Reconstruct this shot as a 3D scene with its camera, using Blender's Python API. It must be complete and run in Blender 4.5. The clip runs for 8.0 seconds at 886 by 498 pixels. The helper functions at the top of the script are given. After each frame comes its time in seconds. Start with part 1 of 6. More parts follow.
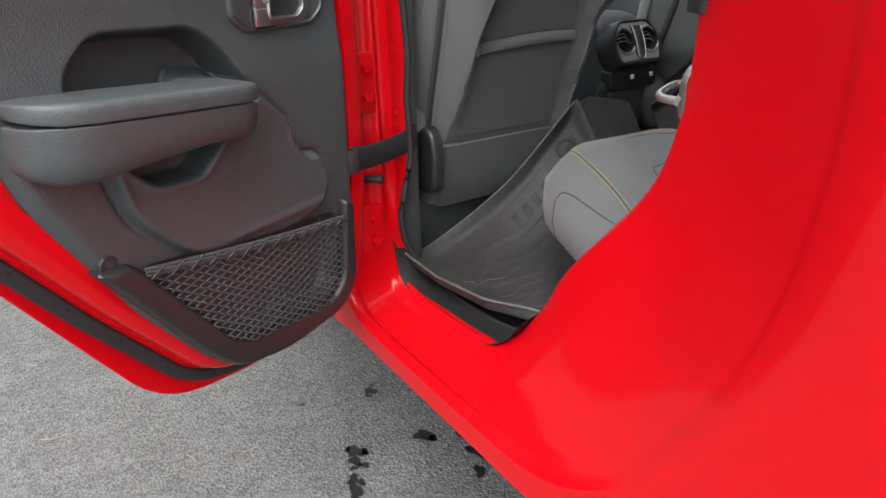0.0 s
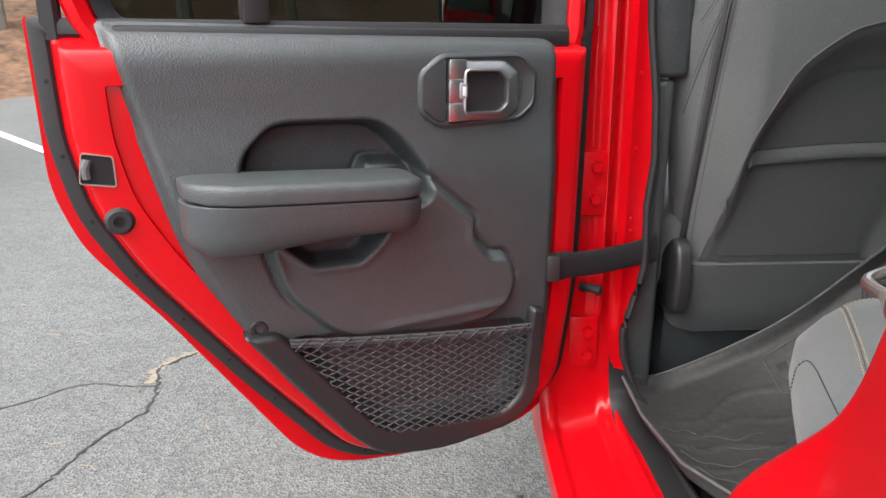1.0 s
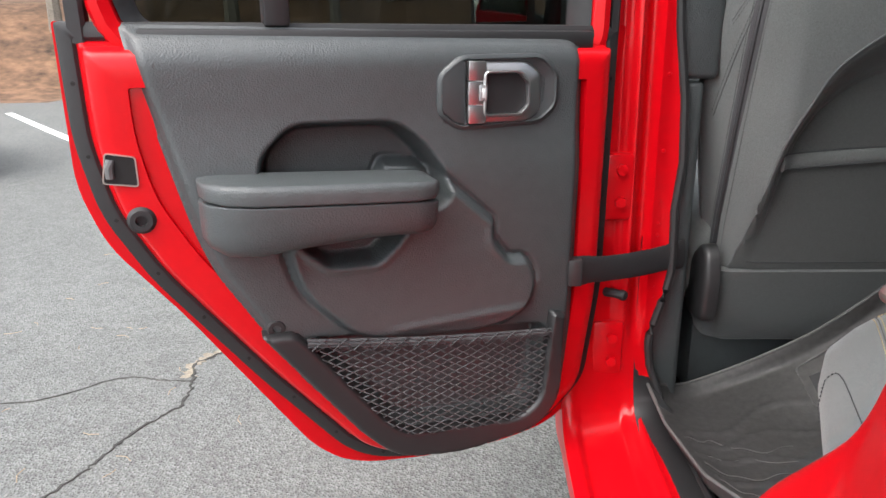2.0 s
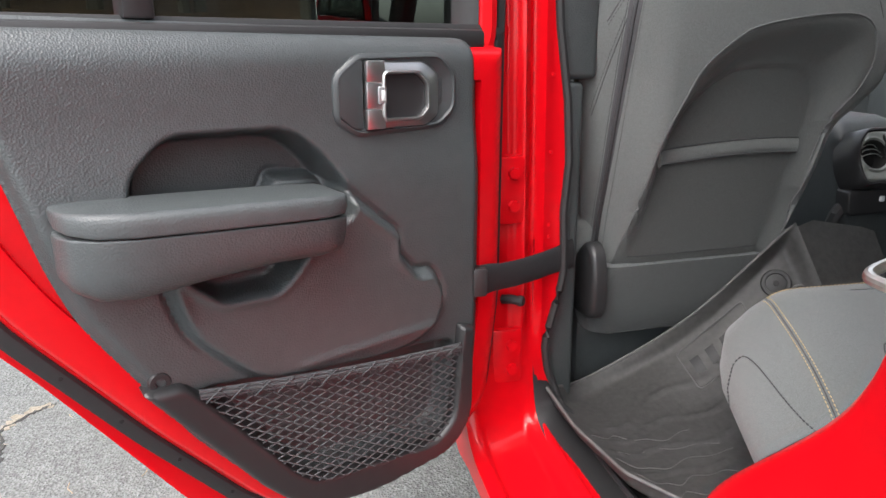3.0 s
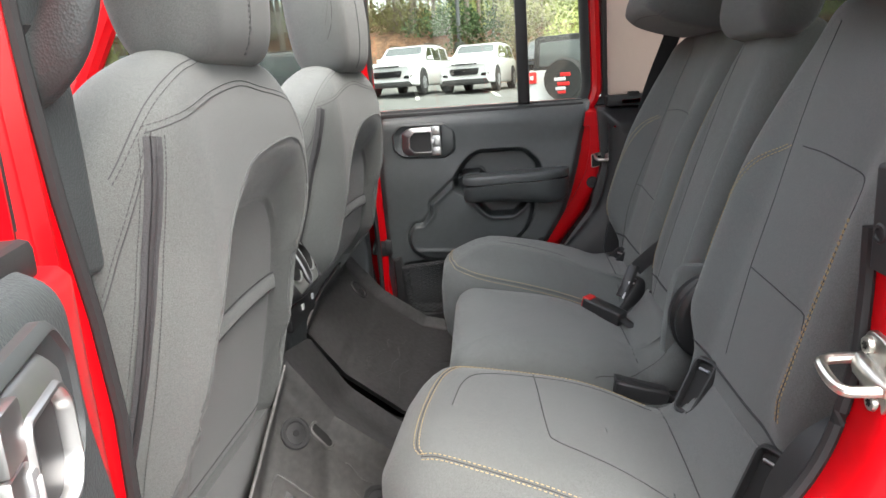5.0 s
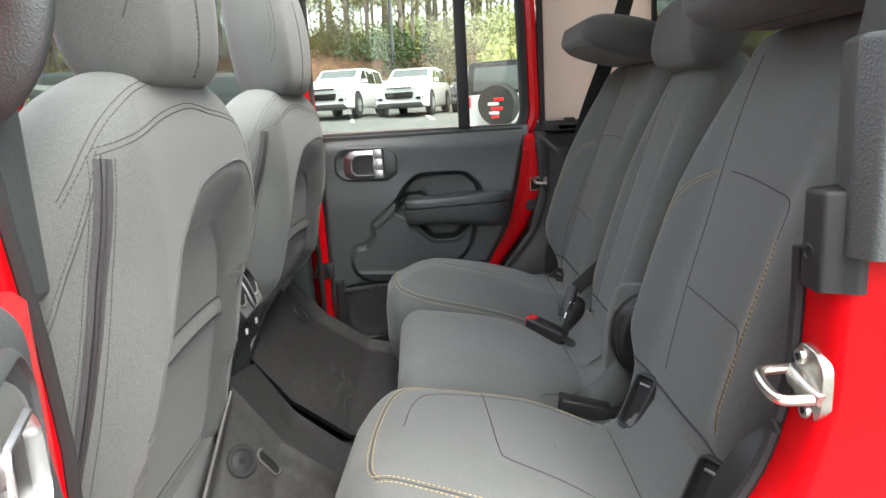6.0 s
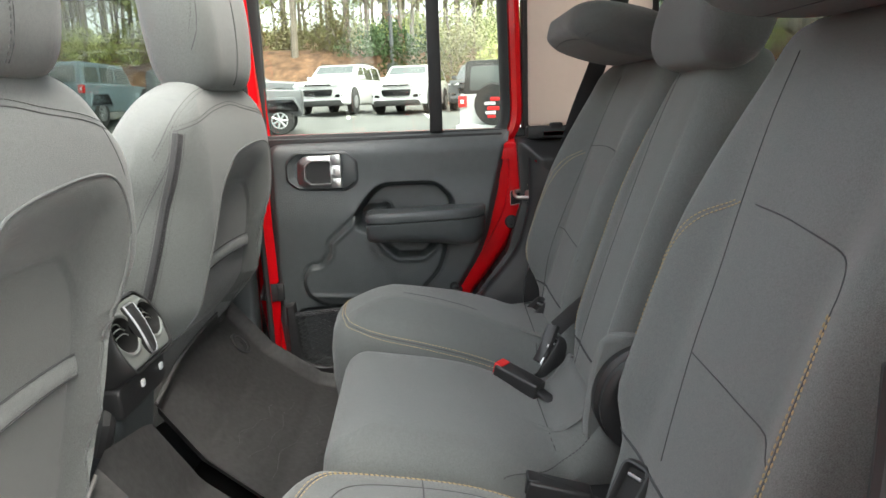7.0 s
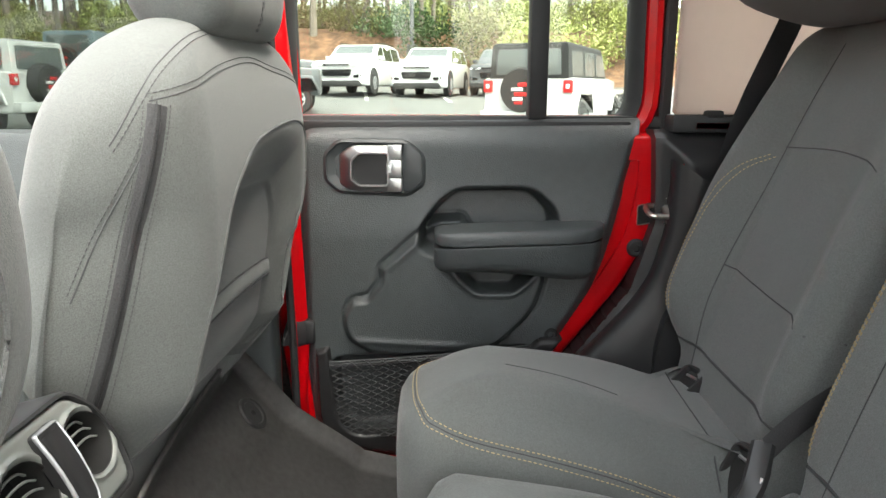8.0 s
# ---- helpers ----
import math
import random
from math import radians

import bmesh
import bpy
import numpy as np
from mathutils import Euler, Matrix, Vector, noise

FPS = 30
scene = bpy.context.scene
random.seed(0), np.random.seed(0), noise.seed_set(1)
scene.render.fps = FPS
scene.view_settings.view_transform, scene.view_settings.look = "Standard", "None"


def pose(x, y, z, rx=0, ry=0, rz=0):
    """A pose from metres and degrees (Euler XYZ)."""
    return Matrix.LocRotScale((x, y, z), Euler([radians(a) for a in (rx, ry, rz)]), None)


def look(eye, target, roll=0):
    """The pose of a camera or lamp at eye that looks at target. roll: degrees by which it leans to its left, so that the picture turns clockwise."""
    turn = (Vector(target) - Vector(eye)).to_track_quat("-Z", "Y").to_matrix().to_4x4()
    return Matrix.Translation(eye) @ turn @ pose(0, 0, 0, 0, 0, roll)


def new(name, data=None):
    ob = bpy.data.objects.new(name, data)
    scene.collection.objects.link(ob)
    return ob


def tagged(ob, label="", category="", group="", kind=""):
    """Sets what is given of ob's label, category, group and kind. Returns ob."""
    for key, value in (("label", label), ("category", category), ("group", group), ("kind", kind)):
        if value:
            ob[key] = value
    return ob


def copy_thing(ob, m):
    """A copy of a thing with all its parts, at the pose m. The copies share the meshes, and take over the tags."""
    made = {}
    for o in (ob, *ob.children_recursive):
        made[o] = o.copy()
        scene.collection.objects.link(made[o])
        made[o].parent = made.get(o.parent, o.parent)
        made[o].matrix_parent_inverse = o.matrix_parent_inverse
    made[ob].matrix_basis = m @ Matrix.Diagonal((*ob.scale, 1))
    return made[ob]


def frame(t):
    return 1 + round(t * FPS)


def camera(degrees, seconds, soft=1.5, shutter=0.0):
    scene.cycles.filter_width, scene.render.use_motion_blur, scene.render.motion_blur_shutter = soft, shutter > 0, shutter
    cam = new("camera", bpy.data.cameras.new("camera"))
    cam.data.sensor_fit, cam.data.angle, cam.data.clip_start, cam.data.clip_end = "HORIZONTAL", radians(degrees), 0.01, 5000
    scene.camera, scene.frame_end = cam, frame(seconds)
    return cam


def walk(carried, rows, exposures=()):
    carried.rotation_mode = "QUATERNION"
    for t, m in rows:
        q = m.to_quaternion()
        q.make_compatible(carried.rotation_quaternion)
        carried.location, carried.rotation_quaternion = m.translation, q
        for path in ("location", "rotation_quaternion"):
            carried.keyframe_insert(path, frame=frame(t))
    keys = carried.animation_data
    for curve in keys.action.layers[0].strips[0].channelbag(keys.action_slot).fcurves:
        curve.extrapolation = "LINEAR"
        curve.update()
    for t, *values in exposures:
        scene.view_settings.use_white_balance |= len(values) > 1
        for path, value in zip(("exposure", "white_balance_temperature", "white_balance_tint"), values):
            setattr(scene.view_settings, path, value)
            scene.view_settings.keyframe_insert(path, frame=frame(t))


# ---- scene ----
cam = camera(66.1, 8.0)
PATH = [
    (0, (-1.29, -0.694, 1.161), (-0.298, 0.848, 0.362), -1.3),
    (0.5, (-1.093, -0.651, 1.207), (-0.716, 1.19, 0.523), -1.3),
    (1, (-0.984, -0.654, 1.195), (-0.966, 1.247, 0.572), -0.9),
    (1.2, (-0.957, -0.65, 1.2), (-1.029, 1.245, 0.564), -1.2),
    (2.3, (-0.953, -0.648, 1.19), (-1.054, 1.255, 0.582), -1.2),
    (2.5, (-0.965, -0.645, 1.185), (-0.992, 1.262, 0.582), -0.9),
    (3, (-1.065, -0.56, 1.178), (-0.638, 1.301, 0.583), -1.0),
    (3.5, (-1.146, -0.391, 1.182), (-0.091, 1.197, 0.577), -2.5),
    (3.7, (-1.15, -0.304, 1.178), (0.136, 1.105, 0.58), -3.3),
    (4, (-1.117, -0.172, 1.183), (0.457, 0.912, 0.594), -3.6),
    (4.2, (-1.106, -0.101, 1.193), (0.6, 0.772, 0.621), -3.7),
    (4.5, (-1.124, -0.024, 1.215), (0.713, 0.557, 0.68), -4.2),
    (5, (-1.177, 0.087, 1.261), (0.759, 0.273, 0.795), -4.0),
    (5.2, (-1.192, 0.102, 1.265), (0.756, 0.21, 0.821), -4.0),
    (6.3, (-1.188, 0.107, 1.264), (0.768, 0.088, 0.851), -2.9),
    (6.5, (-1.159, 0.094, 1.263), (0.798, 0.073, 0.85), -2.6),
    (7, (-0.939, 0.027, 1.267), (1.016, 0.011, 0.848), -2.0),
    (7.5, (-0.65, 0.11, 1.274), (1.302, 0.086, 0.84), -1.0),
    (8, (-0.442, 0.177, 1.248), (1.504, 0.191, 0.788), 0.1),
]
EXPOSURES = [(0, 1.70, 6500, 10), (1.0, 1.95, 6500, 10), (2.5, 2.0, 6500, 10), (3.5, 2.35, 6500, 11), (4.5, 2.7, 6800, 9), (5.0, 2.9, 6750, 9), (6.5, 2.95, 6700, 5), (7.0, 3.1, 6850, 5), (7.5, 2.98, 7150, 0), (8, 3.25, 7000, 5)]
walk(cam, [(t, look(eye, target, roll)) for t, eye, target, roll in PATH], EXPOSURES)

# ---- world and light ----
SUN_EL, SUN_ROT = radians(60), radians(224)
world = bpy.data.worlds.new("sky")
scene.world = world
world.use_nodes = True
wn = world.node_tree
sky = wn.nodes.new("ShaderNodeTexSky")
sky.sky_type, sky.sun_disc, sky.sun_elevation, sky.sun_rotation = "NISHITA", False, SUN_EL, SUN_ROT
sky.dust_density, sky.air_density, sky.ozone_density = 3.0, 1.0, 1.0
hsv = wn.nodes.new("ShaderNodeHueSaturation")
hsv.inputs["Saturation"].default_value = 0.35
wn.links.new(sky.outputs[0], hsv.inputs["Color"])
wn.links.new(hsv.outputs[0], wn.nodes["Background"].inputs[0])
wn.nodes["Background"].inputs[1].default_value = 0.15
sun = new("sun", bpy.data.lights.new("sun", "SUN"))
sun.data.energy, sun.data.angle, sun.data.color = 0.6, radians(60), (1.0, 0.96, 0.9)
sun.matrix_world = look((math.sin(SUN_ROT) * math.cos(SUN_EL) * 30, math.cos(SUN_ROT) * math.cos(SUN_EL) * 30, math.sin(SUN_EL) * 30), (0, 0, 0))

CX = 0.02          # the middle of the car


# ---- small tools ----
def thing(name, label="", category="", at=(0, 0, 0), group="", kind=""):
    ob = new(name)
    ob.empty_display_size = 0.1
    ob.matrix_basis = at.copy() if isinstance(at, Matrix) else Matrix.Translation(at)
    return tagged(ob, label, category, group, kind)


def part(name, bm, material, parent=None, label="", smooth=35, local=True):
    """Links a bmesh as one mesh object, under a thing or a part."""
    bmesh.ops.recalc_face_normals(bm, faces=bm.faces)
    me = bpy.data.meshes.new(name)
    bm.to_mesh(me)
    bm.free()
    me.materials.append(material)
    if smooth:
        me.shade_smooth()
        me.set_sharp_from_angle(angle=radians(smooth))
    ob = new(name, me)
    if parent:
        ob.parent = parent
    if label:
        ob["label"] = label
    return ob


def box(bm, lo, hi, bevel=0.0, seg=2):
    c = [(a + b) / 2 for a, b in zip(lo, hi)]
    s = [abs(b - a) for a, b in zip(lo, hi)]
    r = bmesh.ops.create_cube(bm, size=1.0, matrix=Matrix.Translation(c) @ Matrix.Diagonal((*s, 1)))
    if bevel:
        es = list({e for v in r["verts"] for e in v.link_edges})
        bmesh.ops.bevel(bm, geom=es, offset=min(bevel, min(s) * 0.45), segments=seg, profile=0.5, affect="EDGES")
    return bm


def boxed(lo, hi, bevel=0.004, seg=2):
    return box(bmesh.new(), lo, hi, bevel, seg)


def rounded(pts, r, seg=4):
    """A closed 2D outline with its corners rounded."""
    out = []
    n = len(pts)
    rs = r if isinstance(r, (list, tuple)) else [r] * n
    for i in range(n):
        p, a, b = Vector(pts[i]), Vector(pts[i - 1]), Vector(pts[(i + 1) % n])
        da, db = (a - p), (b - p)
        k = min(rs[i], da.length * 0.48, db.length * 0.48)
        s, e = p + da.normalized() * k, p + db.normalized() * k
        for j in range(seg + 1):
            t = j / seg
            out.append(s * (1 - t) ** 2 + p * 2 * t * (1 - t) + e * t * t)
    return out


def spline(pts, n, closed=False):
    """Points along a smooth curve through pts (Catmull-Rom)."""
    P = [Vector(p) for p in pts]
    m = len(P)
    out = []
    spans = m if closed else m - 1
    for i in range(spans):
        p1, p2 = P[i], P[(i + 1) % m]
        p0 = P[i - 1] if (i > 0 or closed) else p1 * 2 - p2
        p3 = P[(i + 2) % m] if (i + 2 < m or closed) else p2 * 2 - p1
        for j in range(n):
            t = j / n
            out.append(0.5 * ((2 * p1) + (p2 - p0) * t + (2 * p0 - 5 * p1 + 4 * p2 - p3) * t * t + (3 * p1 - p0 - 3 * p2 + p3) * t ** 3))
    if not closed:
        out.append(P[-1])
    return out


def rings(bm, loops, closed=True, cap=True):
    """Skins a row of point loops of equal length."""
    vs = [[bm.verts.new(p) for p in lp] for lp in loops]
    n = len(vs[0])
    for a, b in zip(vs, vs[1:]):
        for i in range(n if closed else n - 1):
            j = (i + 1) % n
            bm.faces.new((a[i], a[j], b[j], b[i]))
    if cap and closed:
        bm.faces.new(vs[0][::-1])
        bm.faces.new(vs[-1])
    return vs


def prism(bm, outline, place, d0, d1, edge=0.0):
    """A plate of the 2D outline between depths d0 and d1; place(a, b, d) gives the point. edge: a soft edge on the d1 side."""
    o = [Vector((p[0], p[1])) for p in outline]
    c = sum(o, Vector((0, 0))) / len(o)
    loops = [[place(p[0], p[1], d0) for p in o]]
    if edge:
        sg = 1 if d1 > d0 else -1
        for k in range(4):
            a = k / 3 * math.pi / 2
            ins = edge * (1 - math.cos(a))
            q = inset(o, ins)
            loops.append([place(p[0], p[1], d1 - sg * edge * (1 - math.sin(a))) for p in q])
    else:
        loops.append([place(p[0], p[1], d1) for p in o])
    return rings(bm, loops)


def inset(o, d):
    """The closed outline moved inwards by d."""
    if abs(d) < 1e-9:
        return [p.copy() for p in o]
    n = len(o)
    area = sum(o[i][0] * o[(i + 1) % n][1] - o[(i + 1) % n][0] * o[i][1] for i in range(n))
    s = 1 if area > 0 else -1
    out = []
    for i in range(n):
        a, b = o[i] - o[i - 1], o[(i + 1) % n] - o[i]
        na, nb = Vector((-a.y, a.x)), Vector((-b.y, b.x))
        na = na.normalized() if na.length > 1e-9 else na
        nb = nb.normalized() if nb.length > 1e-9 else nb
        m = na + nb
        if m.length < 1e-6:
            m = na
        m.normalize()
        k = max(0.5, m.dot(na) if na.length else 1)
        out.append(o[i] + m * (s * d / k))
    return out


def tube(bm, pts, r, seg=8, flat=1.0, up=None, cap=True):
    """A round or flattened tube along pts."""
    P = [Vector(p) for p in pts]
    loops = []
    ref = Vector(up) if up else Vector((0, 0, 1))
    for i, p in enumerate(P):
        d = (P[min(i + 1, len(P) - 1)] - P[max(i - 1, 0)]).normalized()
        rf = ref if abs(d.dot(ref)) < 0.97 else Vector((1, 0, 0))
        s = d.cross(rf).normalized()
        u = s.cross(d)
        rr = r[i] if isinstance(r, (list, tuple)) else r
        loops.append([p + s * (math.cos(k / seg * math.tau) * rr) + u * (math.sin(k / seg * math.tau) * rr * flat) for k in range(seg)])
    return rings(bm, loops, True, cap)


def disc(bm, c, axis, r0, r1, depth, seg=20, r2=None):
    """A turned knob or plug: radius r0 at c, r1 at c + axis * depth."""
    a = Vector(axis).normalized()
    s = a.orthogonal().normalized()
    u = a.cross(s)
    prof = [(r0, 0), (r0, depth * 0.6), (r1, depth)] if r2 is None else [(r0, 0), (r0, depth * 0.5), (r1, depth), (r2, depth), (r2 * 0.9, depth * 0.4)]
    rings(bm, [[Vector(c) + a * h + (s * math.cos(k / seg * math.tau) + u * math.sin(k / seg * math.tau)) * r for k in range(seg)] for r, h in prof])


def smoothstep(a, b, x):
    t = max(0.0, min(1.0, (x - a) / (b - a)))
    return t * t * (3 - 2 * t)


def poly_sd(p, poly):
    """Signed distance to a 2D polygon: minus inside."""
    x, y = p
    d = 1e9
    inside = False
    n = len(poly)
    for i in range(n):
        ax, ay = poly[i][0], poly[i][1]
        bx, by = poly[i - 1][0], poly[i - 1][1]
        ex, ey = bx - ax, by - ay
        t = max(0.0, min(1.0, ((x - ax) * ex + (y - ay) * ey) / (ex * ex + ey * ey + 1e-12)))
        dx, dy = x - ax - ex * t, y - ay - ey * t
        d = min(d, dx * dx + dy * dy)
        if (ay > y) != (by > y) and x < (bx - ax) * (y - ay) / (by - ay) + ax:
            inside = not inside
    d = math.sqrt(d)
    return -d if inside else d


# ---- materials ----
def material(name, colour, rough=0.5, metal=0.0, grain=None, coat=0.0, vary=0.06, big=3.0, relief=0.0, relief_scale=400.0,
             spread=0.0, sheen=0.0, stretch=None):
    """A surface with two scales of variation in its colour, fine relief and uneven gloss. Scales are per metre."""
    m = bpy.data.materials.new(name)
    m.use_nodes = True
    nt = m.node_tree
    b = nt.nodes["Principled BSDF"]
    N, L = nt.nodes.new, nt.links.new
    co = N("ShaderNodeTexCoord")
    src = co.outputs["Object"]
    if stretch:
        mp = N("ShaderNodeMapping")
        mp.inputs["Scale"].default_value = stretch
        L(src, mp.inputs[0])
        src = mp.outputs[0]
    n1 = N("ShaderNodeTexNoise")
    n1.inputs["Scale"].default_value, n1.inputs["Detail"].default_value = big, 6
    n2 = N("ShaderNodeTexNoise")
    n2.inputs["Scale"].default_value, n2.inputs["Detail"].default_value = grain or 60, 4
    L(src, n1.inputs["Vector"]), L(src, n2.inputs["Vector"])
    add = N("ShaderNodeMath")
    add.operation = "ADD"
    L(n1.outputs["Fac"], add.inputs[0]), L(n2.outputs["Fac"], add.inputs[1])
    mr = N("ShaderNodeMapRange")
    mr.inputs["From Min"].default_value, mr.inputs["From Max"].default_value = 0.6, 1.4
    mr.inputs["To Min"].default_value, mr.inputs["To Max"].default_value = 1 - vary * 2, 1 + vary * 2
    L(add.outputs[0], mr.inputs["Value"])
    mix = N("ShaderNodeVectorMath")
    mix.operation = "SCALE"
    mix.inputs[0].default_value = colour[:3]
    L(mr.outputs[0], mix.inputs["Scale"])
    L(mix.outputs[0], b.inputs["Base Color"])
    rr = N("ShaderNodeMapRange")
    rr.inputs["From Min"].default_value, rr.inputs["From Max"].default_value = 0.3, 0.7
    rr.inputs["To Min"].default_value, rr.inputs["To Max"].default_value = max(0.02, rough - spread), min(1, rough + spread)
    L(n1.outputs["Fac"], rr.inputs["Value"])
    L(rr.outputs[0], b.inputs["Roughness"])
    b.inputs["Metallic"].default_value = metal
    b.inputs["Coat Weight"].default_value = coat
    b.inputs["Coat Roughness"].default_value = 0.04
    b.inputs["Sheen Weight"].default_value = sheen
    if relief:
        n3 = N("ShaderNodeTexVoronoi") if grain is None else N("ShaderNodeTexNoise")
        n3.inputs["Scale"].default_value = relief_scale
        L(src, n3.inputs["Vector"])
        bp = N("ShaderNodeBump")
        bp.inputs["Strength"].default_value, bp.inputs["Distance"].default_value = relief, 0.001
        L(n3.outputs[0], bp.inputs["Height"])
        L(bp.outputs[0], b.inputs["Normal"])
    return m


RED = material("red_paint", (0.54, 0.0015, 0.0060), 0.36, coat=0.36, vary=0.03, spread=0.05)
RED.node_tree.nodes["Principled BSDF"].inputs["Coat Roughness"].default_value = 0.10
RED.node_tree.nodes["Principled BSDF"].inputs["Specular IOR Level"].default_value = 0.15
BLACK = material("black_grained_plastic", (0.042, 0.049, 0.051), 0.48, relief=0.46, relief_scale=430, vary=0.08, spread=0.05)
SMOOTH_GREY = material("smooth_charcoal_plastic", (0.040, 0.045, 0.047), 0.40, vary=0.05, spread=0.05)
BLACK_SMOOTH = material("black_plastic", (0.02, 0.02, 0.021), 0.42, vary=0.05, spread=0.05)
BLACK.node_tree.nodes["Principled BSDF"].inputs["Specular IOR Level"].default_value = 0.8
SOFT = material("soft_black_vinyl", (0.059, 0.066, 0.068), 0.46, relief=0.42, relief_scale=390, vary=0.06)
RUBBER = material("black_rubber", (0.016, 0.016, 0.017), 0.6, grain=120, relief=0.15, relief_scale=250)
MATRUB = material("mat_rubber", (0.080, 0.078, 0.077), 0.50, grain=90, relief=0.25, relief_scale=160, vary=0.16, spread=0.08)


def woven(name, colour, speck=0.24, twill=0.05):
    """Heathered seat cloth: pale specks among dark yarn, a fine diagonal twill and slightly rubbed patches."""
    m = material(name, colour, 0.92, grain=300, vary=0.05, big=5, sheen=0.18)
    nt = m.node_tree
    b = nt.nodes["Principled BSDF"]
    N, L = nt.nodes.new, nt.links.new
    co = N("ShaderNodeTexCoord")
    yarn = N("ShaderNodeTexNoise")
    yarn.inputs["Scale"].default_value, yarn.inputs["Detail"].default_value = 900, 3
    ribs = N("ShaderNodeTexWave")
    ribs.wave_type, ribs.bands_direction = "BANDS", "DIAGONAL"
    ribs.inputs["Scale"].default_value, ribs.inputs["Distortion"].default_value = 260, 6.0
    ribs.inputs["Detail"].default_value, ribs.inputs["Detail Scale"].default_value = 2, 3
    for n in (yarn, ribs):
        L(co.outputs["Object"], n.inputs["Vector"])
    a = N("ShaderNodeMapRange")
    a.inputs["From Min"].default_value, a.inputs["From Max"].default_value = 0.32, 0.68
    a.inputs["To Min"].default_value, a.inputs["To Max"].default_value = 1 - speck, 1 + speck
    L(yarn.outputs["Fac"], a.inputs["Value"])
    c = N("ShaderNodeMapRange")
    c.inputs["To Min"].default_value, c.inputs["To Max"].default_value = 1 - twill, 1 + twill * 0.6
    L(ribs.outputs["Fac"], c.inputs["Value"])
    k = N("ShaderNodeMath")
    k.operation = "MULTIPLY"
    L(a.outputs[0], k.inputs[0]), L(c.outputs[0], k.inputs[1])
    old = b.inputs["Base Color"].links[0].from_socket
    ml = N("ShaderNodeVectorMath")
    ml.operation = "SCALE"
    L(old, ml.inputs[0]), L(k.outputs[0], ml.inputs["Scale"])
    L(ml.outputs[0], b.inputs["Base Color"])
    bp = N("ShaderNodeBump")
    bp.inputs["Strength"].default_value, bp.inputs["Distance"].default_value = 0.45, 0.0008
    L(k.outputs[0], bp.inputs["Height"])
    L(bp.outputs[0], b.inputs["Normal"])
    return m


FABRIC = woven("grey_fabric", (0.112, 0.119, 0.116))
FABRIC_MID = woven("smooth_grey_fabric", (0.064, 0.070, 0.070), 0.26, 0.05)
FABRIC_DARK = woven("dark_grey_fabric", (0.080, 0.084, 0.084), 0.25, 0.15)


def two_cloths(name, colour, ratio):
    """Seat cloth with a darker smooth panel inside the outline stored on the mesh."""
    m = woven(name, colour)
    nt = m.node_tree
    b = nt.nodes["Principled BSDF"]
    at, mr, ml = nt.nodes.new("ShaderNodeAttribute"), nt.nodes.new("ShaderNodeMapRange"), nt.nodes.new("ShaderNodeVectorMath")
    at.attribute_name = "panel_edge"
    mr.inputs["From Min"].default_value, mr.inputs["From Max"].default_value = -0.0012, 0.0012
    mr.inputs["To Min"].default_value, mr.inputs["To Max"].default_value = ratio, 1.0
    ml.operation = "SCALE"
    nt.links.new(at.outputs["Fac"], mr.inputs["Value"])
    nt.links.new(b.inputs["Base Color"].links[0].from_socket, ml.inputs[0])
    nt.links.new(mr.outputs[0], ml.inputs["Scale"])
    nt.links.new(ml.outputs[0], b.inputs["Base Color"])
    return m


FABRIC_BACK = two_cloths("front_seat_fabric", (0.112, 0.119, 0.116), 0.57)
CHROME = material("satin_chrome", (0.56, 0.56, 0.56), 0.36, 1.0, vary=0.02)
STEEL = material("zinc_steel", (0.62, 0.60, 0.55), 0.32, 1.0, grain=200, vary=0.08)
GUNMETAL = material("dark_satin_metal", (0.13, 0.135, 0.135), 0.5, 0.0, vary=0.04)
GUNMETAL.node_tree.nodes["Principled BSDF"].inputs["Specular IOR Level"].default_value = 0.2
# darker copy of the chrome, for the dark cabin mirrored in the cheek
CHEEK = material("chrome_dark_reflection", (0.42, 0.425, 0.43), 0.40, 1.0, vary=0.03)
THREAD = material("tan_thread", (0.37, 0.285, 0.155), 0.8, vary=0.05)
THREAD_DARK = material("dark_thread", (0.042, 0.043, 0.045), 0.8, vary=0.05)
REDPLASTIC = material("red_plastic", (0.6, 0.02, 0.02), 0.4)
GLASSBLACK = material("dark_glass", (0.02, 0.025, 0.025), 0.05, vary=0.02)
CARPET = material("black_carpet", (0.028, 0.028, 0.029), 0.95, grain=500, relief=0.5, relief_scale=500)
PINK = material("pinkish_panel", (0.56, 0.48, 0.43), 0.6, vary=0.04)
# assumed roof lining, pale so that it bounces light onto the seats
BOUNCE_LINER = material("pale_bounce_liner", (0.68, 0.66, 0.63), 0.9, grain=300, relief=0.3, relief_scale=300)
# near-black colour that stands in for the shade inside holes and slots
HOLE_SHADE = material("hole_shade_black", (0.004, 0.004, 0.004), 0.7, vary=0.02)
NET = material("net_cord", (0.058, 0.059, 0.062), 0.75, grain=300, vary=0.1)
WEBBING = material("woven_webbing", (0.022, 0.022, 0.024), 0.7, grain=400, relief=0.9, relief_scale=450, vary=0.15)
SATIN = material("grey_satin_plastic", (0.20, 0.21, 0.20), 0.38, 0.3, vary=0.04)
ZIPTAPE = material("grey_zip_tape", (0.050, 0.050, 0.053), 0.8, grain=400, relief=0.9, relief_scale=450, vary=0.12)
THREAD_GREY = material("grey_thread", (0.066, 0.068, 0.069), 0.8, vary=0.05)
ZIP = material("zip_teeth_black", (0.03, 0.03, 0.032), 0.45, grain=500, relief=1.0, relief_scale=600, vary=0.2)
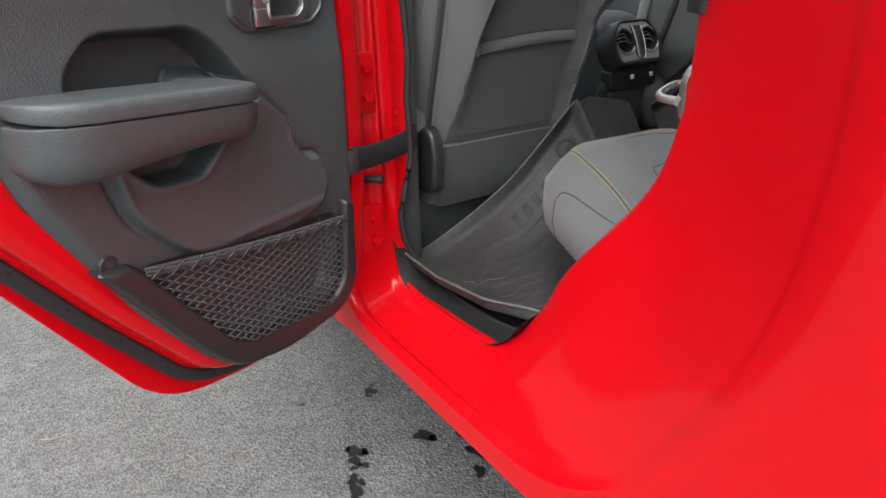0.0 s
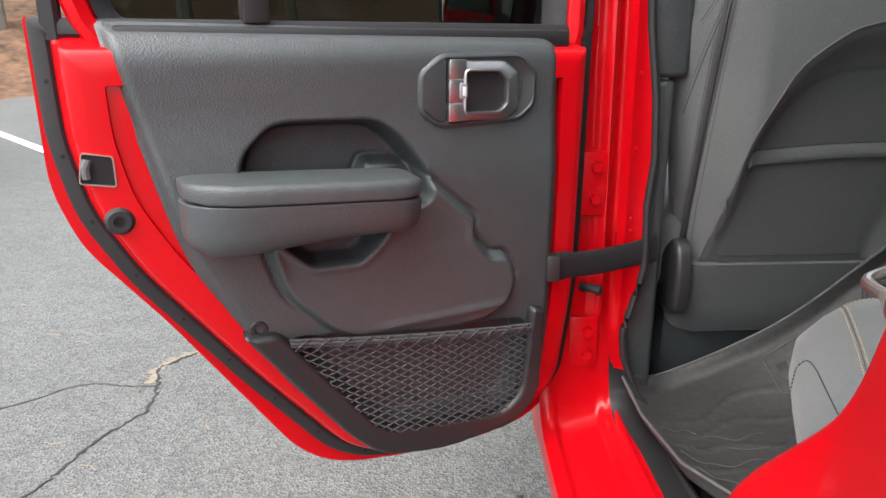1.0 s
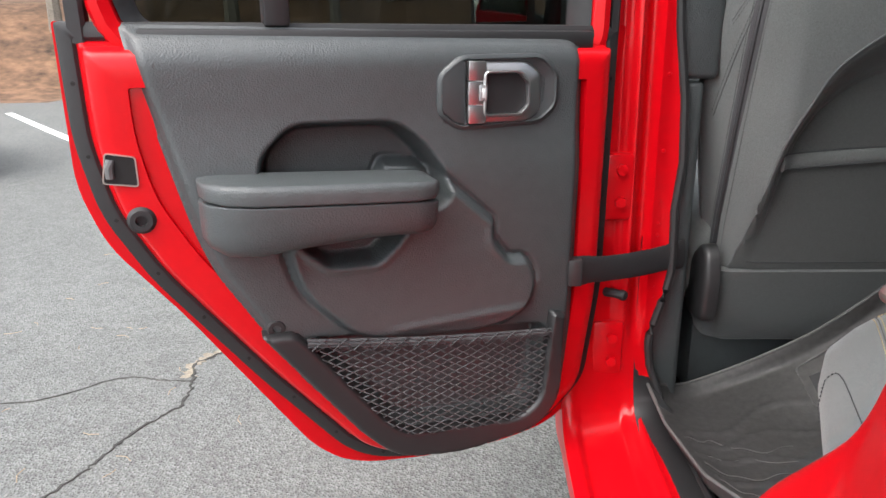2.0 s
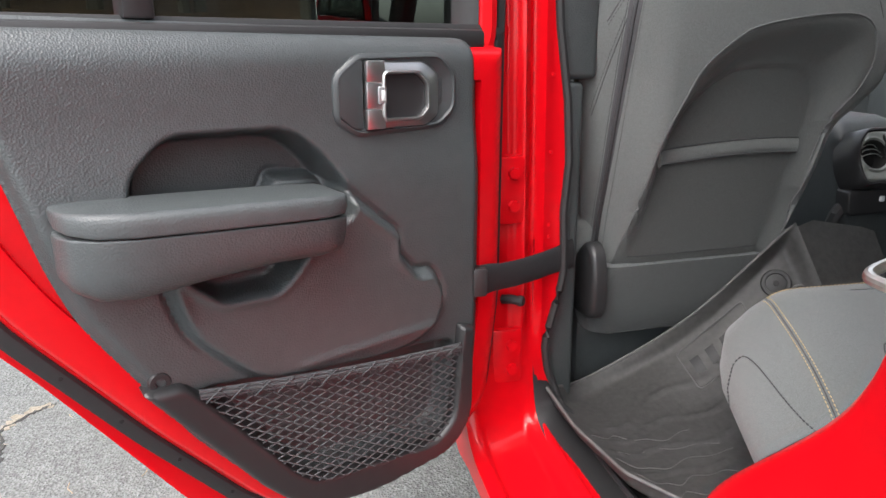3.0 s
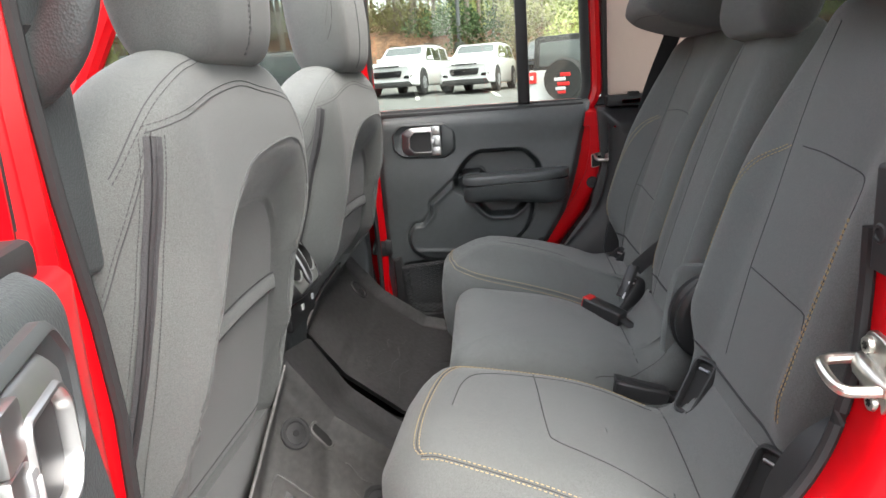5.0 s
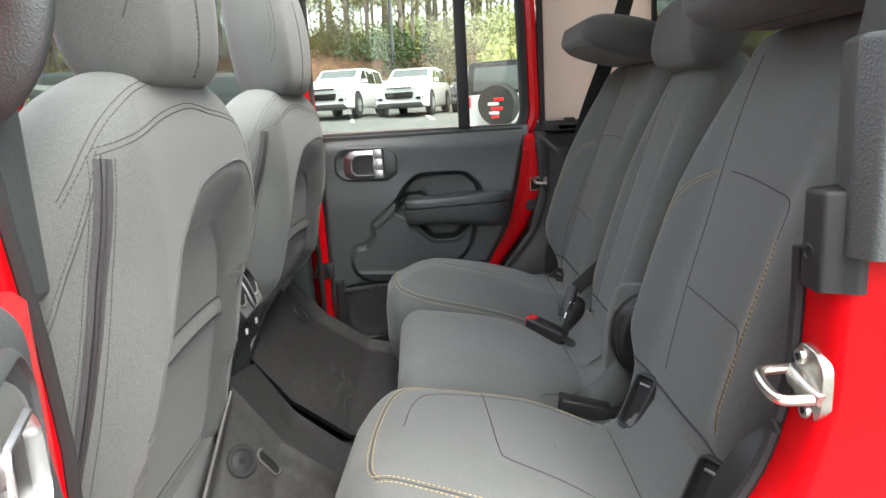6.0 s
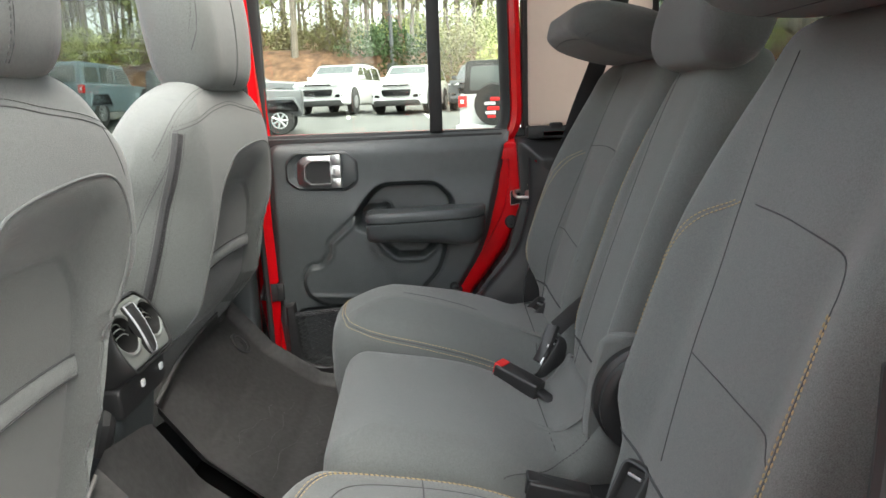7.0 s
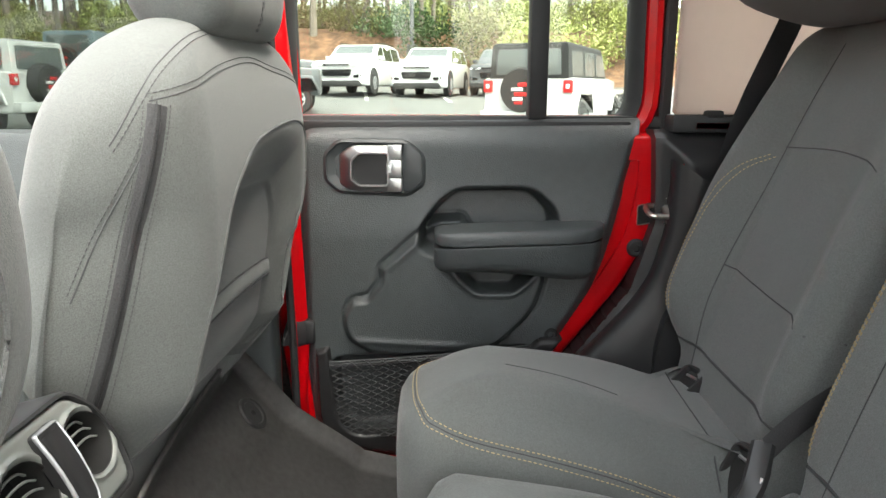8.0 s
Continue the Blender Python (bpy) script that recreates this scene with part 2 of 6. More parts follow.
SILVER = material("silver_plastic", (0.35, 0.36, 0.37), 0.35, 0.6, vary=0.04)
GLOSSY = material("gloss_black", (0.012, 0.012, 0.013), 0.12, vary=0.02)
MIRROR = material("mirror_silver", (0.82, 0.84, 0.84), 0.02, 1.0, vary=0.0)
WHITEPAINT = material("white_car_paint", (0.62, 0.63, 0.63), 0.3, coat=0.8, vary=0.02)
DARKPAINT = material("dark_grey_car_paint", (0.06, 0.065, 0.07), 0.3, coat=0.8, vary=0.02)
TEALPAINT = material("grey_blue_car_paint", (0.16, 0.22, 0.25), 0.3, coat=0.8, vary=0.02)
TYRE = material("tyre_rubber", (0.02, 0.02, 0.02), 0.75, grain=80)
LINE = material("road_paint_white", (0.7, 0.7, 0.68), 0.8, grain=40, vary=0.12)


def glass(name, tint=(0.9, 0.95, 0.93), clear=0.85):
    m = bpy.data.materials.new(name)
    m.use_nodes = True
    nt = m.node_tree
    nt.nodes.clear()
    out, mix, tr, gl, fr = (nt.nodes.new(k) for k in ("ShaderNodeOutputMaterial", "ShaderNodeMixShader", "ShaderNodeBsdfTransparent", "ShaderNodeBsdfGlossy", "ShaderNodeFresnel"))
    tr.inputs[0].default_value = (*tint, 1)
    gl.inputs["Roughness"].default_value = 0.02
    fr.inputs["IOR"].default_value = 1.38
    nt.links.new(fr.outputs[0], mix.inputs[0])
    nt.links.new(tr.outputs[0], mix.inputs[1])
    nt.links.new(gl.outputs[0], mix.inputs[2])
    nt.links.new(mix.outputs[0], out.inputs[0])
    return m


# the pinkish rear side panels let light through
def pink_lets_light_through():
    m = PINK
    nt = m.node_tree
    b = nt.nodes["Principled BSDF"]
    tr, mix = nt.nodes.new("ShaderNodeBsdfTranslucent"), nt.nodes.new("ShaderNodeMixShader")
    tr.inputs[0].default_value = (0.72, 0.63, 0.57, 1)
    mix.inputs[0].default_value = 0.65
    nt.links.new(b.outputs[0], mix.inputs[1])
    nt.links.new(tr.outputs[0], mix.inputs[2])
    nt.links.new(mix.outputs[0], nt.nodes["Material Output"].inputs[0])


pink_lets_light_through()
GLASS = glass("clear_glass", (0.80, 0.83, 0.80))
# dark glass meant to hold back light from behind
LIGHT_CUT_GLASS = glass("light_cutting_glass", (0.16, 0.17, 0.17))
TINT = glass("tinted_glass", (0.25, 0.272, 0.255))
# front door glass, tinted to take down the brightness behind it
DIMMING_GLASS = glass("dimming_front_glass", (0.42, 0.45, 0.43))


def asphalt():
    m = material("asphalt", (0.122, 0.126, 0.120), 0.85, grain=9.0, vary=0.10, big=0.8)
    nt = m.node_tree
    b = nt.nodes["Principled BSDF"]
    N, L = nt.nodes.new, nt.links.new
    co = N("ShaderNodeTexCoord")
    stones = N("ShaderNodeTexVoronoi")
    stones.inputs["Scale"].default_value = 125
    L(co.outputs["Object"], stones.inputs["Vector"])
    old = b.inputs["Base Color"].links[0].from_socket
    sc = N("ShaderNodeMapRange")
    sc.inputs["From Max"].default_value, sc.inputs["To Min"].default_value, sc.inputs["To Max"].default_value = 0.9, 0.66, 1.34
    sepn = N("ShaderNodeSeparateColor")
    L(stones.outputs["Color"], sepn.inputs[0])
    L(sepn.outputs[0], sc.inputs["Value"])
    ml = N("ShaderNodeVectorMath")
    ml.operation = "SCALE"
    L(old, ml.inputs[0]), L(sc.outputs[0], ml.inputs["Scale"])
    L(ml.outputs[0], b.inputs["Base Color"])
    bp = N("ShaderNodeBump")
    bp.inputs["Strength"].default_value, bp.inputs["Distance"].default_value = 0.8, 0.006
    L(stones.outputs["Distance"], bp.inputs["Height"])
    L(bp.outputs[0], b.inputs["Normal"])
    return m


ASPHALT = asphalt()
LITTER = material("leaf_litter", (0.135, 0.075, 0.042), 0.95, grain=5, vary=0.42, big=1.5, relief=1.0, relief_scale=30)
BARK = material("grey_brown_bark", (0.19, 0.165, 0.135), 0.9, grain=30, vary=0.2)
LEAF = material("spring_green_leaves", (0.30, 0.34, 0.11), 0.7, grain=8, vary=0.3)
LEAF_DARK = material("dark_evergreen_leaves", (0.05, 0.09, 0.03), 0.7, grain=8, vary=0.3)
LEAF_OLIVE = material("olive_leaves", (0.25, 0.24, 0.12), 0.7, grain=8, vary=0.3)
CRACK = material("crack_dirt", (0.042, 0.041, 0.037), 0.95, grain=60, vary=0.2)
SAND = material("sandy_grit", (0.24, 0.21, 0.16), 0.95, grain=120, vary=0.25)
STAIN = material("wet_oil", (0.018, 0.018, 0.018), 0.35, grain=60, vary=0.2)
NEEDLE = material("dry_needles", (0.30, 0.22, 0.13), 0.9, vary=0.1)
POLE = material("dark_steel_pole", (0.08, 0.085, 0.09), 0.5, vary=0.05)
SCREEN = material("windscreen_glass", (0.11, 0.125, 0.125), 0.06, vary=0.03)
LAMPGLASS = material("lamp_glass", (0.7, 0.72, 0.72), 0.1, vary=0.03)

# ---- shaping tools ----
def np_sd(px, pz, poly):
    """Signed distances of many points to a polygon: minus inside."""
    d = np.full(px.shape, 1e9)
    inside = np.zeros(px.shape, bool)
    n = len(poly)
    for i in range(n):
        ax, ay = poly[i][0], poly[i][1]
        bx, by = poly[i - 1][0], poly[i - 1][1]
        ex, ey = bx - ax, by - ay
        t = np.clip(((px - ax) * ex + (pz - ay) * ey) / (ex * ex + ey * ey + 1e-12), 0, 1)
        d = np.minimum(d, (px - ax - ex * t) ** 2 + (pz - ay - ey * t) ** 2)
        if abs(by - ay) > 1e-12:
            inside ^= ((ay > pz) != (by > pz)) & (px < (bx - ax) * (pz - ay) / (by - ay) + ax)
    d = np.sqrt(d)
    return np.where(inside, -d, d)


def np_step(a, b, x):
    t = np.clip((x - a) / (b - a), 0, 1)
    return t * t * (3 - 2 * t)


def nearest_on(poly, p):
    best, out = 1e9, p
    for i in range(len(poly)):
        a, b = Vector(poly[i - 1][:2]), Vector(poly[i][:2])
        e = b - a
        t = max(0.0, min(1.0, (Vector(p) - a).dot(e) / (e.length_squared + 1e-12)))
        q = a + e * t
        k = (q - Vector(p)).length
        if k < best:
            best, out = k, q
    return out


def relief_plate(bm, outline, height, place, step, skirt):
    """A moulded plate: a grid inside the outline, lifted by height(u, v) and closed by a skirt of that depth."""
    us = np.arange(min(p[0] for p in outline), max(p[0] for p in outline) + step, step)
    vs = np.arange(min(p[1] for p in outline), max(p[1] for p in outline) + step, step)
    U, V = np.meshgrid(us, vs, indexing="ij")
    sd = np_sd(U, V, outline)
    keep = sd < 0
    verts = {}
    cells = []
    for i in range(len(us) - 1):
        for j in range(len(vs) - 1):
            c = [(i, j), (i + 1, j), (i + 1, j + 1), (i, j + 1)]
            if sum(bool(keep[q]) for q in c) >= 2:
                cells.append(c)
    used = {q for c in cells for q in c}
    pos = {}
    for q in used:
        p = (U[q], V[q])
        if not keep[q] or -sd[q] < step * 0.35:
            p = tuple(nearest_on(outline, p))
        pos[q] = p
    keys = list(pos)
    pu, pv = np.array([pos[k][0] for k in keys]), np.array([pos[k][1] for k in keys])
    h = height(pu, pv)
    for k, a, b, w in zip(keys, pu, pv, h):
        verts[k] = bm.verts.new(place(a, b, w))
    for c in cells:
        try:
            bm.faces.new([verts[q] for q in c])
        except ValueError:
            pass
    bmesh.ops.remove_doubles(bm, verts=bm.verts, dist=step * 0.02)
    rim = [e for e in bm.edges if e.is_boundary]
    r = bmesh.ops.extrude_edge_only(bm, edges=rim)
    nv = [g for g in r["geom"] if isinstance(g, bmesh.types.BMVert)]
    bmesh.ops.translate(bm, vec=place(0, 0, -skirt) - place(0, 0, 0), verts=nv)


def tree_of(ob):
    from mathutils.bvhtree import BVHTree
    me = ob.data
    return BVHTree.FromPolygons([v.co.copy() for v in me.vertices], [tuple(p.vertices) for p in me.polygons])


def drape(ob, pts, way, off=0.0):
    """The points where rays along way meet the part, lifted by off."""
    bvh = tree_of(ob)
    w = Vector(way).normalized()
    out = []
    for p in pts:
        hit, nrm, _, _ = bvh.ray_cast(Vector(p) - w * 1.5, w, 4)
        if hit:
            if nrm.dot(w) > 0:
                nrm = -nrm
            out.append(hit + nrm * off)
    return out


def even(pts, step):
    """Points spaced evenly along a polyline."""
    P = [Vector(p) for p in pts]
    out, left = [P[0].copy()], step
    for a, b in zip(P, P[1:]):
        L = (b - a).length
        while left <= L:
            out.append(a.lerp(b, left / L))
            left += step
        left -= L
    return out


def stitches(name, parent, ob, pts, way, mat, gap=0.0065, length=0.0042, r=0.0009, rows=(0.0,), side=(0, 0, 1)):
    """Sewn dashes along a line on a part, in one or more rows."""
    bm = bmesh.new()
    for dx in rows:
        line = even(drape(ob, [Vector(p) + Vector(side) * dx for p in pts], way, 0.0008), gap)
        for a, b in zip(line, line[1:]):
            d = (b - a)
            if d.length > gap * 2:
                continue
            tube(bm, [a, a + d * (length / gap) * 0.5, a + d * (length / gap)], [r * .6, r, r * .6], 5)
    return part(name, bm, mat, parent)


def seam(name, parent, ob, pts, way, mat, r=0.0016, off=0.0):
    r *= .62
    line = drape(ob, pts, way, off)
    bm = bmesh.new()
    if len(line) > 1:
        tube(bm, line, r, 6)
    return part(name, bm, mat, parent)


# ---- ground ----
def ground_height(x, y):
    """The lot is level at the car and rises gently to its right; a bank rises beyond it."""
    z = 0.96 * smoothstep(13, 26, x) + 0.3 * smoothstep(26, 36, x) + 0.03 * max(0.0, min(12.0, y - 1)) * smoothstep(5, 14, x)
    z += 0.17 * smoothstep(8, 12.5, x) * smoothstep(22, 15, x) * smoothstep(3, 0, y)
    z += 3.2 * smoothstep(33, 41, x - 0.10 * y) + 5.0 * smoothstep(41, 80, x - 0.10 * y)
    z += 2.0 * smoothstep(15, 20.5, y * 0.85 - x * 0.45) * smoothstep(8, 2, x) + 4.0 * smoothstep(20, 46, y * 0.85 - x * 0.45) * smoothstep(8, 2, x)
    return z


def build_ground():
    bm = bmesh.new()
    xs = [-400, -160, -80, -50, -35, -25, -18, -14, -11, -9, -7.5, -6, -5, -4, -3, -2, -1, 0, 1, 2, 3, 4, 5, 6, 7, 8, 10, 12, 13, 14, 15, 16, 17, 18, 19, 20, 21, 22, 23, 24, 25, 26, 27, 29, 31, 33, 34, 35, 36, 37, 38, 39, 40, 42, 44, 46, 48, 52, 58, 66, 80, 110, 180, 400]
    ys = [-400, -160, -80, -50, -30, -20, -14, -10, -7, -5, -3, -2, -1, 0, 1, 2, 3, 4, 5, 6, 7, 8, 9, 10, 11, 12, 13, 14, 16, 18, 20, 24, 30, 40, 60, 100, 180, 400]
    vs = [[bm.verts.new((x, y, ground_height(x, y))) for y in ys] for x in xs]
    for i in range(len(xs) - 1):
        for j in range(len(ys) - 1):
            bm.faces.new((vs[i][j], vs[i + 1][j], vs[i + 1][j + 1], vs[i][j + 1]))
    ob = part("ground", bm, ASPHALT, smooth=60)
    ob.data.materials.append(LITTER)
    for p in ob.data.polygons:
        x, y = p.center[0], p.center[1]
        if x - 0.10 * y > 33.5 or (y * 0.85 - x * 0.45 > 15.1 and x < 6):
            p.material_index = 1
    return tagged(ob, "grey weathered asphalt parking lot with cracks", "ground", kind="structure")


build_ground()


# ---- car body ----
body = thing("car_body", "bright red off-road car body with an open rear door", "car body", kind="structure")

INNER = [(.475, 1.80), (.455, .90), (.452, .68), (.445, .58), (.41, .535), (.29, .522), (.15, .530), (.085, .560), (.01, .650), (-.04, .735), (-.165, .885), (-.203, .985), (-.21, 1.06), (-.21, 1.125)]
OUTER = [(.470, 1.80), (.432, .88), (.43, .68), (.42, .57), (.38, .520), (.29, .508), (.10, .505), (-.02, .505), (-.13, .512), (-.22, .55), (-.33, .66), (-.42, .84), (-.45, 1.0), (-.45, 1.135)]
FAR = [(.52, 1.80), (.50, .88), (.50, .66), (.50, .48), (.40, .47), (.31, .468), (.12, .466), (0, .465), (-.20, .465), (-.40, .50), (-.80, .60), (-1.35, .65), (-1.75, .90), (-1.75, 1.165)]


def flute(x, y, z):
    """Pressed flutes and folds down the centre post, and small steps in the sill."""
    g = lambda c, w: math.exp(-((x - c) / w) ** 2)
    k = -.013 * g(.722, .009) + .006 * smoothstep(.738, .746, x) + .012 * g(.702, .010) - .008 * g(.684, .005)
    return k * smoothstep(.62, .80, z) if y > .40 else 0


def body_side(s):
    bm = bmesh.new()
    n = 8
    a, b, c = (spline([(0, *p) for p in q], n) for q in (INNER, OUTER, FAR))
    def at(x, lp):
        return [Vector((CX + s * x, p[1], p[2])) for p in lp]
    def lip(y, z):
        if s > 0:
            return .668
        post = np.interp(z, [.52, .57, .62, .67, .72, .77, .80, .90, 1.0, 1.06, 1.15, 1.26], [.640, .650, .668, .674, .660, .647, .642, .646, .637, .641, .655, .666])
        return .630 + (post - .630) * smoothstep(.36, .44, y)
    def edge(k):
        return [Vector((CX + s * (lip(p[1], p[2]) * (1 - k) + max(.672, lip(p[1], p[2]) + .004) * k), p[1], p[2])) for p in a]
    loops = [edge(0), edge(.5), edge(1)]
    for k in range(1, 36):
        t = k / 36
        x = .678 + .132 * t
        lp = []
        for p, q in zip(a, b):
            y, z = p[1] + (q[1] - p[1]) * t, p[2] + (q[2] - p[2]) * t
            # a raised lip inside and a shallow gutter along the sill
            low = smoothstep(.60, .54, z)
            z += low * (.006 * math.exp(-((x - .690) / .008) ** 2) - .010 * smoothstep(.705, .725, x) * smoothstep(.805, .79, x))
            xx = max(x, lip(p[1], p[2]) + .005 + .01 * t)
            lp.append(Vector((CX + s * xx, y + flute(xx, y, z), z)))
        loops.append(lp)
    loops.append(at(.814, b))
    for t in (.04, .055, .07, .3, .6, .98, 1):
        loops.append([Vector((CX + s * (.825 if t > .045 else .821), p[1] + (q[1] - p[1]) * t, p[2] + (q[2] - p[2]) * t)) for p, q in zip(b, c)])
    loops.append([Vector((CX + s * .70, q[1], q[2])) for q in c])
    rings(bm, loops, closed=False, cap=False)
    part("side_panel", bm, RED, body, smooth=50)
    # rubber edging round the opening
    bm = bmesh.new()
    tube(bm, [Vector((CX + s * (lip(p[1], p[2]) + .003), p[1] - .003 * (1 if p[1] > 0.3 else -1), p[2] + .002)) for p in (a if s < 0 else a[:50])], .007, 8)
    part("weatherstrip", bm, RUBBER, body)
    # moulded trim behind the opening's rear edge
    bm = bmesh.new()
    lp = a[8 * 7:]
    inward = [[Vector((CX + s * x, p[1] - dy, p[2] - dz)) for p in lp] for x, dy, dz in ((.634, .0, .0), (.628, .02, .012), (.612, .035, .02), (.603, .06, .03), (.595, .16, .03))]
    # on the far side an extra outer ring blocks a bright slit by the door
    if s > 0:
        inward = [[Vector((CX + x, p[1] - dy, p[2] - dz)) for p in lp] for x, dy, dz in ((.79, .030, .02), (.74, .012, .008), (.704, -.008, -.006), (.664, -.012, -.008), (.655, -.004, -.003), (.650, .03, .02), (.640, .10, .04))]
    rings(bm, inward, closed=False, cap=False)
    # the far trim's darker plastic colour paints in the shade it stands in
    part("quarter_trim", bm, BLACK if s < 0 else BLACK_SMOOTH, body, smooth=60)
    # spot welds and a cross fold on the sill
    for y in (.36, .30, .22, .12, .03):
        bm = bmesh.new()
        disc(bm, (CX + s * .690, y, .5235), (0, 0, 1), .004, .003, .002, 12)
        part("spot_weld", bm, RED, body)
    for z in (1.12, 1.00, .88, .86, .77, .75):
        bm = bmesh.new()
        disc(bm, (CX + s * .674, .4535, z), (0, -1, 0), .0032, .0025, .0025, 12)
        part("spot_weld", bm, RED, body)


def far_quarter():
    """The black inner quarter panel beside the far seat, with its step and moulded folds."""
    o = [(-.175, 1.178), (-.185, 1.02), (-.15, .90), (-.03, .74), (.03, .60), (.03, .50), (-1.64, .50), (-1.64, 1.178)]
    bm = bmesh.new()
    relief_plate(bm, o, lambda y, z: .092 + .030 * np_step(.0, .055, -(np_sd(y, z, o))) + .022 * np_step(.09, .115, -(np_sd(y, z, o))) - .02 * np_step(1.165, 1.18, z),
                 lambda y, z, w: Vector((CX + .80 - w, y, z)), .006, .05)
    part("quarter_panel_trim", bm, BLACK_SMOOTH, body, smooth=40)
    part("red_edge", boxed((CX + .700, -.36, 1.178), (CX + .735, -.235, 1.196), .004), RED, body)


body_side(-1)
body_side(1)
far_quarter()
part("floor_pan", boxed((CX - .72, -1.7, .44), (CX + .72, 1.5, .49), .01), CARPET, body)
bm = bmesh.new()
prism(bm, rounded([(-.13, .45), (-.10, .60), (.10, .60), (.13, .45)], .03), lambda a, b, d: Vector((CX + a, d, b)), -.2, 1.4)
part("floor_tunnel", bm, CARPET, body)
part("heel_board", boxed((CX - .62, -.12, .48), (CX + .62, -.05, .66), .02), CARPET, body)
# unseen roof, stopped short at the front to let skylight in
part("unseen_short_roof", boxed((CX - .72, -1.7, 1.80), (CX + .72, .13, 1.84), .02), BOUNCE_LINER, body)
part("windscreen_header", boxed((CX - .70, .96, 1.74), (CX + .70, 1.02, 1.82), .02), BLACK_SMOOTH, body)
part("front_bulkhead", boxed((CX - .75, 1.45, .5), (CX + .75, 1.55, 1.12), .02), BLACK, body)
part("dashboard", boxed((CX - .72, 1.20, .80), (CX + .72, 1.46, 1.12), .06, 4), BLACK, body)
part("tailgate", boxed((CX - .70, -1.74, .5), (CX + .70, -1.66, 1.15), .02), RED, body)
# pane added to dim the bright view outside; it casts no shadow
pane = part("dimming_front_window", boxed((CX + .735, .53, 1.15), (CX + .741, 1.40, 1.76), .002), DIMMING_GLASS, body)
pane.visible_shadow = False
# unseen rear pane, added to keep light off the front seat backs
part("rear_window", boxed((CX - .70, -1.712, 1.15), (CX + .70, -1.706, 1.80), .002), LIGHT_CUT_GLASS, body)
part("cargo_floor", boxed((CX - .62, -1.66, .60), (CX + .62, -.42, .64), .01), CARPET, body)
for s in (-1, 1):
    lo, hi = sorted((CX + s * .612, CX + s * .668))
    part("pillar_trim", boxed((lo, .470, .52), (hi, .53, 1.106), .010, 3), BLACK, body)
    lo, hi = sorted((CX + s * (.592 if s < 0 else .612), CX + s * .668))
    part("pillar_trim", boxed((lo, .468, 1.110), (hi, .54, 1.42), .010, 3), BLACK, body)
    part("pillar_trim", boxed((lo, .466, 1.424), (hi, .54, 1.80), .010, 3), BLACK, body)
    lo, hi = sorted((CX + s * .70, CX + s * .82))
    part("front_door_skin", boxed((lo, .51, .50), (hi, 1.45, 1.17), .02), RED, body)
    lo, hi = sorted((CX + s * .655, CX + s * .70))
    part("front_door_trim", boxed((lo, .54, .52), (hi, 1.30, 1.18), .02), BLACK, body)
    lo, hi = sorted((CX + s * .66, CX + s * .74))
    part("roof_rail", boxed((lo, -1.7, 1.70), (hi, 1.0, 1.80), .02), BLACK_SMOOTH, body)
    lo, hi = sorted((CX + s * .66, CX + s * .80))
    part("door_frame", boxed((lo + .02, .50, 1.16), (hi - .02, .535, 1.78), .015), RED if s > 0 else BLACK_SMOOTH, body)
    bm = bmesh.new()
    tube(bm, [(CX + s * .76, 1.42, 1.12), (CX + s * .70, .99, 1.78)], .035, 10)
    part("windscreen_pillar", bm, RED if s > 0 else BLACK_SMOOTH, body)
# rear corner posts
for s in (-1, 1):
    lo, hi = sorted((CX + s * .64, CX + s * .76))
    part("corner_post", boxed((lo, -1.72, 1.15), (hi, -1.62, 1.80), .02), BLACK_SMOOTH, body)
    bm = bmesh.new()
    tube(bm, [(CX + s * .60, -.62, .9), (CX + s * .60, -.60, 1.35), (CX + s * .60, -.56, 1.70), (CX + s * .58, -.50, 1.77)], .034, 12)
    part("sport_bar", bm, BLACK_SMOOTH, body)
# the hardtop's side beside the far seat, pinkish inside
part("hardtop_side", boxed((CX + .715, -.50, 1.205), (CX + .73, -.205, 1.80), .006), PINK, body)
part("hardtop_side", boxed((CX + .715, -1.65, 1.205), (CX + .73, -1.45, 1.80), .006), PINK, body)
part("hardtop_side", boxed((CX + .715, -1.45, 1.72), (CX + .73, -.50, 1.80), .006), PINK, body)
part("window_edge", boxed((CX + .708, -.512, 1.205), (CX + .734, -.500, 1.72), .003), RUBBER, body)
pane = part("quarter_window", boxed((CX + .720, -1.45, 1.205), (CX + .725, -.512, 1.72), .002), TINT, body)
pane.visible_shadow = False
part("hardtop_rail", boxed((CX + .70, -1.65, 1.175), (CX + .75, -.20, 1.205), .006), RUBBER, body)
part("hardtop_clip", boxed((CX + .70, -.285, 1.196), (CX + .72, -.255, 1.212), .004), RUBBER, body)
# unseen near-side pane, clear and shadowless to let light onto the rear seats
pane = part("quarter_window", boxed((CX - .726, -1.60, 1.225), (CX - .720, -.50, 1.74), .002), GLASS, body)
pane.visible_shadow = False
for lo, hi in (((-1.65, 1.165), (-.45, 1.225)), ((-1.65, 1.74), (-.45, 1.80)), ((-1.65, 1.225), (-1.60, 1.74)), ((-.50, 1.225), (-.45, 1.74))):
    part("hardtop_side", boxed((CX - .735, lo[0], lo[1]), (CX - .712, hi[0], hi[1]), .004), BLACK_SMOOTH, body)

# near rear post: a black cover, the trim behind it and the post above
bm = bmesh.new()
prism(bm, rounded([(-.625, -.225), (-.630, -.198), (-.660, -.198), (-.664, -.212), (-.672, -.225), (-.66, -.26), (-.62, -.26)], .004, 3), lambda a, b, d: Vector((a, b, d)), 1.098, 1.182, .005)
part("post_cover", bm, RUBBER, body)
bm = bmesh.new()
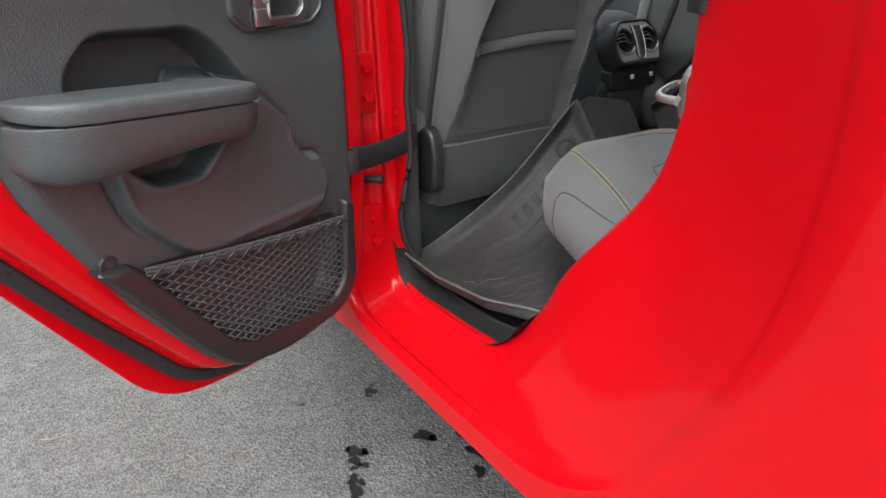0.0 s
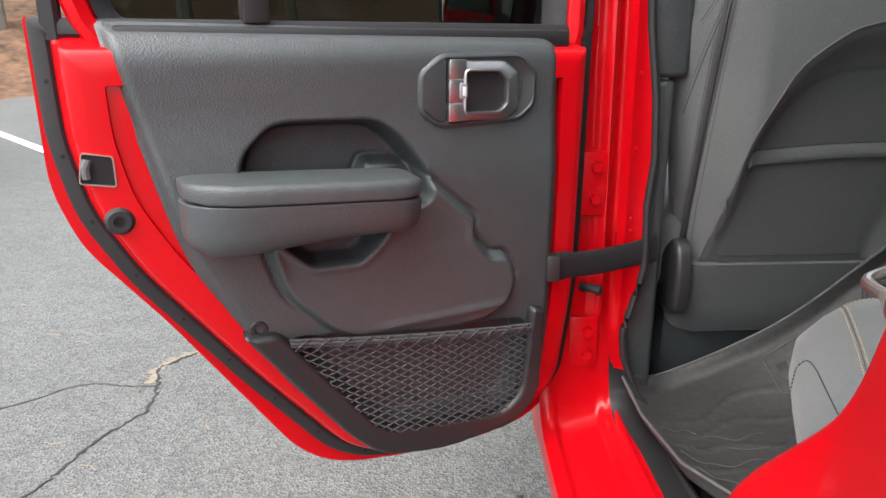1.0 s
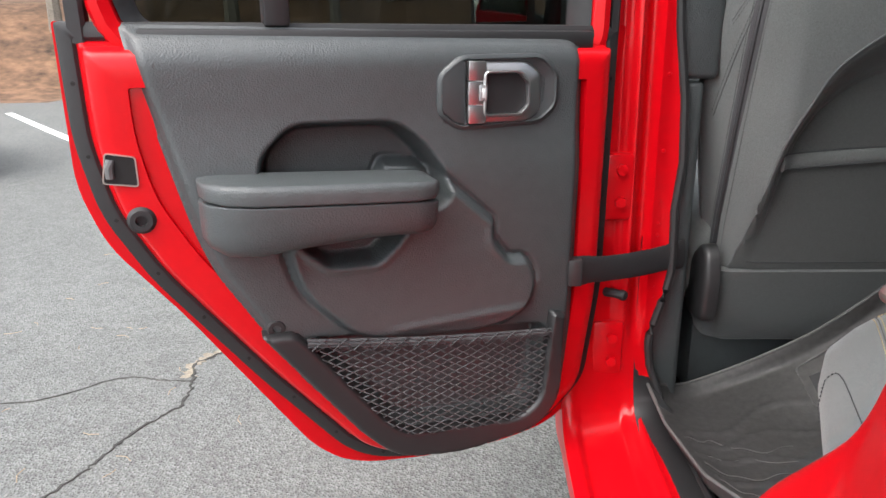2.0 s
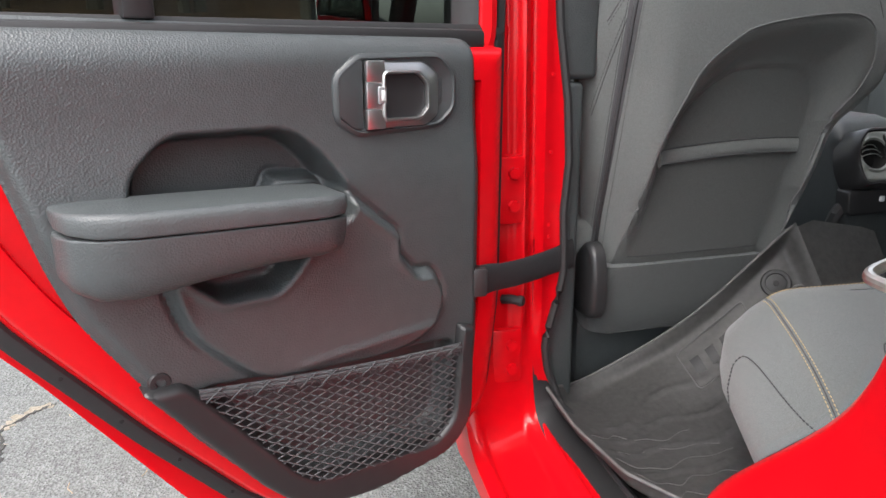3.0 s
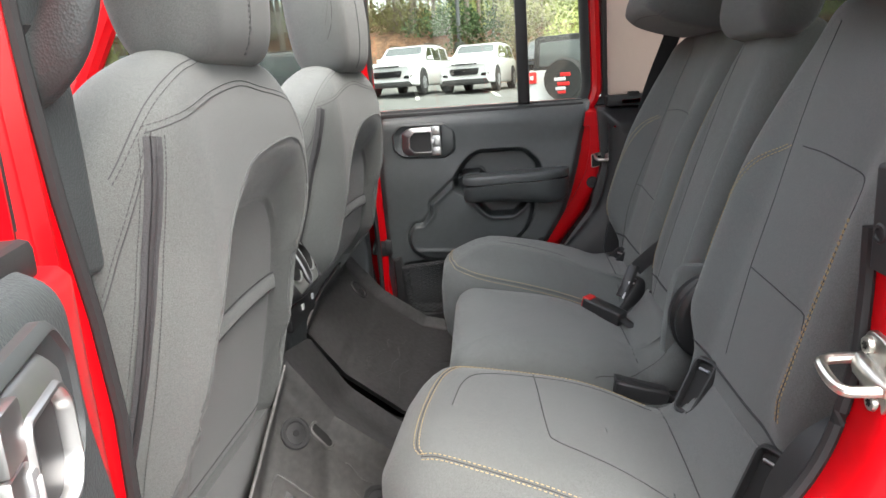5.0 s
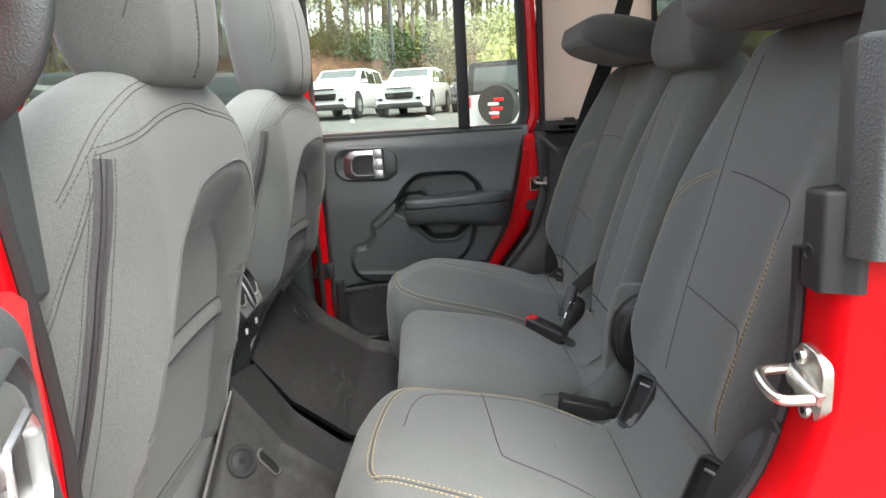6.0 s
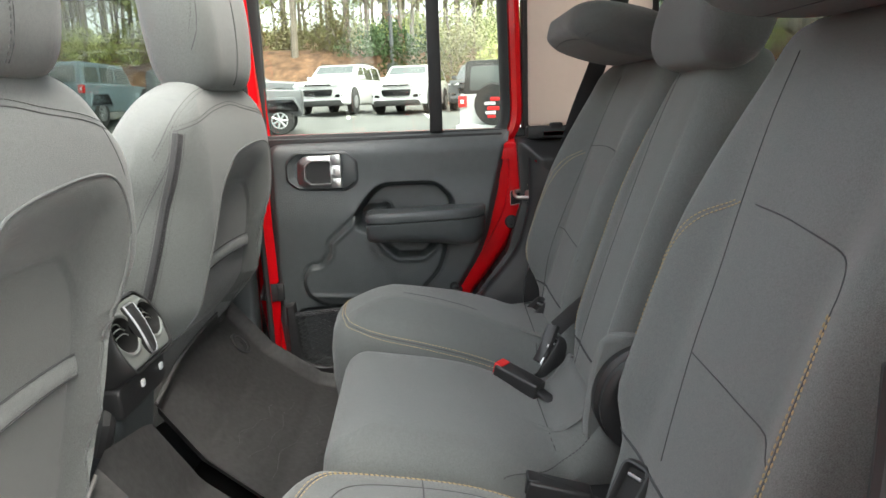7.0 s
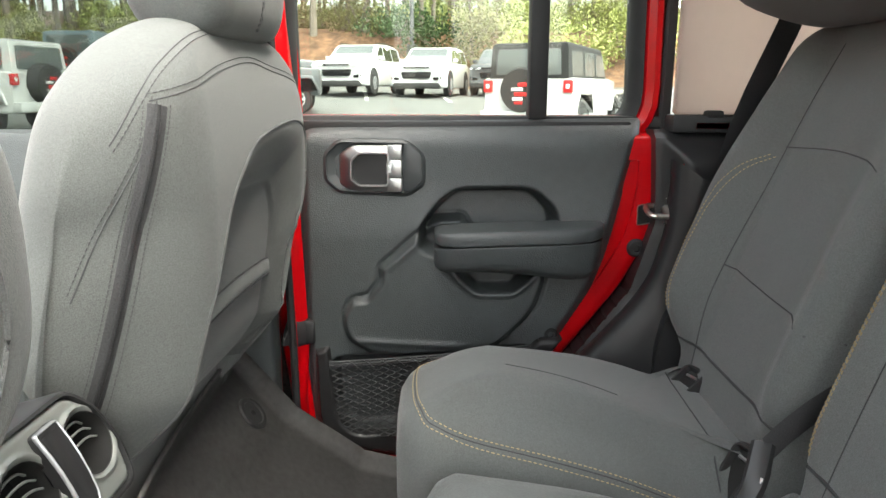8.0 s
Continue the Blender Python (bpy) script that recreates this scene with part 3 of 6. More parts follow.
prism(bm, rounded([(-.600, -.24), (-.640, -.222), (-.668, -.212), (-.692, -.222), (-.698, -.41), (-.69, -.50), (-.60, -.50)], .006, 3), lambda a, b, d: Vector((a, b, d)), 1.130, 1.300, .006)
part("post_trim", bm, SOFT, body)
bm = bmesh.new()
rings(bm, [[Vector((p[0], p[1] + k, z)) for p in rounded([(-.600, -.245), (-.69, -.245), (-.76, -.40), (-.600, -.40)], .012, 4)] for z, k in ((1.29, 0), (1.4, -.02), (1.80, -.08))])
part("upper_post", bm, BLACK_SMOOTH, body)
bm = bmesh.new()
disc(bm, (-.643, -.2005, 1.128), (-.1, 1, 0), .009, .007, .004, 20, .005)
part("post_button", bm, RUBBER, body)


# striker on the near rear post
def striker(at, label):
    d = thing("door_striker", label, "door striker", at)
    bm = bmesh.new()
    prism(bm, rounded([(-.026, -.018), (-.014, -.034), (.010, -.034), (.022, -.020), (.024, .018), (.010, .035), (-.014, .033), (-.026, .020)], .006, 3), lambda a, b, w: Vector((a, w, b)), -.006, .004, .002)
    part("striker_plate", bm, STEEL, d)
    bm = bmesh.new()
    tube(bm, [(-.026, .003, -.006), (-.010, .006, -.003), (.010, .006, .002), (.026, .003, .005)], [.005, .009, .009, .006], 12, flat=1.2)
    part("striker_boss", bm, STEEL, d)
    bm = bmesh.new()
    tube(bm, spline([(-.021, .0, -.006), (-.021, .024, -.006), (-.019, .035, -.005), (-.010, .0395, -.002), (.008, .0395, .003), (.017, .035, .005), (.019, .024, .006), (.019, .0, .006)], 5), .0048, 10)
    part("striker_loop", bm, STEEL, d)
    for x, z in ((.006, .0225), (-.006, -.0225)):
        b = bmesh.new()
        disc(b, (x, .003, z), (0, 1, 0), .0078, .0068, .0052, 18)
        h = part("bolt", b, STEEL, d)
        b = bmesh.new()
        for k in range(3):
            a = k / 3 * math.pi
            v = Vector((math.cos(a), 0, math.sin(a))) * .0035
            tube(b, [Vector((x, .0082, z)) - v, Vector((x, .0082, z)) + v], .0010, 5)
        # dark bars paint the shaded hollow of the socket
        part("bolt_socket", b, HOLE_SHADE, h)
    return d


striker((-.637, -.208, 1.010), "pale zinc steel door striker bolted to red post")
striker((.722, -.207, 1.042), "steel door striker seen beside the closed door")

# hinge bolts on the near centre post
for z in (.974, .921, .681, .637):
    b = thing("hinge_bolt", "red-painted hexagonal hinge bolt on the centre post", "bolt", (-.722, .437, z), "hinge bolts")
    bm = bmesh.new()
    disc(bm, (0, .002, 0), (0, -1, 0), .015, .013, .004)
    part("washer", bm, RED, b)
    bm = bmesh.new()
    disc(bm, (0, -.001, 0), (0, -1, 0), .010, .009, .010, 6)
    part("head", bm, RED, b)
for z0, z1 in ((.89, 1.0), (.61, .71)):
    part("hinge_plate", boxed((-.755, .434, z0), (-.702, .452, z1), .006), RED, body)
bm = bmesh.new()
tube(bm, [(-.735, .442, .762), (-.725, .428, .766), (-.712, .422, .764)], .008, 8)
disc(bm, (-.712, .426, .763), (1, -1, 0), .009, .007, .008)
part("wiring_plug", bm, RUBBER, body)

# sill cover
bm = bmesh.new()
rings(bm, [spline([(-.678, y, z + dz - .006) if k == 0 else (x if z < .57 else -.65 + (x + .65) * .35, y + .055 * smoothstep(.57, .62, z) * smoothstep(.3, .4, y) * min(1, (x + .65) / .036), z + dz) for y, z in ((.456, .86), (.455, .75), (.450, .66), (.435, .58), (.40, .540), (.29, .524), (.15, .532), (.08, .565), (.03, .625))], 6) for k, (x, dz) in enumerate(((-.650, .001), (-.614, .004), (-.600, -.004), (-.592, -.06)))], closed=False, cap=False)
part("sill_cover", bm, BLACK_SMOOTH, body, smooth=60)

# ---- doors ----
PANEL = rounded([(.010, 1.188), (.614, 1.197), (.592, 1.10), (.572, 1.02), (.553, .945), (.533, .89), (.475, .795), (.43, .72), (.345, .615), (.30, .575), (.22, .560), (.07, .572), (.022, .615), (.010, .75)], [.035, .008] + [.022] * 12, 4)
DOOR_OUT = [(-.094, 1.20), (-.090, .80), (-.075, .62), (-.054, .573), (.007, .527), (.095, .509), (.23, .508), (.322, .517), (.369, .532), (.414, .568), (.578, .81), (.663, .921), (.689, 1.0), (.688, 1.20)]
SEAL_OUT = [(-.069, 1.20), (-.071, .79), (-.05, .618), (.024, .546), (.109, .528), (.239, .525), (.315, .537), (.366, .564), (.484, .704), (.613, .874), (.663, .966), (.682, 1.06), (.683, 1.20)]
RECESS = rounded([(.468, .94), (.468, 1.035), (.425, 1.076), (.290, 1.076), (.255, 1.050), (.222, 1.005), (.22, .97), (.32, .93)], .020, 4)
PAD = rounded([(.300, 1.019), (.245, 1.017), (.152, .936), (.152, .908), (.128, .878), (.100, .876), (.080, .845), (.088, .803), (.125, .774), (.26, .752), (.36, .785), (.43, .855), (.45, .93), (.35, .96), (.31, 1.0)], [.006, .02, .007, .007, .006, .01, .02, .02, .02, .03, .03, .03, .02, .02, .006], 4)
CUP = rounded([(.440, .950), (.420, .920), (.388, .893), (.325, .893), (.300, .915), (.272, .950)], .010, 4)
DISH = rounded([(.165, 1.137), (.118, 1.137), (.107, 1.125), (.107, 1.095), (.118, 1.084), (.165, 1.084)], .008, 4)
NETHOLE = rounded([(.425, .788), (.31, .640), (.285, .622), (.10, .612), (.068, .640), (.058, .762)], .02, 4)
POCKET = rounded([(.485, .803), (.44, .803), (.425, .788), (.31, .640), (.285, .622), (.10, .612), (.068, .640), (.058, .762), (.056, .785), (.030, .778), (.032, .63), (.07, .585), (.20, .566), (.30, .578), (.35, .625)], [.006, .008, .008, .02, .02, .02, .02, .01, .006, .006, .03, .03, .03, .03, .03], 4)


def panel_height(u, z):
    h = np.full(u.shape, .060)
    h -= .014 * np_step(.022, 0, -np_sd(u, z, PANEL)) ** 2
    h -= .022 * np_step(1.135, 1.20, z) ** 2
    h -= .010 * np_step(.98, 1.10, z)
    rec = np_sd(u, z, RECESS)
    h -= .068 * np_step(.004, -.012, rec)
    pad = np_sd(u, z, PAD)
    h += .016 * np_step(.004, -.010, pad) * np_step(.72, .80, z)
    ridge = np.exp(-((pad + .010) / .006) ** 2)
    h += .003 * ridge * np_step(.86, .90, z)
    groove = np.exp(-((pad - .003) / .0035) ** 2)
    h -= .005 * groove * np_step(.80, .86, z)
    h += .012 * np.exp(-((u - .265) / .035) ** 2 - ((z - 1.008) / .012) ** 2) * np_step(.33, .30, u)
    cup = np_sd(u, z, CUP)
    h += .004 * np.exp(-((cup - .006) / .005) ** 2) * np_step(.95, .93, z)
    h -= .050 * np_step(.002, -.006, cup)
    low = np.exp(-((z - (.800 - .05 * (u - .1))) / .006) ** 2) * np_step(.08, .12, u) * np_step(.33, .28, u)
    h += .0035 * low
    h -= .036 * np_step(.002, -.010, np_sd(u, z, NETHOLE))
    h -= .045 * np_step(.001, -.004, np_sd(u, z, DISH))
    return h


def rear_door(at, s, name, label):
    """A rear door: x runs from the hinge to the latch, y * s inwards, z up."""
    d = thing(name, label, "car door", at)
    def P(u, z, w):
        return Vector((u, s * w, z))
    def off(k, r=.03, line=SEAL_OUT):
        q = [tuple(v) for v in inset([Vector(p) for p in line], k)]
        return [Vector(p) for p in rounded(q, [.004] + [r] * (len(q) - 2) + [.004], 4)]
    out = off(0, .03, DOOR_OUT)
    bm = bmesh.new()
    prism(bm, out, P, -.02, -.055, .008)
    part("outer_skin", bm, RED, d)
    bm = bmesh.new()
    loops = []
    for i, w in ((0, -.02), (0, .004), (.004, .010), (.006, .010), (.008, .014), (.010, .034), (.016, .042), (.03, .044), (.052, .044), (.055, .022), (.072, .022), (.072, .0)):
        loops.append([P(p[0], p[1], w) for p in off(.022 + i, .026)])
    rings(bm, loops, True, False)
    part("inner_frame", bm, RED, d, smooth=50)
    bm = bmesh.new()
    prism(bm, [Vector(q) for q in ((.622, 1.15), (.613, 1.06), (.598, 1.0), (.573, .94), (.535, .875), (.49, .825), (.45, .83), (.50, .92), (.54, 1.0), (.555, 1.06), (.570, 1.15))], P, .0, .038, .003)
    part("frame_web", bm, RED, d)
    bm = bmesh.new()
    rings(bm, [[P(p[0], p[1], w) for p in off(i)] for i, w in ((.025, -.02), (.024, .003), (.018, .007), (.007, .006), (.001, .002), (0, -.02))], True, False)
    seal = part("door_seal", bm, RUBBER, d, "black rubber door seal with small holes")
    ring = [p for q in [off(.012)] for i in range(len(q)) for p in [q[i - 1].lerp(q[i], k / 12) for k in range(1, 13)]]
    acc = 0
    for i in range(len(ring)):
        a, b = ring[i - 1], ring[i]
        acc += (b - a).length
        if acc > .085 and b[1] < 1.15:
            acc = 0
            # a near-black disc on the surface paints each hole's shade
            bm = bmesh.new()
            disc(bm, P(b[0], b[1], .0058), (0, s, 0), .0028, .0024, .0012, 10)
            part("seal_hole", bm, HOLE_SHADE, seal)
    # inner panel
    bm = bmesh.new()
    relief_plate(bm, PANEL, panel_height, P, .0030, .035)
    panel = part("inner_panel", bm, BLACK, d, "grained black plastic door panel", smooth=70)
    # armrest: two padded pieces with a seam between them
    def arm(name, z0, z1, zr0, zr1, grow):
        bm = bmesh.new()
        loops = []
        for u0, dep, e in ((.505, .060, .010), (.503, .085, .004), (.495, .108, .002), (.475, .128, 0), (.44, .138, 0), (.38, .139, 0), (.30, .138, 0), (.245, .136, 0), (.222, .130, .002), (.212, .115, .006), (.209, .085, .012)):
            t = (.505 - u0) / .3
            u = u0 + .040
            a, b = z0 + (zr0 - z0) * t + e, z1 + (zr1 - z1) * t - e * .6
            if name == "armrest_body":
                a -= .018 * smoothstep(.40, .44, u) * smoothstep(.55, .525, u)
            r = rounded([(.045, a), (.045, b), (dep + grow, b), (dep + grow - (.008 if name == 'armrest_body' else 0), a)], [.002, .004, .003 if name == 'armrest_body' else .016, .03 if name == 'armrest_body' else .003], 4)
            loops.append([P(u, q[1], q[0]) for q in r])
        rings(bm, loops)
        return part(name, bm, SOFT, d, smooth=60)
    arm("armrest_pad", .9985, 1.022, .987, 1.011, .002)
    arm("armrest_body", .946, .997, .938, .9855, 0)
    # handle
    H = lambda u, z, w: P(.0227 + .902 * u, 1.10 + (z - 1.10) * .92, w - .010)
    bez = rounded([(.038, 1.140), (.038, 1.090), (.066, 1.066), (.200, 1.060), (.232, 1.082), (.232, 1.138), (.198, 1.164), (.066, 1.166)], .012, 4)
    bm = bmesh.new()
    rings(bm, [[H(q[0], q[1], w) for q in inset([Vector(x) for x in bez], i)] for i, w in ((-.002, .050), (-.002, .063), (.001, .066), (.004, .067), (.006, .064), (.020, .060), (.024, .052))], True, True)
    part("handle_bezel", bm, SMOOTH_GREY, d)
    bm = bmesh.new()
    prism(bm, rounded([(.191, 1.158), (.191, 1.068), (.206, 1.070), (.228, 1.088), (.228, 1.136), (.206, 1.157)], .005, 3), H, .05, .0665, .002)
    part("handle_cap", bm, SMOOTH_GREY, d)
    bm = bmesh.new()
    do = [Vector(q) for q in rounded([(.188, 1.158), (.0935, 1.158), (.0675, 1.140), (.0663, 1.083), (.090, 1.066), (.188, 1.066)], [.004, .010, .008, .008, .010, .004], 4)]
    di = [Vector(q) for q in rounded([(.160, 1.140), (.1074, 1.140), (.0932, 1.1266), (.0925, 1.094), (.105, 1.082), (.160, 1.082)], .005, 4)]
    lip = inset(di, -.0048)
    rings(bm, [[H(q[0], q[1], w) for q in lp] for lp, w in ((lip, .066), (lip, .0725), (inset(di, -.003), .0745), (inset(di, -.001), .0745), (di, .0725), (di, .0655))], True, False)
    bow = part("handle_bow", bm, CHROME, d, "satin chrome handle bow", smooth=40)
    bm = bmesh.new()
    rings(bm, [[H(q[0], q[1], w) for q in lp] for lp, w in ((inset(di, .0004), .0662), (inset(di, .0012), .060), (inset(di, .0015), .028))], True, True)
    part("handle_recess", bm, BLACK_SMOOTH, d, smooth=40)
    bm = bmesh.new()
    rings(bm, [[H(q[0], q[1], w) for q in lp] for lp, w in ((do, .052), (do, .062), (inset(do, .004), .0665), (lip, .0718))], True, False)
    # the cheek's dark reflection is put into its colour
    part("bow_cheek", bm, CHEEK, bow, "satin chrome cheek with dark reflection in its colour", smooth=40)
    def block(u0, u1, z0, z1, w0, w1, bevel):
        p, q = H(u0, z0, w0), H(u1, z1, w1)
        return box(bmesh.new(), [min(i, j) for i, j in zip(p, q)], [max(i, j) for i, j in zip(p, q)], bevel, 2)
    for z0, z1, w in ((1.1300, 1.1575, .0722), (1.0955, 1.1292, .0718), (1.0685, 1.0947, .0722)):
        part("hinge_lug", block(.160, .1885, z0, z1, .055, w, .002), CHROME, bow)
    mk = part("lock_slide", block(.1585, .1715, 1.101, 1.1245, .0695, .0742, .002), SILVER, bow)
    part("lock_mark", block(.1615, .168, 1.1055, 1.1195, .0725, .0749, .001), LAMPGLASS, mk)
    # screw cover and red frame fittings
    bm = bmesh.new()
    disc(bm, P(.463, .808, .056), (0, s, 0), .013, .011, .006, 20, .006)
    part("screw_cover", bm, BLACK_SMOOTH, d)
    bm = bmesh.new()
    disc(bm, P(.612, .968, .040), (0, s, 0), .017, .013, .010, 24, .007)
    part("rubber_plug", bm, RUBBER, d)
    bm = bmesh.new()
    o = rounded([(.610, 1.010), (.610, 1.046), (.643, 1.052), (.649, 1.016)], .004, 3)
    rings(bm, [[P(q[0], q[1], w) for q in inset([Vector(x) for x in o], i)] for i, w in ((-.0005, .040), (-.0005, .0462), (.001, .0462), (.002, .040))], True, False)
    la = part("door_latch", bm, STEEL, d, "steel latch mouth")
    bm = bmesh.new()
    prism(bm, o, P, .036, .0445)
    # the mouth's shade is put into a near-black plate
    part("latch_mouth", bm, HOLE_SHADE, la)
    bm = bmesh.new()
    tube(bm, [P(.640, 1.022, .045), P(.640, 1.034, .047), P(.638, 1.044, .045)], .005, 8)
    part("latch_claw", bm, GUNMETAL, la)
    # storage net and its frame
    bm = bmesh.new()
    relief_plate(bm, POCKET, lambda u, z: .076 - .010 * np_step(.007, 0, -np_sd(u, z, POCKET)) ** 2, P, .0035, .045)
    part("pocket_frame", bm, BLACK_SMOOTH, d, smooth=50)
    hole = NETHOLE
    bm = bmesh.new()
    def top(u):
        return .752 + (u - .058) * .095
    def inside(u, z):
        return poly_sd((u, z), hole) < .006 and z < top(u) + .002
    cell, rise = .0232, .0058
    for r in range(44):
        run = []
        for k in range(-2, 110):
            u = .05 + k * cell / 4
            z = top(u) - .004 - r * rise - .004 * math.sin((u - .05) / .38 * math.pi) * (r / 28)
            ph = (k + 2 * (r % 2)) % 4
            z += (-.0029, 0, .0029, 0)[ph]
            ok = inside(u, z)
            if ok:
                run.append(P(u, z, .068 + .010 * math.sin(max(0, min(1, (u - .05) / .38)) * math.pi) + .0012 * (1 if ph == 1 else -1)))
            if (not ok or k == 109) and run:
                if len(run) > 2:
                    tube(bm, run, .0012, 5, cap=False)
                run = []
    net = part("storage_net", bm, NET, d, "black elastic mesh net")
    bm = bmesh.new()
    bow_out = lambda u: .072 + .010 * math.sin((u - .05) / .38 * math.pi)
    for dz, dw in ((-.0042, 0), (0, .0016), (.0042, 0)):
        tube(bm, [P(u, top(u) + dz, bow_out(u) + dw) for u in np.linspace(.056, .425, 26)], .0024, 7)
    for k in range(13):
        u = .070 + k * .0280
        for a0, a1 in ((-.013, .013), (.013, -.013)):
            tube(bm, [P(u + a0, top(u) - .010, bow_out(u)), P(u + a0 * .5, top(u) - .001, bow_out(u) + .005), P(u + a1 * .4, top(u) + .006, bow_out(u) + .004), P(u + a1, top(u) + .004, bow_out(u) - .001)], .0011, 5)
    part("net_band", bm, NET, net)
    # window
    bm = bmesh.new()
    fr = rounded([(-.050, 1.143), (-.050, 1.74), (.585, 1.74), (.640, 1.60), (.650, 1.143)], [.055, .03, .03, .03, .105], 6)
    F = [Vector(q) for q in fr]
    rings(bm, [[P(p[0], p[1], w) for p in inset(F, i)] for i, w in ((0, -.06), (0, .004), (.004, .010), (.014, .012), (.026, .006), (.030, -.004), (.031, -.06), (0, -.06))], True, False)
    part("window_frame", bm, RED, d)
    bm = bmesh.new()
    rings(bm, [[P(p[0], p[1], w) for p in inset(F, i)] for i, w in ((.030, -.055), (.030, .002), (.040, -.004), (.050, -.026), (.050, -.055))], True, False)
    part("window_gasket", bm, RUBBER, d)
    lo, hi = sorted((s * -.03, s * .03))
    part("window_sill", box(bmesh.new(), (-.012, lo, 1.165), (.595, hi, 1.192), .006), RUBBER, d)
    lo, hi = sorted((s * -.03, s * .018))
    part("window_bar", box(bmesh.new(), (.415, lo, 1.195), (.447, hi, 1.72), .004), RUBBER, d)
    bm = bmesh.new()
    rings(bm, [[P(u, z, w) for u, w in ((.648, -.03), (.648, .004), (.653, .008), (.668, .006), (.671, -.03))] for z in (1.175, 1.3, 1.5, 1.72)])
    part("pillar_seal", bm, RUBBER, d)
    bm = bmesh.new()
    rings(bm, [[P(u, z, w) for u, w in ((-.067, -.006), (-.067, .004), (-.063, .007), (-.053, .006), (-.051, -.006))] for z in (1.19, 1.4, 1.6, 1.72)])
    part("pillar_seal", bm, RUBBER, d)
    bm = bmesh.new()
    prism(bm, inset(F, .042), P, -.040, -.036)
    g = part("window_pane", bm, GLASS if s < 0 else TINT, d, smooth=0)
    g.visible_shadow = False
    return d


U2 = Vector((-.931, -.366, 0)).normalized()
W2 = Vector((-U2.y, U2.x, 0))
SAG = Matrix.Rotation(radians(-1.4), 4, "Y")
left_m = Matrix.Translation((-.807, .404, 0)) @ Matrix(((U2.x, W2.x, 0, 0), (U2.y, W2.y, 0, 0), (0, 0, 1, 0), (0, 0, 0, 1))) @ Matrix.Translation((.2, 0, 1.1)) @ SAG @ Matrix.Translation((-.2, 0, -1.1))
rear_door(left_m, 1, "rear_door", "open red rear car door with black inner panel and storage net")
right_m = Matrix.Translation((.80, .45, 0)) @ Matrix(((0, 1, 0, 0), (-1, 0, 0, 0), (0, 0, 1, 0), (0, 0, 0, 1)))
rear_door(right_m, -1, "rear_door", "closed red rear car door with black inner panel and armrest")


def check_strap(a, b, at_door, label):
    d = thing("door_check_strap", label, "strap", a)
    bm = bmesh.new()
    A, B = Vector(a), Vector(b)
    pts = [A.lerp(B, t) + Vector((0, 0, -.006 * math.sin(t * math.pi))) - A for t in np.linspace(0, 1, 12)]
    tube(bm, pts, [.0225 + (.003 if t < 2 or t > 9 else 0) for t in range(12)], 12, flat=.16, up=(.3, 1, 0))
    part("webbing", bm, WEBBING, d, "woven black nylon webbing", smooth=60)
    bm = bmesh.new()
    box(bm, (-.012, -.012, -.022), (.012, .012, .022), .004)
    part("clip", bm, BLACK_SMOOTH, d)
    return d


check_strap((-.804, .350, .833), (-.602, .470, .822), True, "black nylon webbing strap from open door to centre post")
check_strap((.742, .432, .812), (.690, .462, .830), True, "black webbing strap folded beside the closed door")


# ---- bonnet and wheels ----
bm = boxed((CX - .62, 1.50, .74), (CX + .62, 2.86, 1.14), .07, 4)
part("bonnet", bm, RED, body)
for sx in (-1, 1):
    part("front_wing", boxed((CX + sx * .72 - .10, 1.75, .86), (CX + sx * .72 + .10, 2.80, .93), .03, 3), BLACK_SMOOTH, body)
for y in (-.80, 2.20):
    for sx in (-1, 1):
        c = Vector((CX + sx * .70, y, .385))
        bm = bmesh.new()
        rings(bm, [[c + Vector((sx * w, r * math.cos(a), r * math.sin(a))) for a in np.linspace(0, 2 * math.pi, 40, endpoint=False)] for w, r in ((-.10, .22), (-.115, .30), (-.10, .37), (-.07, .388), (.05, .388), (.08, .37), (.095, .30), (.08, .22))], True, False)
        wheel = part("wheel", bm, RUBBER, body, "black rubber tyre")
        bm = bmesh.new()
        rings(bm, [[c + Vector((sx * w, r * math.cos(a), r * math.sin(a))) for a in np.linspace(0, 2 * math.pi, 40, endpoint=False)] for w, r in ((-.10, .225), (.08, .225), (.07, .20), (.03, .19), (.04, .08), (.06, .06))], True, True)
        part("rim", bm, GUNMETAL, wheel)

# black trim at the foot of the far centre post
part("post_foot_trim", boxed((.676, .474, .60), (.700, .66, .98), .010, 3), BLACK_SMOOTH, body)

# ---- seats ----
def fine_loop(x0, x1, y0, y1, z, r, nx=26, ny=6, nc=5):
    """A rounded rectangle with points along its sides too: front side (y1) first."""
    r = min(r, (x1 - x0) * .49, (y1 - y0) * .49)
    out = []
    corners = [((x1 - r, y0 + r), -90), ((x1 - r, y1 - r), 0), ((x0 + r, y1 - r), 90), ((x0 + r, y0 + r), 180)]
    for i, ((cx, cy), a0) in enumerate(corners):
        for k in range(nc + 1):
            a = radians(a0 + 90 * k / nc)
            out.append(Vector((cx + math.cos(a) * r, cy + math.sin(a) * r, z)))
        (nx_, ny_), a1 = corners[(i + 1) % 4]
        e = Vector((nx_ + math.cos(radians(a1)) * r, ny_ + math.sin(radians(a1)) * r, z))
        s = out[-1]
        m = ny if i % 2 == 0 else nx
        for k in range(1, m):
            out.append(s.lerp(e, k / m))
    return out


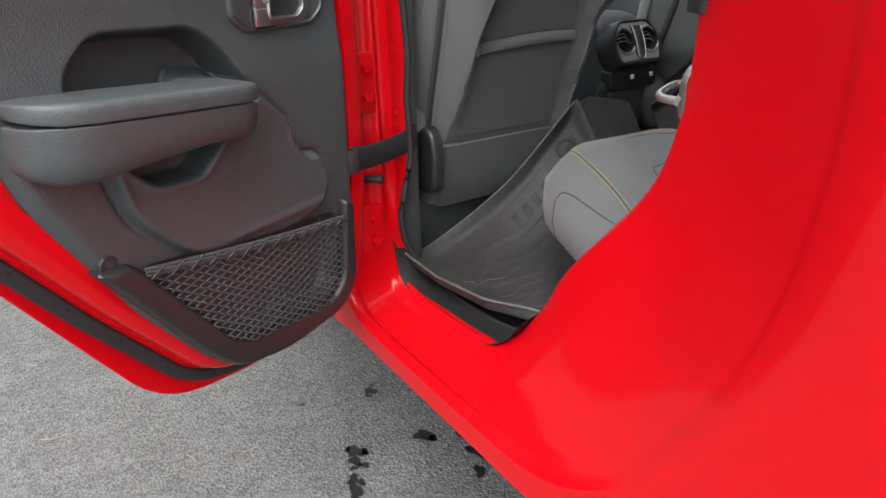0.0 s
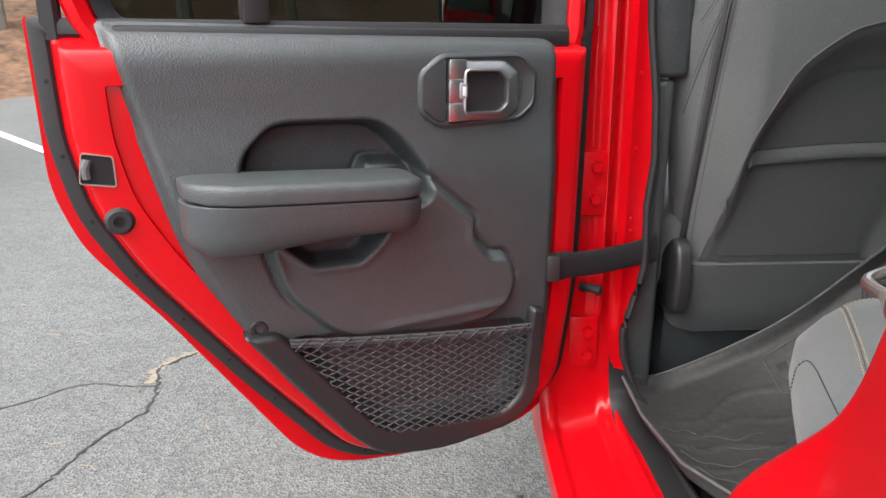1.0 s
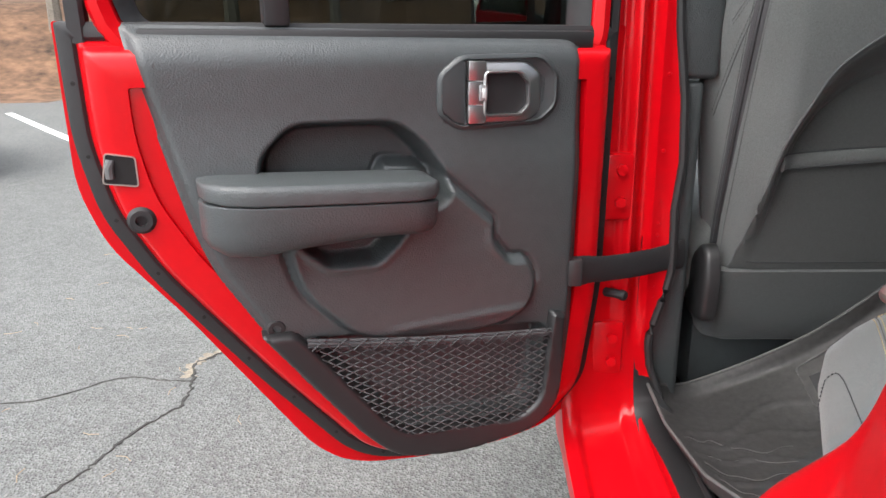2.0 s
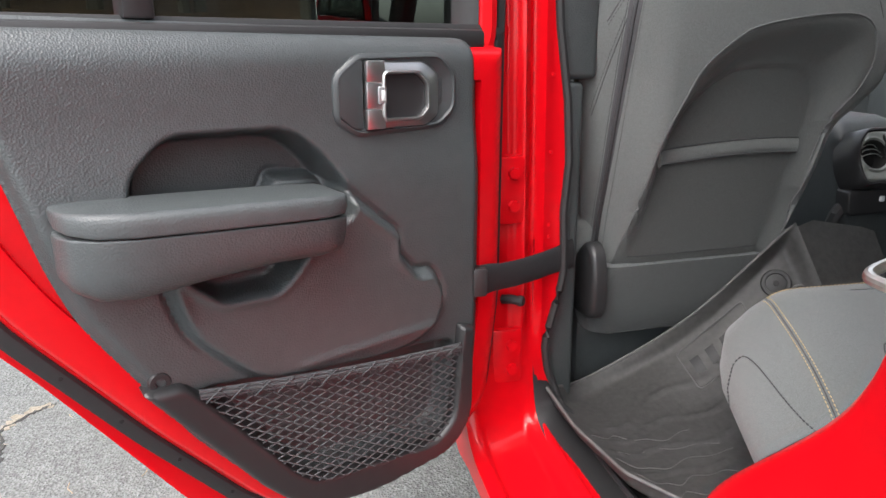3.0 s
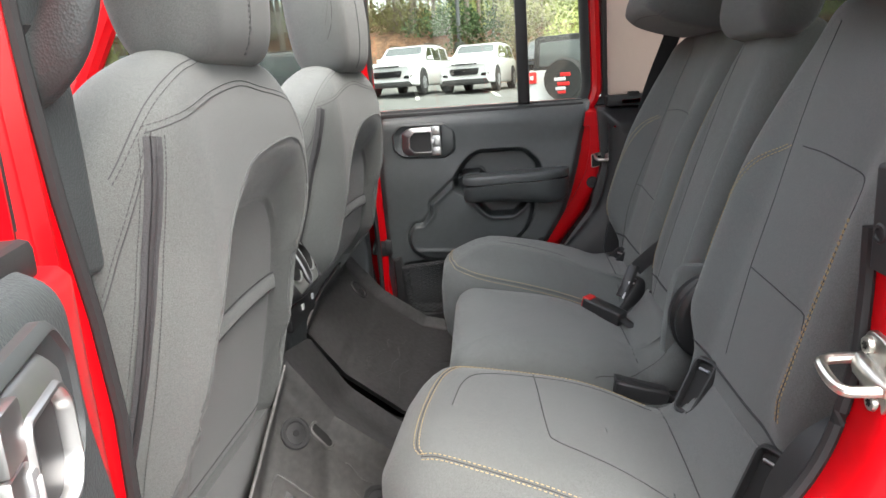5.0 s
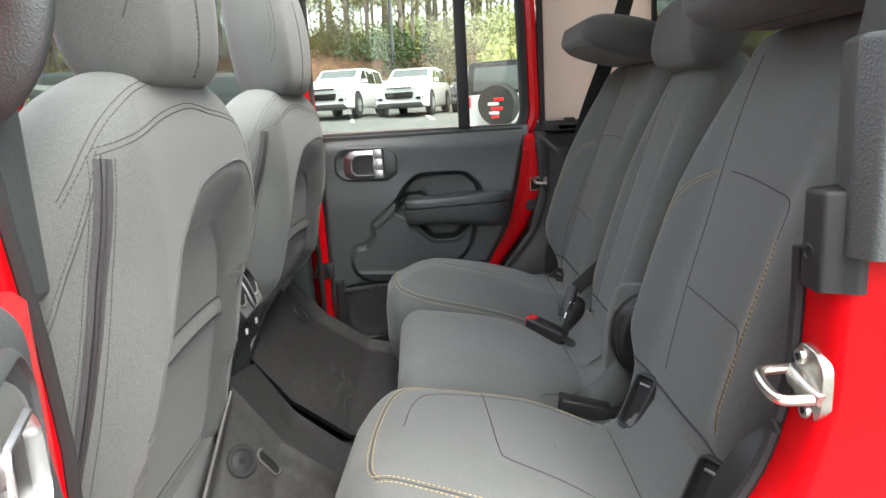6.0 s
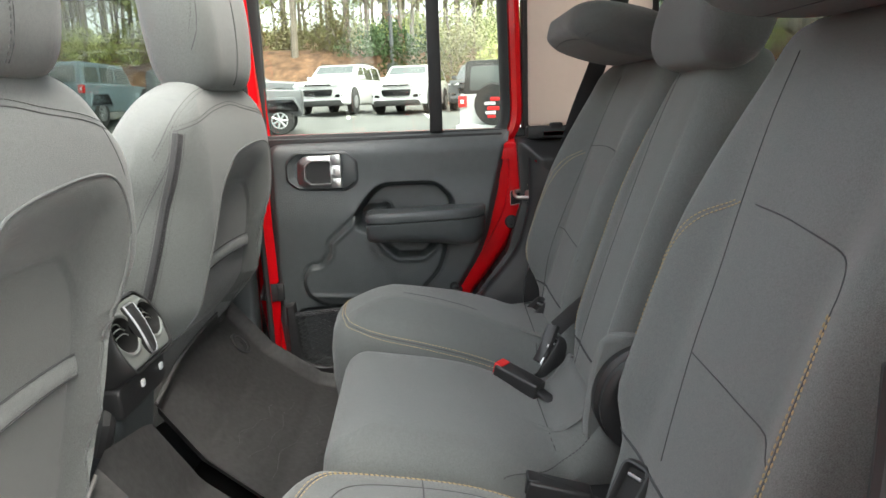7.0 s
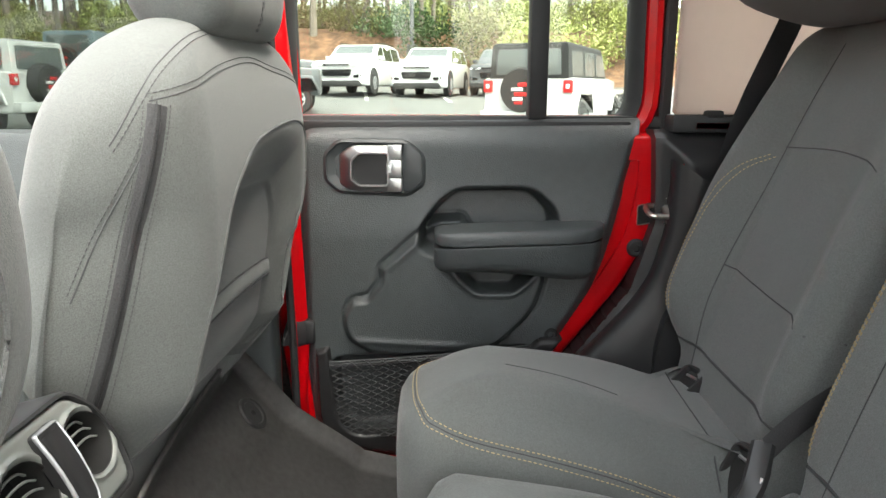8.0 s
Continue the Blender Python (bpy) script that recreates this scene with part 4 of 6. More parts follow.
def smooth_rows(rows, n):
    """Rows of numbers filled in smoothly."""
    out = []
    m = len(rows)
    for i in range(m - 1):
        p1, p2 = np.array(rows[i], float), np.array(rows[i + 1], float)
        p0 = np.array(rows[i - 1], float) if i else 2 * p1 - p2
        p3 = np.array(rows[i + 2], float) if i + 2 < m else 2 * p2 - p1
        for j in range(n):
            t = j / n
            out.append(0.5 * (2 * p1 + (p2 - p0) * t + (2 * p0 - 5 * p1 + 4 * p2 - p3) * t * t + (3 * p1 - p0 - 3 * p2 + p3) * t ** 3))
    out.append(np.array(rows[-1], float))
    return out


ARCH = rounded([(-.172, .66), (-.165, .79), (-.152, .885), (-.139, .985), (-.128, 1.028), (-.104, 1.08), (-.075, 1.13), (-.022, 1.171), (.016, 1.187), (.095, 1.199), (.185, 1.202), (.225, 1.18), (.232, 1.13), (.212, 1.085), (.180, 1.045), (.165, .99), (.150, .87), (.12, .66)], .02, 4)
ARCH2 = rounded([(-.150, .60), (-.143, .79), (-.130, .885), (-.117, .985), (-.106, 1.022), (-.083, 1.065), (-.040, 1.104), (.003, 1.126), (.085, 1.128), (.135, 1.122), (.160, 1.075), (.152, .99), (.140, .87), (.10, .60)], .02, 4)


def front_seat(at, label, out, flank=0.0, wing=0.0, lean=0.0):
    """A front seat, seen from behind: x across, y forward, z up from the ground."""
    d = thing("front_seat", label, "car seat", at, "front seats")
    # z, left, right, back, front, corner radius
    prof = [(.770, -.165 - flank, .140, .470, .62, .05), (.785, -.188 - flank, .160, .452, .63, .06), (.83, -.196 - flank, .175, .440, .63, .07), (.95, -.216 - flank, .205, .418, .61, .07), (1.02, -.228 - flank * .6, .220, .408, .60, .07), (1.06, -.234 - flank * .3, .248 + wing * .6, .404, .59, .07), (1.10, -.238, .272 + wing, .401, .58, .07), (1.16, -.237, .278 + wing, .398, .565, .07), (1.22, -.222, .268 + wing, .400, .55, .065), (1.26, -.194, .252, .405, .535, .06), (1.29, -.156, .222, .415, .52, .05), (1.309, -.115, .180, .426, .505, .04), (1.320, -.08, .12, .440, .49, .025)]
    loops = []
    for z, x0, x1, y0, y1, r in smooth_rows(prof, 16):
        lp = fine_loop(x0, x1, y0, y1, z, r, 140, 6, 8)
        a = np.array([p.x for p in lp])
        zz = np.full(a.shape, z)
        back = np.array([smoothstep((y0 + y1) / 2 + .03, y0 + .035, p.y) for p in lp])
        so, si = np.maximum(-np_sd(a, zz, ARCH), 0), np.maximum(np_sd(a, zz, ARCH2), 0)
        slope = so / (so + si + 1e-5)
        slope = slope * slope * (3 - 2 * slope)
        dep = .030 * slope + .006 * np_step(.0, -.006, np_sd(a, zz, ARCH2))
        # the outer flank falls away, more so towards its foot
        dep += np.interp(z, [.77, .815, .95, 1.12, 1.25, 1.35], [.115, .110, .085, .060, .016, .0]) * np_step(-.122, -.238, a)
        for p, q, b in zip(lp, dep, back):
            p.y += q * b + lean * smoothstep(.93, .78, z)
        loops.append(lp)
    bm = bmesh.new()
    rings(bm, loops)
    back = part("backrest", bm, FABRIC_BACK, d, "ribbed grey fabric seat back", smooth=80)
    co = np.array([v.co[:] for v in back.data.vertices])
    edge = np.where(co[:, 1] < .515, np_sd(co[:, 0], co[:, 2], ARCH), .2)
    back.data.attributes.new("panel_edge", "FLOAT", "POINT").data.foreach_set("value", edge.astype(np.float32))
    # lower skirt
    bm = bmesh.new()
    rings(bm, [fine_loop(x0, x1, y0 + lean * 1.2, y1 + lean * 1.2, z, r, 10, 4, 4) for z, x0, x1, y0, y1, r in [(.632, -.16, .18, .53, .60, .02), (.645, -.19, .20, .51, .62, .03), (.70, -.20, .21, .495, .62, .03), (.785, -.19, .21, .475, .60, .03)]])
    part("skirt", bm, FABRIC_MID, d, smooth=60)
    # headrest
    prof = [(1.303, -.060, .125, .425, .485, .025), (1.313, -.076, .145, .405, .50, .035), (1.35, -.092, .158, .392, .515, .045), (1.43, -.112, .165, .390, .52, .05), (1.51, -.118, .160, .40, .52, .05), (1.56, -.11, .13, .42, .51, .04), (1.575, -.07, .09, .44, .49, .02)]
    bm = bmesh.new()
    rings(bm, [fine_loop(x0, x1, y0, y1, z, r, 16, 6, 5) for z, x0, x1, y0, y1, r in smooth_rows(prof, 4)])
    head = part("headrest", bm, FABRIC, d, smooth=80)
    for x in (-.05, .07):
        bm = bmesh.new()
        tube(bm, [(x, .46, 1.27), (x, .46, 1.34)], .006, 8)
        part("headrest_post", bm, CHROME, d)
    # zip: tape, teeth and flap
    zx = [(-.190, .416, 1.232), (-.186 - flank * .4, .45, 1.12), (-.184 - flank, .49, .96), (-.184 - flank * 1.2, .51, .88), (-.182 - flank * 1.2, .53, .795)]
    way = (.5, .866, 0)
    for off, r, mat, nm in ((.0006, .0095, ZIPTAPE, "zip_tape"), (.0028, .0034, ZIP, "zip_teeth")):
        line = drape(back, spline(zx, 10), way, off)
        bm = bmesh.new()
        tube(bm, line, r, 8, flat=.16 if nm == "zip_tape" else .7, up=(-.62, -.78, 0))
        part(nm, bm, mat, back)
    for k in (-.0125, .0125):
        stitches("zip_stitching", back, back, [p + Vector((.78, -.62, 0)) * k for p in spline(zx, 10)], way, THREAD_GREY, .005, .0035, .0006)
    # seams and stitching over the shoulders
    pts = spline([(-.19, 0, 1.236), (-.13, 0, 1.252), (-.06, 0, 1.268), (.03, 0, 1.278), (.10, 0, 1.270), (.17, 0, 1.262), (.22, 0, 1.25)], 8)
    seam("shoulder_seam", back, back, pts, (0, 1, 0), THREAD_GREY, .0014)
    stitches("shoulder_stitching", back, back, [p + Vector((0, 0, .006)) for p in pts], (0, 1, 0), THREAD_GREY, r=.0007)
    flank_line = spline([(-.19, .415, 1.236), (-.206, .422, 1.19), (-.220 - flank * .3, .44, 1.13), (-.232 - flank * .6, .47, 1.05)], 8)
    seam("flank_seam", back, back, flank_line, way, THREAD_GREY, .0014)
    stitches("flank_stitching", back, back, [p + Vector((-.004, 0, .004)) for p in flank_line], way, THREAD_GREY, r=.0007)
    upper = spline([(-.222, .44, 1.20), (-.200, .42, 1.245), (-.165, .42, 1.275), (-.11, .43, 1.297), (-.05, .44, 1.308)], 8)
    seam("shoulder_seam", back, back, upper, (.3, .9, -.2), THREAD_GREY, .0012)
    stitches("shoulder_stitching", back, back, [p - Vector((-.002, 0, .006)) for p in upper], (.3, .9, -.2), THREAD_GREY, r=.0007)
    seam("side_seam", back, back, spline([(.205, 0, 1.254), (.225, 0, 1.22), (.235, 0, 1.195)], 6), (0, 1, 0), THREAD_GREY, .0012)
    # edges of the sunk panel and the pocket
    seam("panel_piping", back, back, [(p[0], 0, p[1]) for p in spline([(-.165, .785, 0), (-.152, .885, 0), (-.139, .985, 0), (-.128, 1.028, 0), (-.104, 1.08, 0), (-.075, 1.13, 0), (-.022, 1.171, 0), (.016, 1.187, 0), (.095, 1.199, 0), (.180, 1.202, 0), (.220, 1.182, 0), (.231, 1.13, 0), (.212, 1.085, 0), (.180, 1.045, 0), (.165, .99, 0), (.150, .87, 0), (.143, .81, 0)], 8)], (0, 1, 0), FABRIC_DARK, .0034)
    bm = bmesh.new()
    line = drape(back, [(x, 0, .983 - .00 * x + .010 * math.sin((x + .1) * 9)) for x in np.linspace(-.127, .146, 20)], (0, 1, 0), .002)
    tube(bm, line, .0125, 10, flat=.28, up=(0, -1, 0))
    band = part("pocket_band", bm, FABRIC, back, smooth=60)
    for dz in (-.0125, .0125):
        bm = bmesh.new()
        tube(bm, [p + Vector((0, -.0015, dz)) for p in line], .0013, 6)
        part("pocket_seam", bm, THREAD_DARK, back)
    seam("skirt_seam", back, back, [(x, 0, .80 - .0 * x) for x in np.linspace(-.14, .12, 16)], (0, 1, 0), THREAD_DARK, .0018)
    for x in (-.10, .04):
        stitches("headrest_stitching", head, head, spline([(x, 0, 1.315), (x - .004, 0, 1.43), (x - .01, 0, 1.565)], 8), (0, 1, 0), THREAD_GREY)
        seam("headrest_seam", head, head, spline([(x + .006, 0, 1.315), (x + .002, 0, 1.43), (x - .004, 0, 1.565)], 8), (0, 1, 0), THREAD_DARK, .0011)
    # recliner cover and base
    bm = bmesh.new()
    prism(bm, rounded([(.468, .69), (.462, .77), (.474, .818), (.505, .832), (.545, .80), (.575, .74), (.555, .68)], .025, 4), lambda a, b, dd: Vector((dd * out, a + lean * 1.2, b)), .188, .214, .010)
    part("recliner_cover", bm, BLACK_SMOOTH, d, smooth=60)
    bm = bmesh.new()
    rings(bm, [fine_loop(-w, w, .53, 1.04, z, .08, 8, 8, 4) for z, w in [(.70, .22), (.74, .25), (.84, .25), (.875, .20)]])
    part("seat_cushion", bm, FABRIC, d, smooth=60)
    part("seat_base", boxed((-.2, .56, .49), (.2, 1.0, .72), .03), BLACK, d)
    return d


front_seat((-.350, 0, 0), "grey fabric front car seat with zip and map pocket", -1, 0.0, .025)
front_seat(Matrix.Translation((.392, .462, 0)) @ Matrix.Rotation(radians(-4), 4, "Z") @ Matrix.Translation((0, -.45, 0)), "grey fabric front car seat beside the console", 1, .03, 0.0, .075)


def cushion(parent, plan, rows, tilt=.14, label="", dip=1.0, rise=1.0):
    """A padded cushion of the plan outline, through rows of (z, inset)."""
    o = [Vector(p) for p in rounded(plan, .03, 5)]
    fine = []
    n = len(o)
    for i in range(n):
        a, b = o[i], o[(i + 1) % n]
        m = max(1, int((b - a).length / .018))
        fine += [a.lerp(b, k / m) for k in range(m)]
    c = sum(fine, Vector((0, 0))) / len(fine)
    loops = []
    for z, i in rows:
        if i < .05:
            q = inset(fine, i)
        else:
            base = inset(fine, .045)
            k = 1 - (i - .045) / .20
            q = [c + (p - c) * max(.05, k) for p in base]
        lp = []
        for p in q:
            zz = z
            if z > .72:
                zz += ((p.y - .15) * tilt - dip * .0126 * math.log1p(math.exp(-(p.y + .03) / .03)) + rise * min(.105, .0228 * math.log1p(math.exp(-(p.y + .152) / .012)))) * smoothstep(.70, .80, z)
            lp.append(Vector((p.x, p.y, zz)))
        loops.append(lp)
    bm = bmesh.new()
    rings(bm, loops)
    return part("seat_cushion", bm, FABRIC, parent, label, smooth=80)


ROWS = [(.676, .030), (.684, .014), (.70, .004), (.73, -.002), (.77, -.002), (.80, .003), (.818, .012), (.829, .024), (.836, .038), (.841, .055), (.8435, .066), (.845, .08), (.8462, .10), (.847, .12), (.8475, .145), (.848, .17), (.848, .195), (.848, .22), (.848, .236)]


def backrest(parent, x0, x1, bol, top=1.345, out=0):
    """A rear backrest with raised side bolsters; out: the side on which it swells outwards."""
    prof = [(.640, .018, -.175, .13, .03), (.66, .004, -.172, .14, .045), (.76, 0, -.200, .14, .05), (.85, 0, -.222, .14, .05), (.97, 0, -.258, .13, .05), (1.10, 0, -.302, .12, .05), (1.22, .006, -.345, .105, .045), (1.29, .02, -.375, .09, .04), (top - .015, .04, -.395, .07, .03), (top, .075, -.412, .04, .015)]
    loops = []
    c, h = (x0 + x1) / 2, (x1 - x0) / 2
    for z, i, y, t, r in smooth_rows(prof, 5):
        lp = fine_loop(x0 + i, x1 - i, y - t, y, z, r, 30, 5, 5)
        for p in lp:
            if p.y > y - t / 2:
                k = abs(p.x - c) / h
                if (p.x - c) * out > 0:
                    p.x += out * i * .8 * k
                p.y += .042 * smoothstep(.42, .86, k) * (p.x * out > c * out) * abs(out) * smoothstep(.82, .95, z) * smoothstep(1.40, 1.30, z)
                p.y += bol * smoothstep(.45, .80, k) * smoothstep(1.02, .86, k) * smoothstep(.80, .90, z) * smoothstep(1.30, 1.08, z) + .006 * smoothstep(.9, .2, k)
        loops.append(lp)
    bm = bmesh.new()
    rings(bm, loops)
    return part("backrest", bm, FABRIC, parent, smooth=80)


def rear_headrest(parent, c, size, turn, name="headrest"):
    bm = bmesh.new()
    w, t, h = size
    prof = [(-h, .58, .26), (-h * .93, .82, .52), (-h * .60, .96, .86), (0, 1, 1), (h * .55, .97, .95), (h * .88, .84, .72), (h, .55, .42)]
    m = Matrix.Translation(c) @ Matrix.Rotation(radians(turn), 4, "X")
    rings(bm, [[m @ Vector(p) for p in fine_loop(-w * a, w * a, -t * b, t * b, z, t * .85 * b, 12, 4, 6)] for z, a, b in smooth_rows(prof, 3)])
    ob = part(name, bm, FABRIC_DARK, parent, smooth=80)
    return ob


def anchor(parent, on, x, y, turn=0, slope=-55, sink=0.0):
    """A black slot in the seat for a child seat hook, set into the cushion."""
    z = drape(on, [(x, y, 0)], (0, 0, -1))[0].z + .002 - sink
    m = Matrix.Translation((x, y, z)) @ Matrix.Rotation(radians(turn), 4, "Z") @ Matrix.Rotation(radians(slope), 4, "X")
    o = rounded([(-.024, -.046), (.024, -.046), (.020, .046), (-.020, .046)], .016, 5)
    bm = bmesh.new()
    rings(bm, [[m @ Vector((q[0], q[1], w)) for q in inset([Vector(v) for v in o], i)] for i, w in ((-.003, -.02), (-.001, .008), (.002, .012), (.005, .012), (.008, .007), (.010, -.02))], True, False)
    a = part("anchor_bezel", bm, BLACK_SMOOTH, parent)
    bm = bmesh.new()
    prism(bm, inset([Vector(v) for v in o], .008), lambda p, q, w: m @ Vector((p, q, w)), -.02, .004)
    # near-black floor, coloured for the shade down in the slot
    part("anchor_slot", bm, HOLE_SHADE, a)
    bm = bmesh.new()
    tube(bm, [m @ Vector((-.010, -.028, .006)), m @ Vector((.010, -.028, .006))], .0022, 8)
    part("anchor_bar", bm, CHROME, a)


def rear_left():
    d = thing("rear_seat", "grey fabric rear seat with tan double stitching", "car seat", group="rear seats")
    plan = [(-.135, -.26), (-.135, .195), (-.175, .228), (-.40, .240), (-.455, .210), (-.60, -.13), (-.60, -.26)]
    c = cushion(d, plan, [(z - .012, i - .026 * smoothstep(.82, .76, z)) for z, i in ROWS])
    bm = bmesh.new()
    prism(bm, rounded([(-.150, -.24), (-.150, .165), (-.39, .180), (-.430, .16), (-.57, -.14), (-.57, -.24)], .03, 4), lambda a, b, w: Vector((a, b, w)), .500, .680, .006)
    part("seat_base", bm, BLACK_SMOOTH, d, "black plastic seat base")
    top = spline([(-.168, -.115, 0), (-.168, .05, 0), (-.174, .145, 0), (-.205, .190, 0), (-.30, .210, 0), (-.40, .212, 0), (-.428, .202, 0)], 8)
    side = spline([(-.428, .204, 0), (-.470, .09, 0), (-.515, -.02, 0), (-.565, -.14, 0)], 8)
    for nm, pts, sd in (("front_stitching", top, (0, 1, 0)), ("side_stitching", side, (1, 0, 0))):
        seam("piping_seam", c, c, pts, (0, 0, -1), THREAD_DARK, .0013)
        stitches(nm, c, c, pts, (0, 0, -1), THREAD, rows=(-.0045, .0045), side=(.5, .8, 0) if sd[1] else (.9, .3, 0))
    seam("cross_seam", c, c, spline([(-.145, .058, 0), (-.25, .052, 0), (-.372, .045, 0), (-.395, .036, 0), (-.412, .008, 0), (-.442, -.055, 0), (-.478, -.125, 0)], 6), (0, 0, -1), THREAD_DARK, .0015)
    seam("rear_seam", c, c, spline([(-.16, -.137, 0), (-.33, -.134, 0), (-.535, -.126, 0)], 6), (0, 0, -1), THREAD_DARK, .0018)
    seam("bolster_seam", c, c, spline([(-.205, -.12, 0), (-.203, .04, 0), (-.212, .13, 0), (-.245, .160, 0), (-.32, .172, 0)], 8), (0, 0, -1), THREAD_DARK, .0013)
    arc = [(-.62, .155, .68), (-.62, .15, .75), (-.62, .12, .775), (-.62, -.06, .772), (-.62, -.14, .772)]
    stitches("panel_stitching", c, c, spline(arc, 8), (1, 0, 0), THREAD_DARK, r=.0012)
    b = backrest(d, -.505, -.060, .030)
    seam("foot_seam", b, b, [(x, 0, .832) for x in np.linspace(-.49, -.075, 20)], (0, -1, 0), THREAD_DARK, .0035)
    # seams of the inset panel
    inner = spline([(-.235, 0, .86), (-.214, 0, .982), (-.204, 0, 1.07), (-.190, 0, 1.15), (-.165, 0, 1.31)], 8)
    seam("panel_seam", b, b, inner, (0, -1, 0), THREAD_DARK, .0015)
    outer = spline([(-.455, 0, .87), (-.452, 0, .94), (-.445, 0, 1.04), (-.436, 0, 1.10)], 8)
    stitches("outer_stitching", b, b, outer, (0, -1, 0), THREAD, rows=(-.004, .004), side=(1, 0, 0))
    seam("panel_seam", b, b, outer, (0, -1, 0), THREAD_DARK, .0014)
    seam("panel_seam", b, b, spline([(-.214, 0, .982), (-.32, 0, .978), (-.446, 0, .970)], 8), (0, -1, 0), THREAD_DARK, .0015)
    seam("panel_seam", b, b, spline([(-.225, 0, 1.150), (-.30, 0, 1.146), (-.40, 0, 1.132), (-.430, 0, 1.115), (-.437, 0, 1.09)], 8), (0, -1, 0), THREAD_DARK, .0015)
    stitches("arch_stitching", b, b, spline([(-.094, 0, .965), (-.092, 0, 1.02), (-.102, 0, 1.075), (-.130, 0, 1.122), (-.187, 0, 1.150)], 8), (0, -1, 0), THREAD, rows=(-.004, .004), side=(1, 0, .3))
    h = rear_headrest(d, (-.30, -.352, 1.392), (.162, .048, .100), 92)
    seam("headrest_seam", h, h, [(x, -.33, 0) for x in np.linspace(-.43, -.17, 12)], (0, 0, 1), THREAD_DARK, .0015)
    anchor(d, c, -.205, -.190, 28)
    anchor(d, c, -.462, -.190, 26)
    # pivot cover at the outer foot of the backrest
    bm = bmesh.new()
    prism(bm, rounded([(-.165, .66), (-.17, .82), (-.205, .885), (-.26, .915), (-.32, .89), (-.34, .66)], .03, 5), lambda a, b, w: Vector((w, a, b)), -.505, -.565, .014)
    part("pivot_cover", bm, BLACK_SMOOTH, d, smooth=60)
    return d


def rear_middle():
    d = thing("rear_seat", "grey fabric middle rear seat with red buckle", "car seat", group="rear seats")
    plan = [(-.020, -.26), (-.022, -.155), (-.062, -.120), (-.128, -.055), (-.130, .170), (-.10, .195), (.24, .205), (.272, .18), (.272, -.26)]
    c = cushion(d, plan, [(z - .006, i) for z, i in ROWS])
    part("seat_base", boxed((-.125, -.25, .52), (.26, .15, .700), .012), BLACK_SMOOTH, d, "black plastic seat base")
    stitches("recess_stitching", c, c, spline([(-.008, -.19, 0), (-.012, -.148, 0), (-.054, -.108, 0), (-.115, -.045, 0)], 8), (0, 0, -1), THREAD_DARK, r=.0011)
    seam("rear_seam", c, c, spline([(.0, -.140, 0), (.05, -.136, 0), (.25, -.136, 0)], 6), (0, 0, -1), THREAD_DARK, .0018)
    b = backrest(d, .006, .262, .018, 1.335)
    seam("foot_seam", b, b, [(x, 0, .848) for x in np.linspace(0, .25, 12)], (0, -1, 0), THREAD_DARK, .0035)
    seam("panel_seam", b, b, spline([(.02, 0, .80), (.01, 0, .95), (.0, 0, 1.1), (-.005, 0, 1.3)], 8), (0, -1, 0), THREAD_DARK, .0014)
    seam("panel_seam", b, b, spline([(.19, 0, .80), (.192, 0, .95), (.192, 0, 1.1), (.188, 0, 1.3)], 8), (0, -1, 0), THREAD_DARK, .0014)
    stitches("edge_stitching", b, b, spline([(.232, 0, .86), (.234, 0, .95), (.234, 0, 1.08), (.232, 0, 1.22)], 8), (0, -1, 0), THREAD, rows=(-.0035, .0035), side=(1, 0, 0))
    rear_headrest(d, (.115, -.388, 1.368), (.140, .050, .066), 16)
    # round hinge cover between the backrests, under a fabric ear
    for x0, x1, r in ((-.056, -.034, .078), (-.032, -.006, .082)):
        bm = bmesh.new()
        ring = [Vector((math.cos(k / 40 * math.tau), math.sin(k / 40 * math.tau))) for k in range(40)]
        rings(bm, [[Vector((x, -.272 + q.x * rr, .838 + q.y * rr)) for q in ring] for x, rr in ((x0, r - .012), (x0 + .002, r - .004), (x0 + .006, r), (x1 - .006, r), (x1 - .002, r - .004), (x1, r - .012))])
        part("hinge_cover", bm, BLACK_SMOOTH, d, smooth=40)
    bm = bmesh.new()
    rings(bm, [[Vector((x + dx, y, z)) for x, y in ((-.010, -.185 - k), (.004, -.180 - k), (.016, -.190 - k), (.016, -.235 - k), (-.010, -.235 - k))] for z, k, dx in ((.70, .0, .004), (.80, .002, .002), (.88, .012, 0), (.918, .024, 0), (.926, .036, .004))])
    part("fabric_ear", bm, FABRIC, d, smooth=60)
    return d


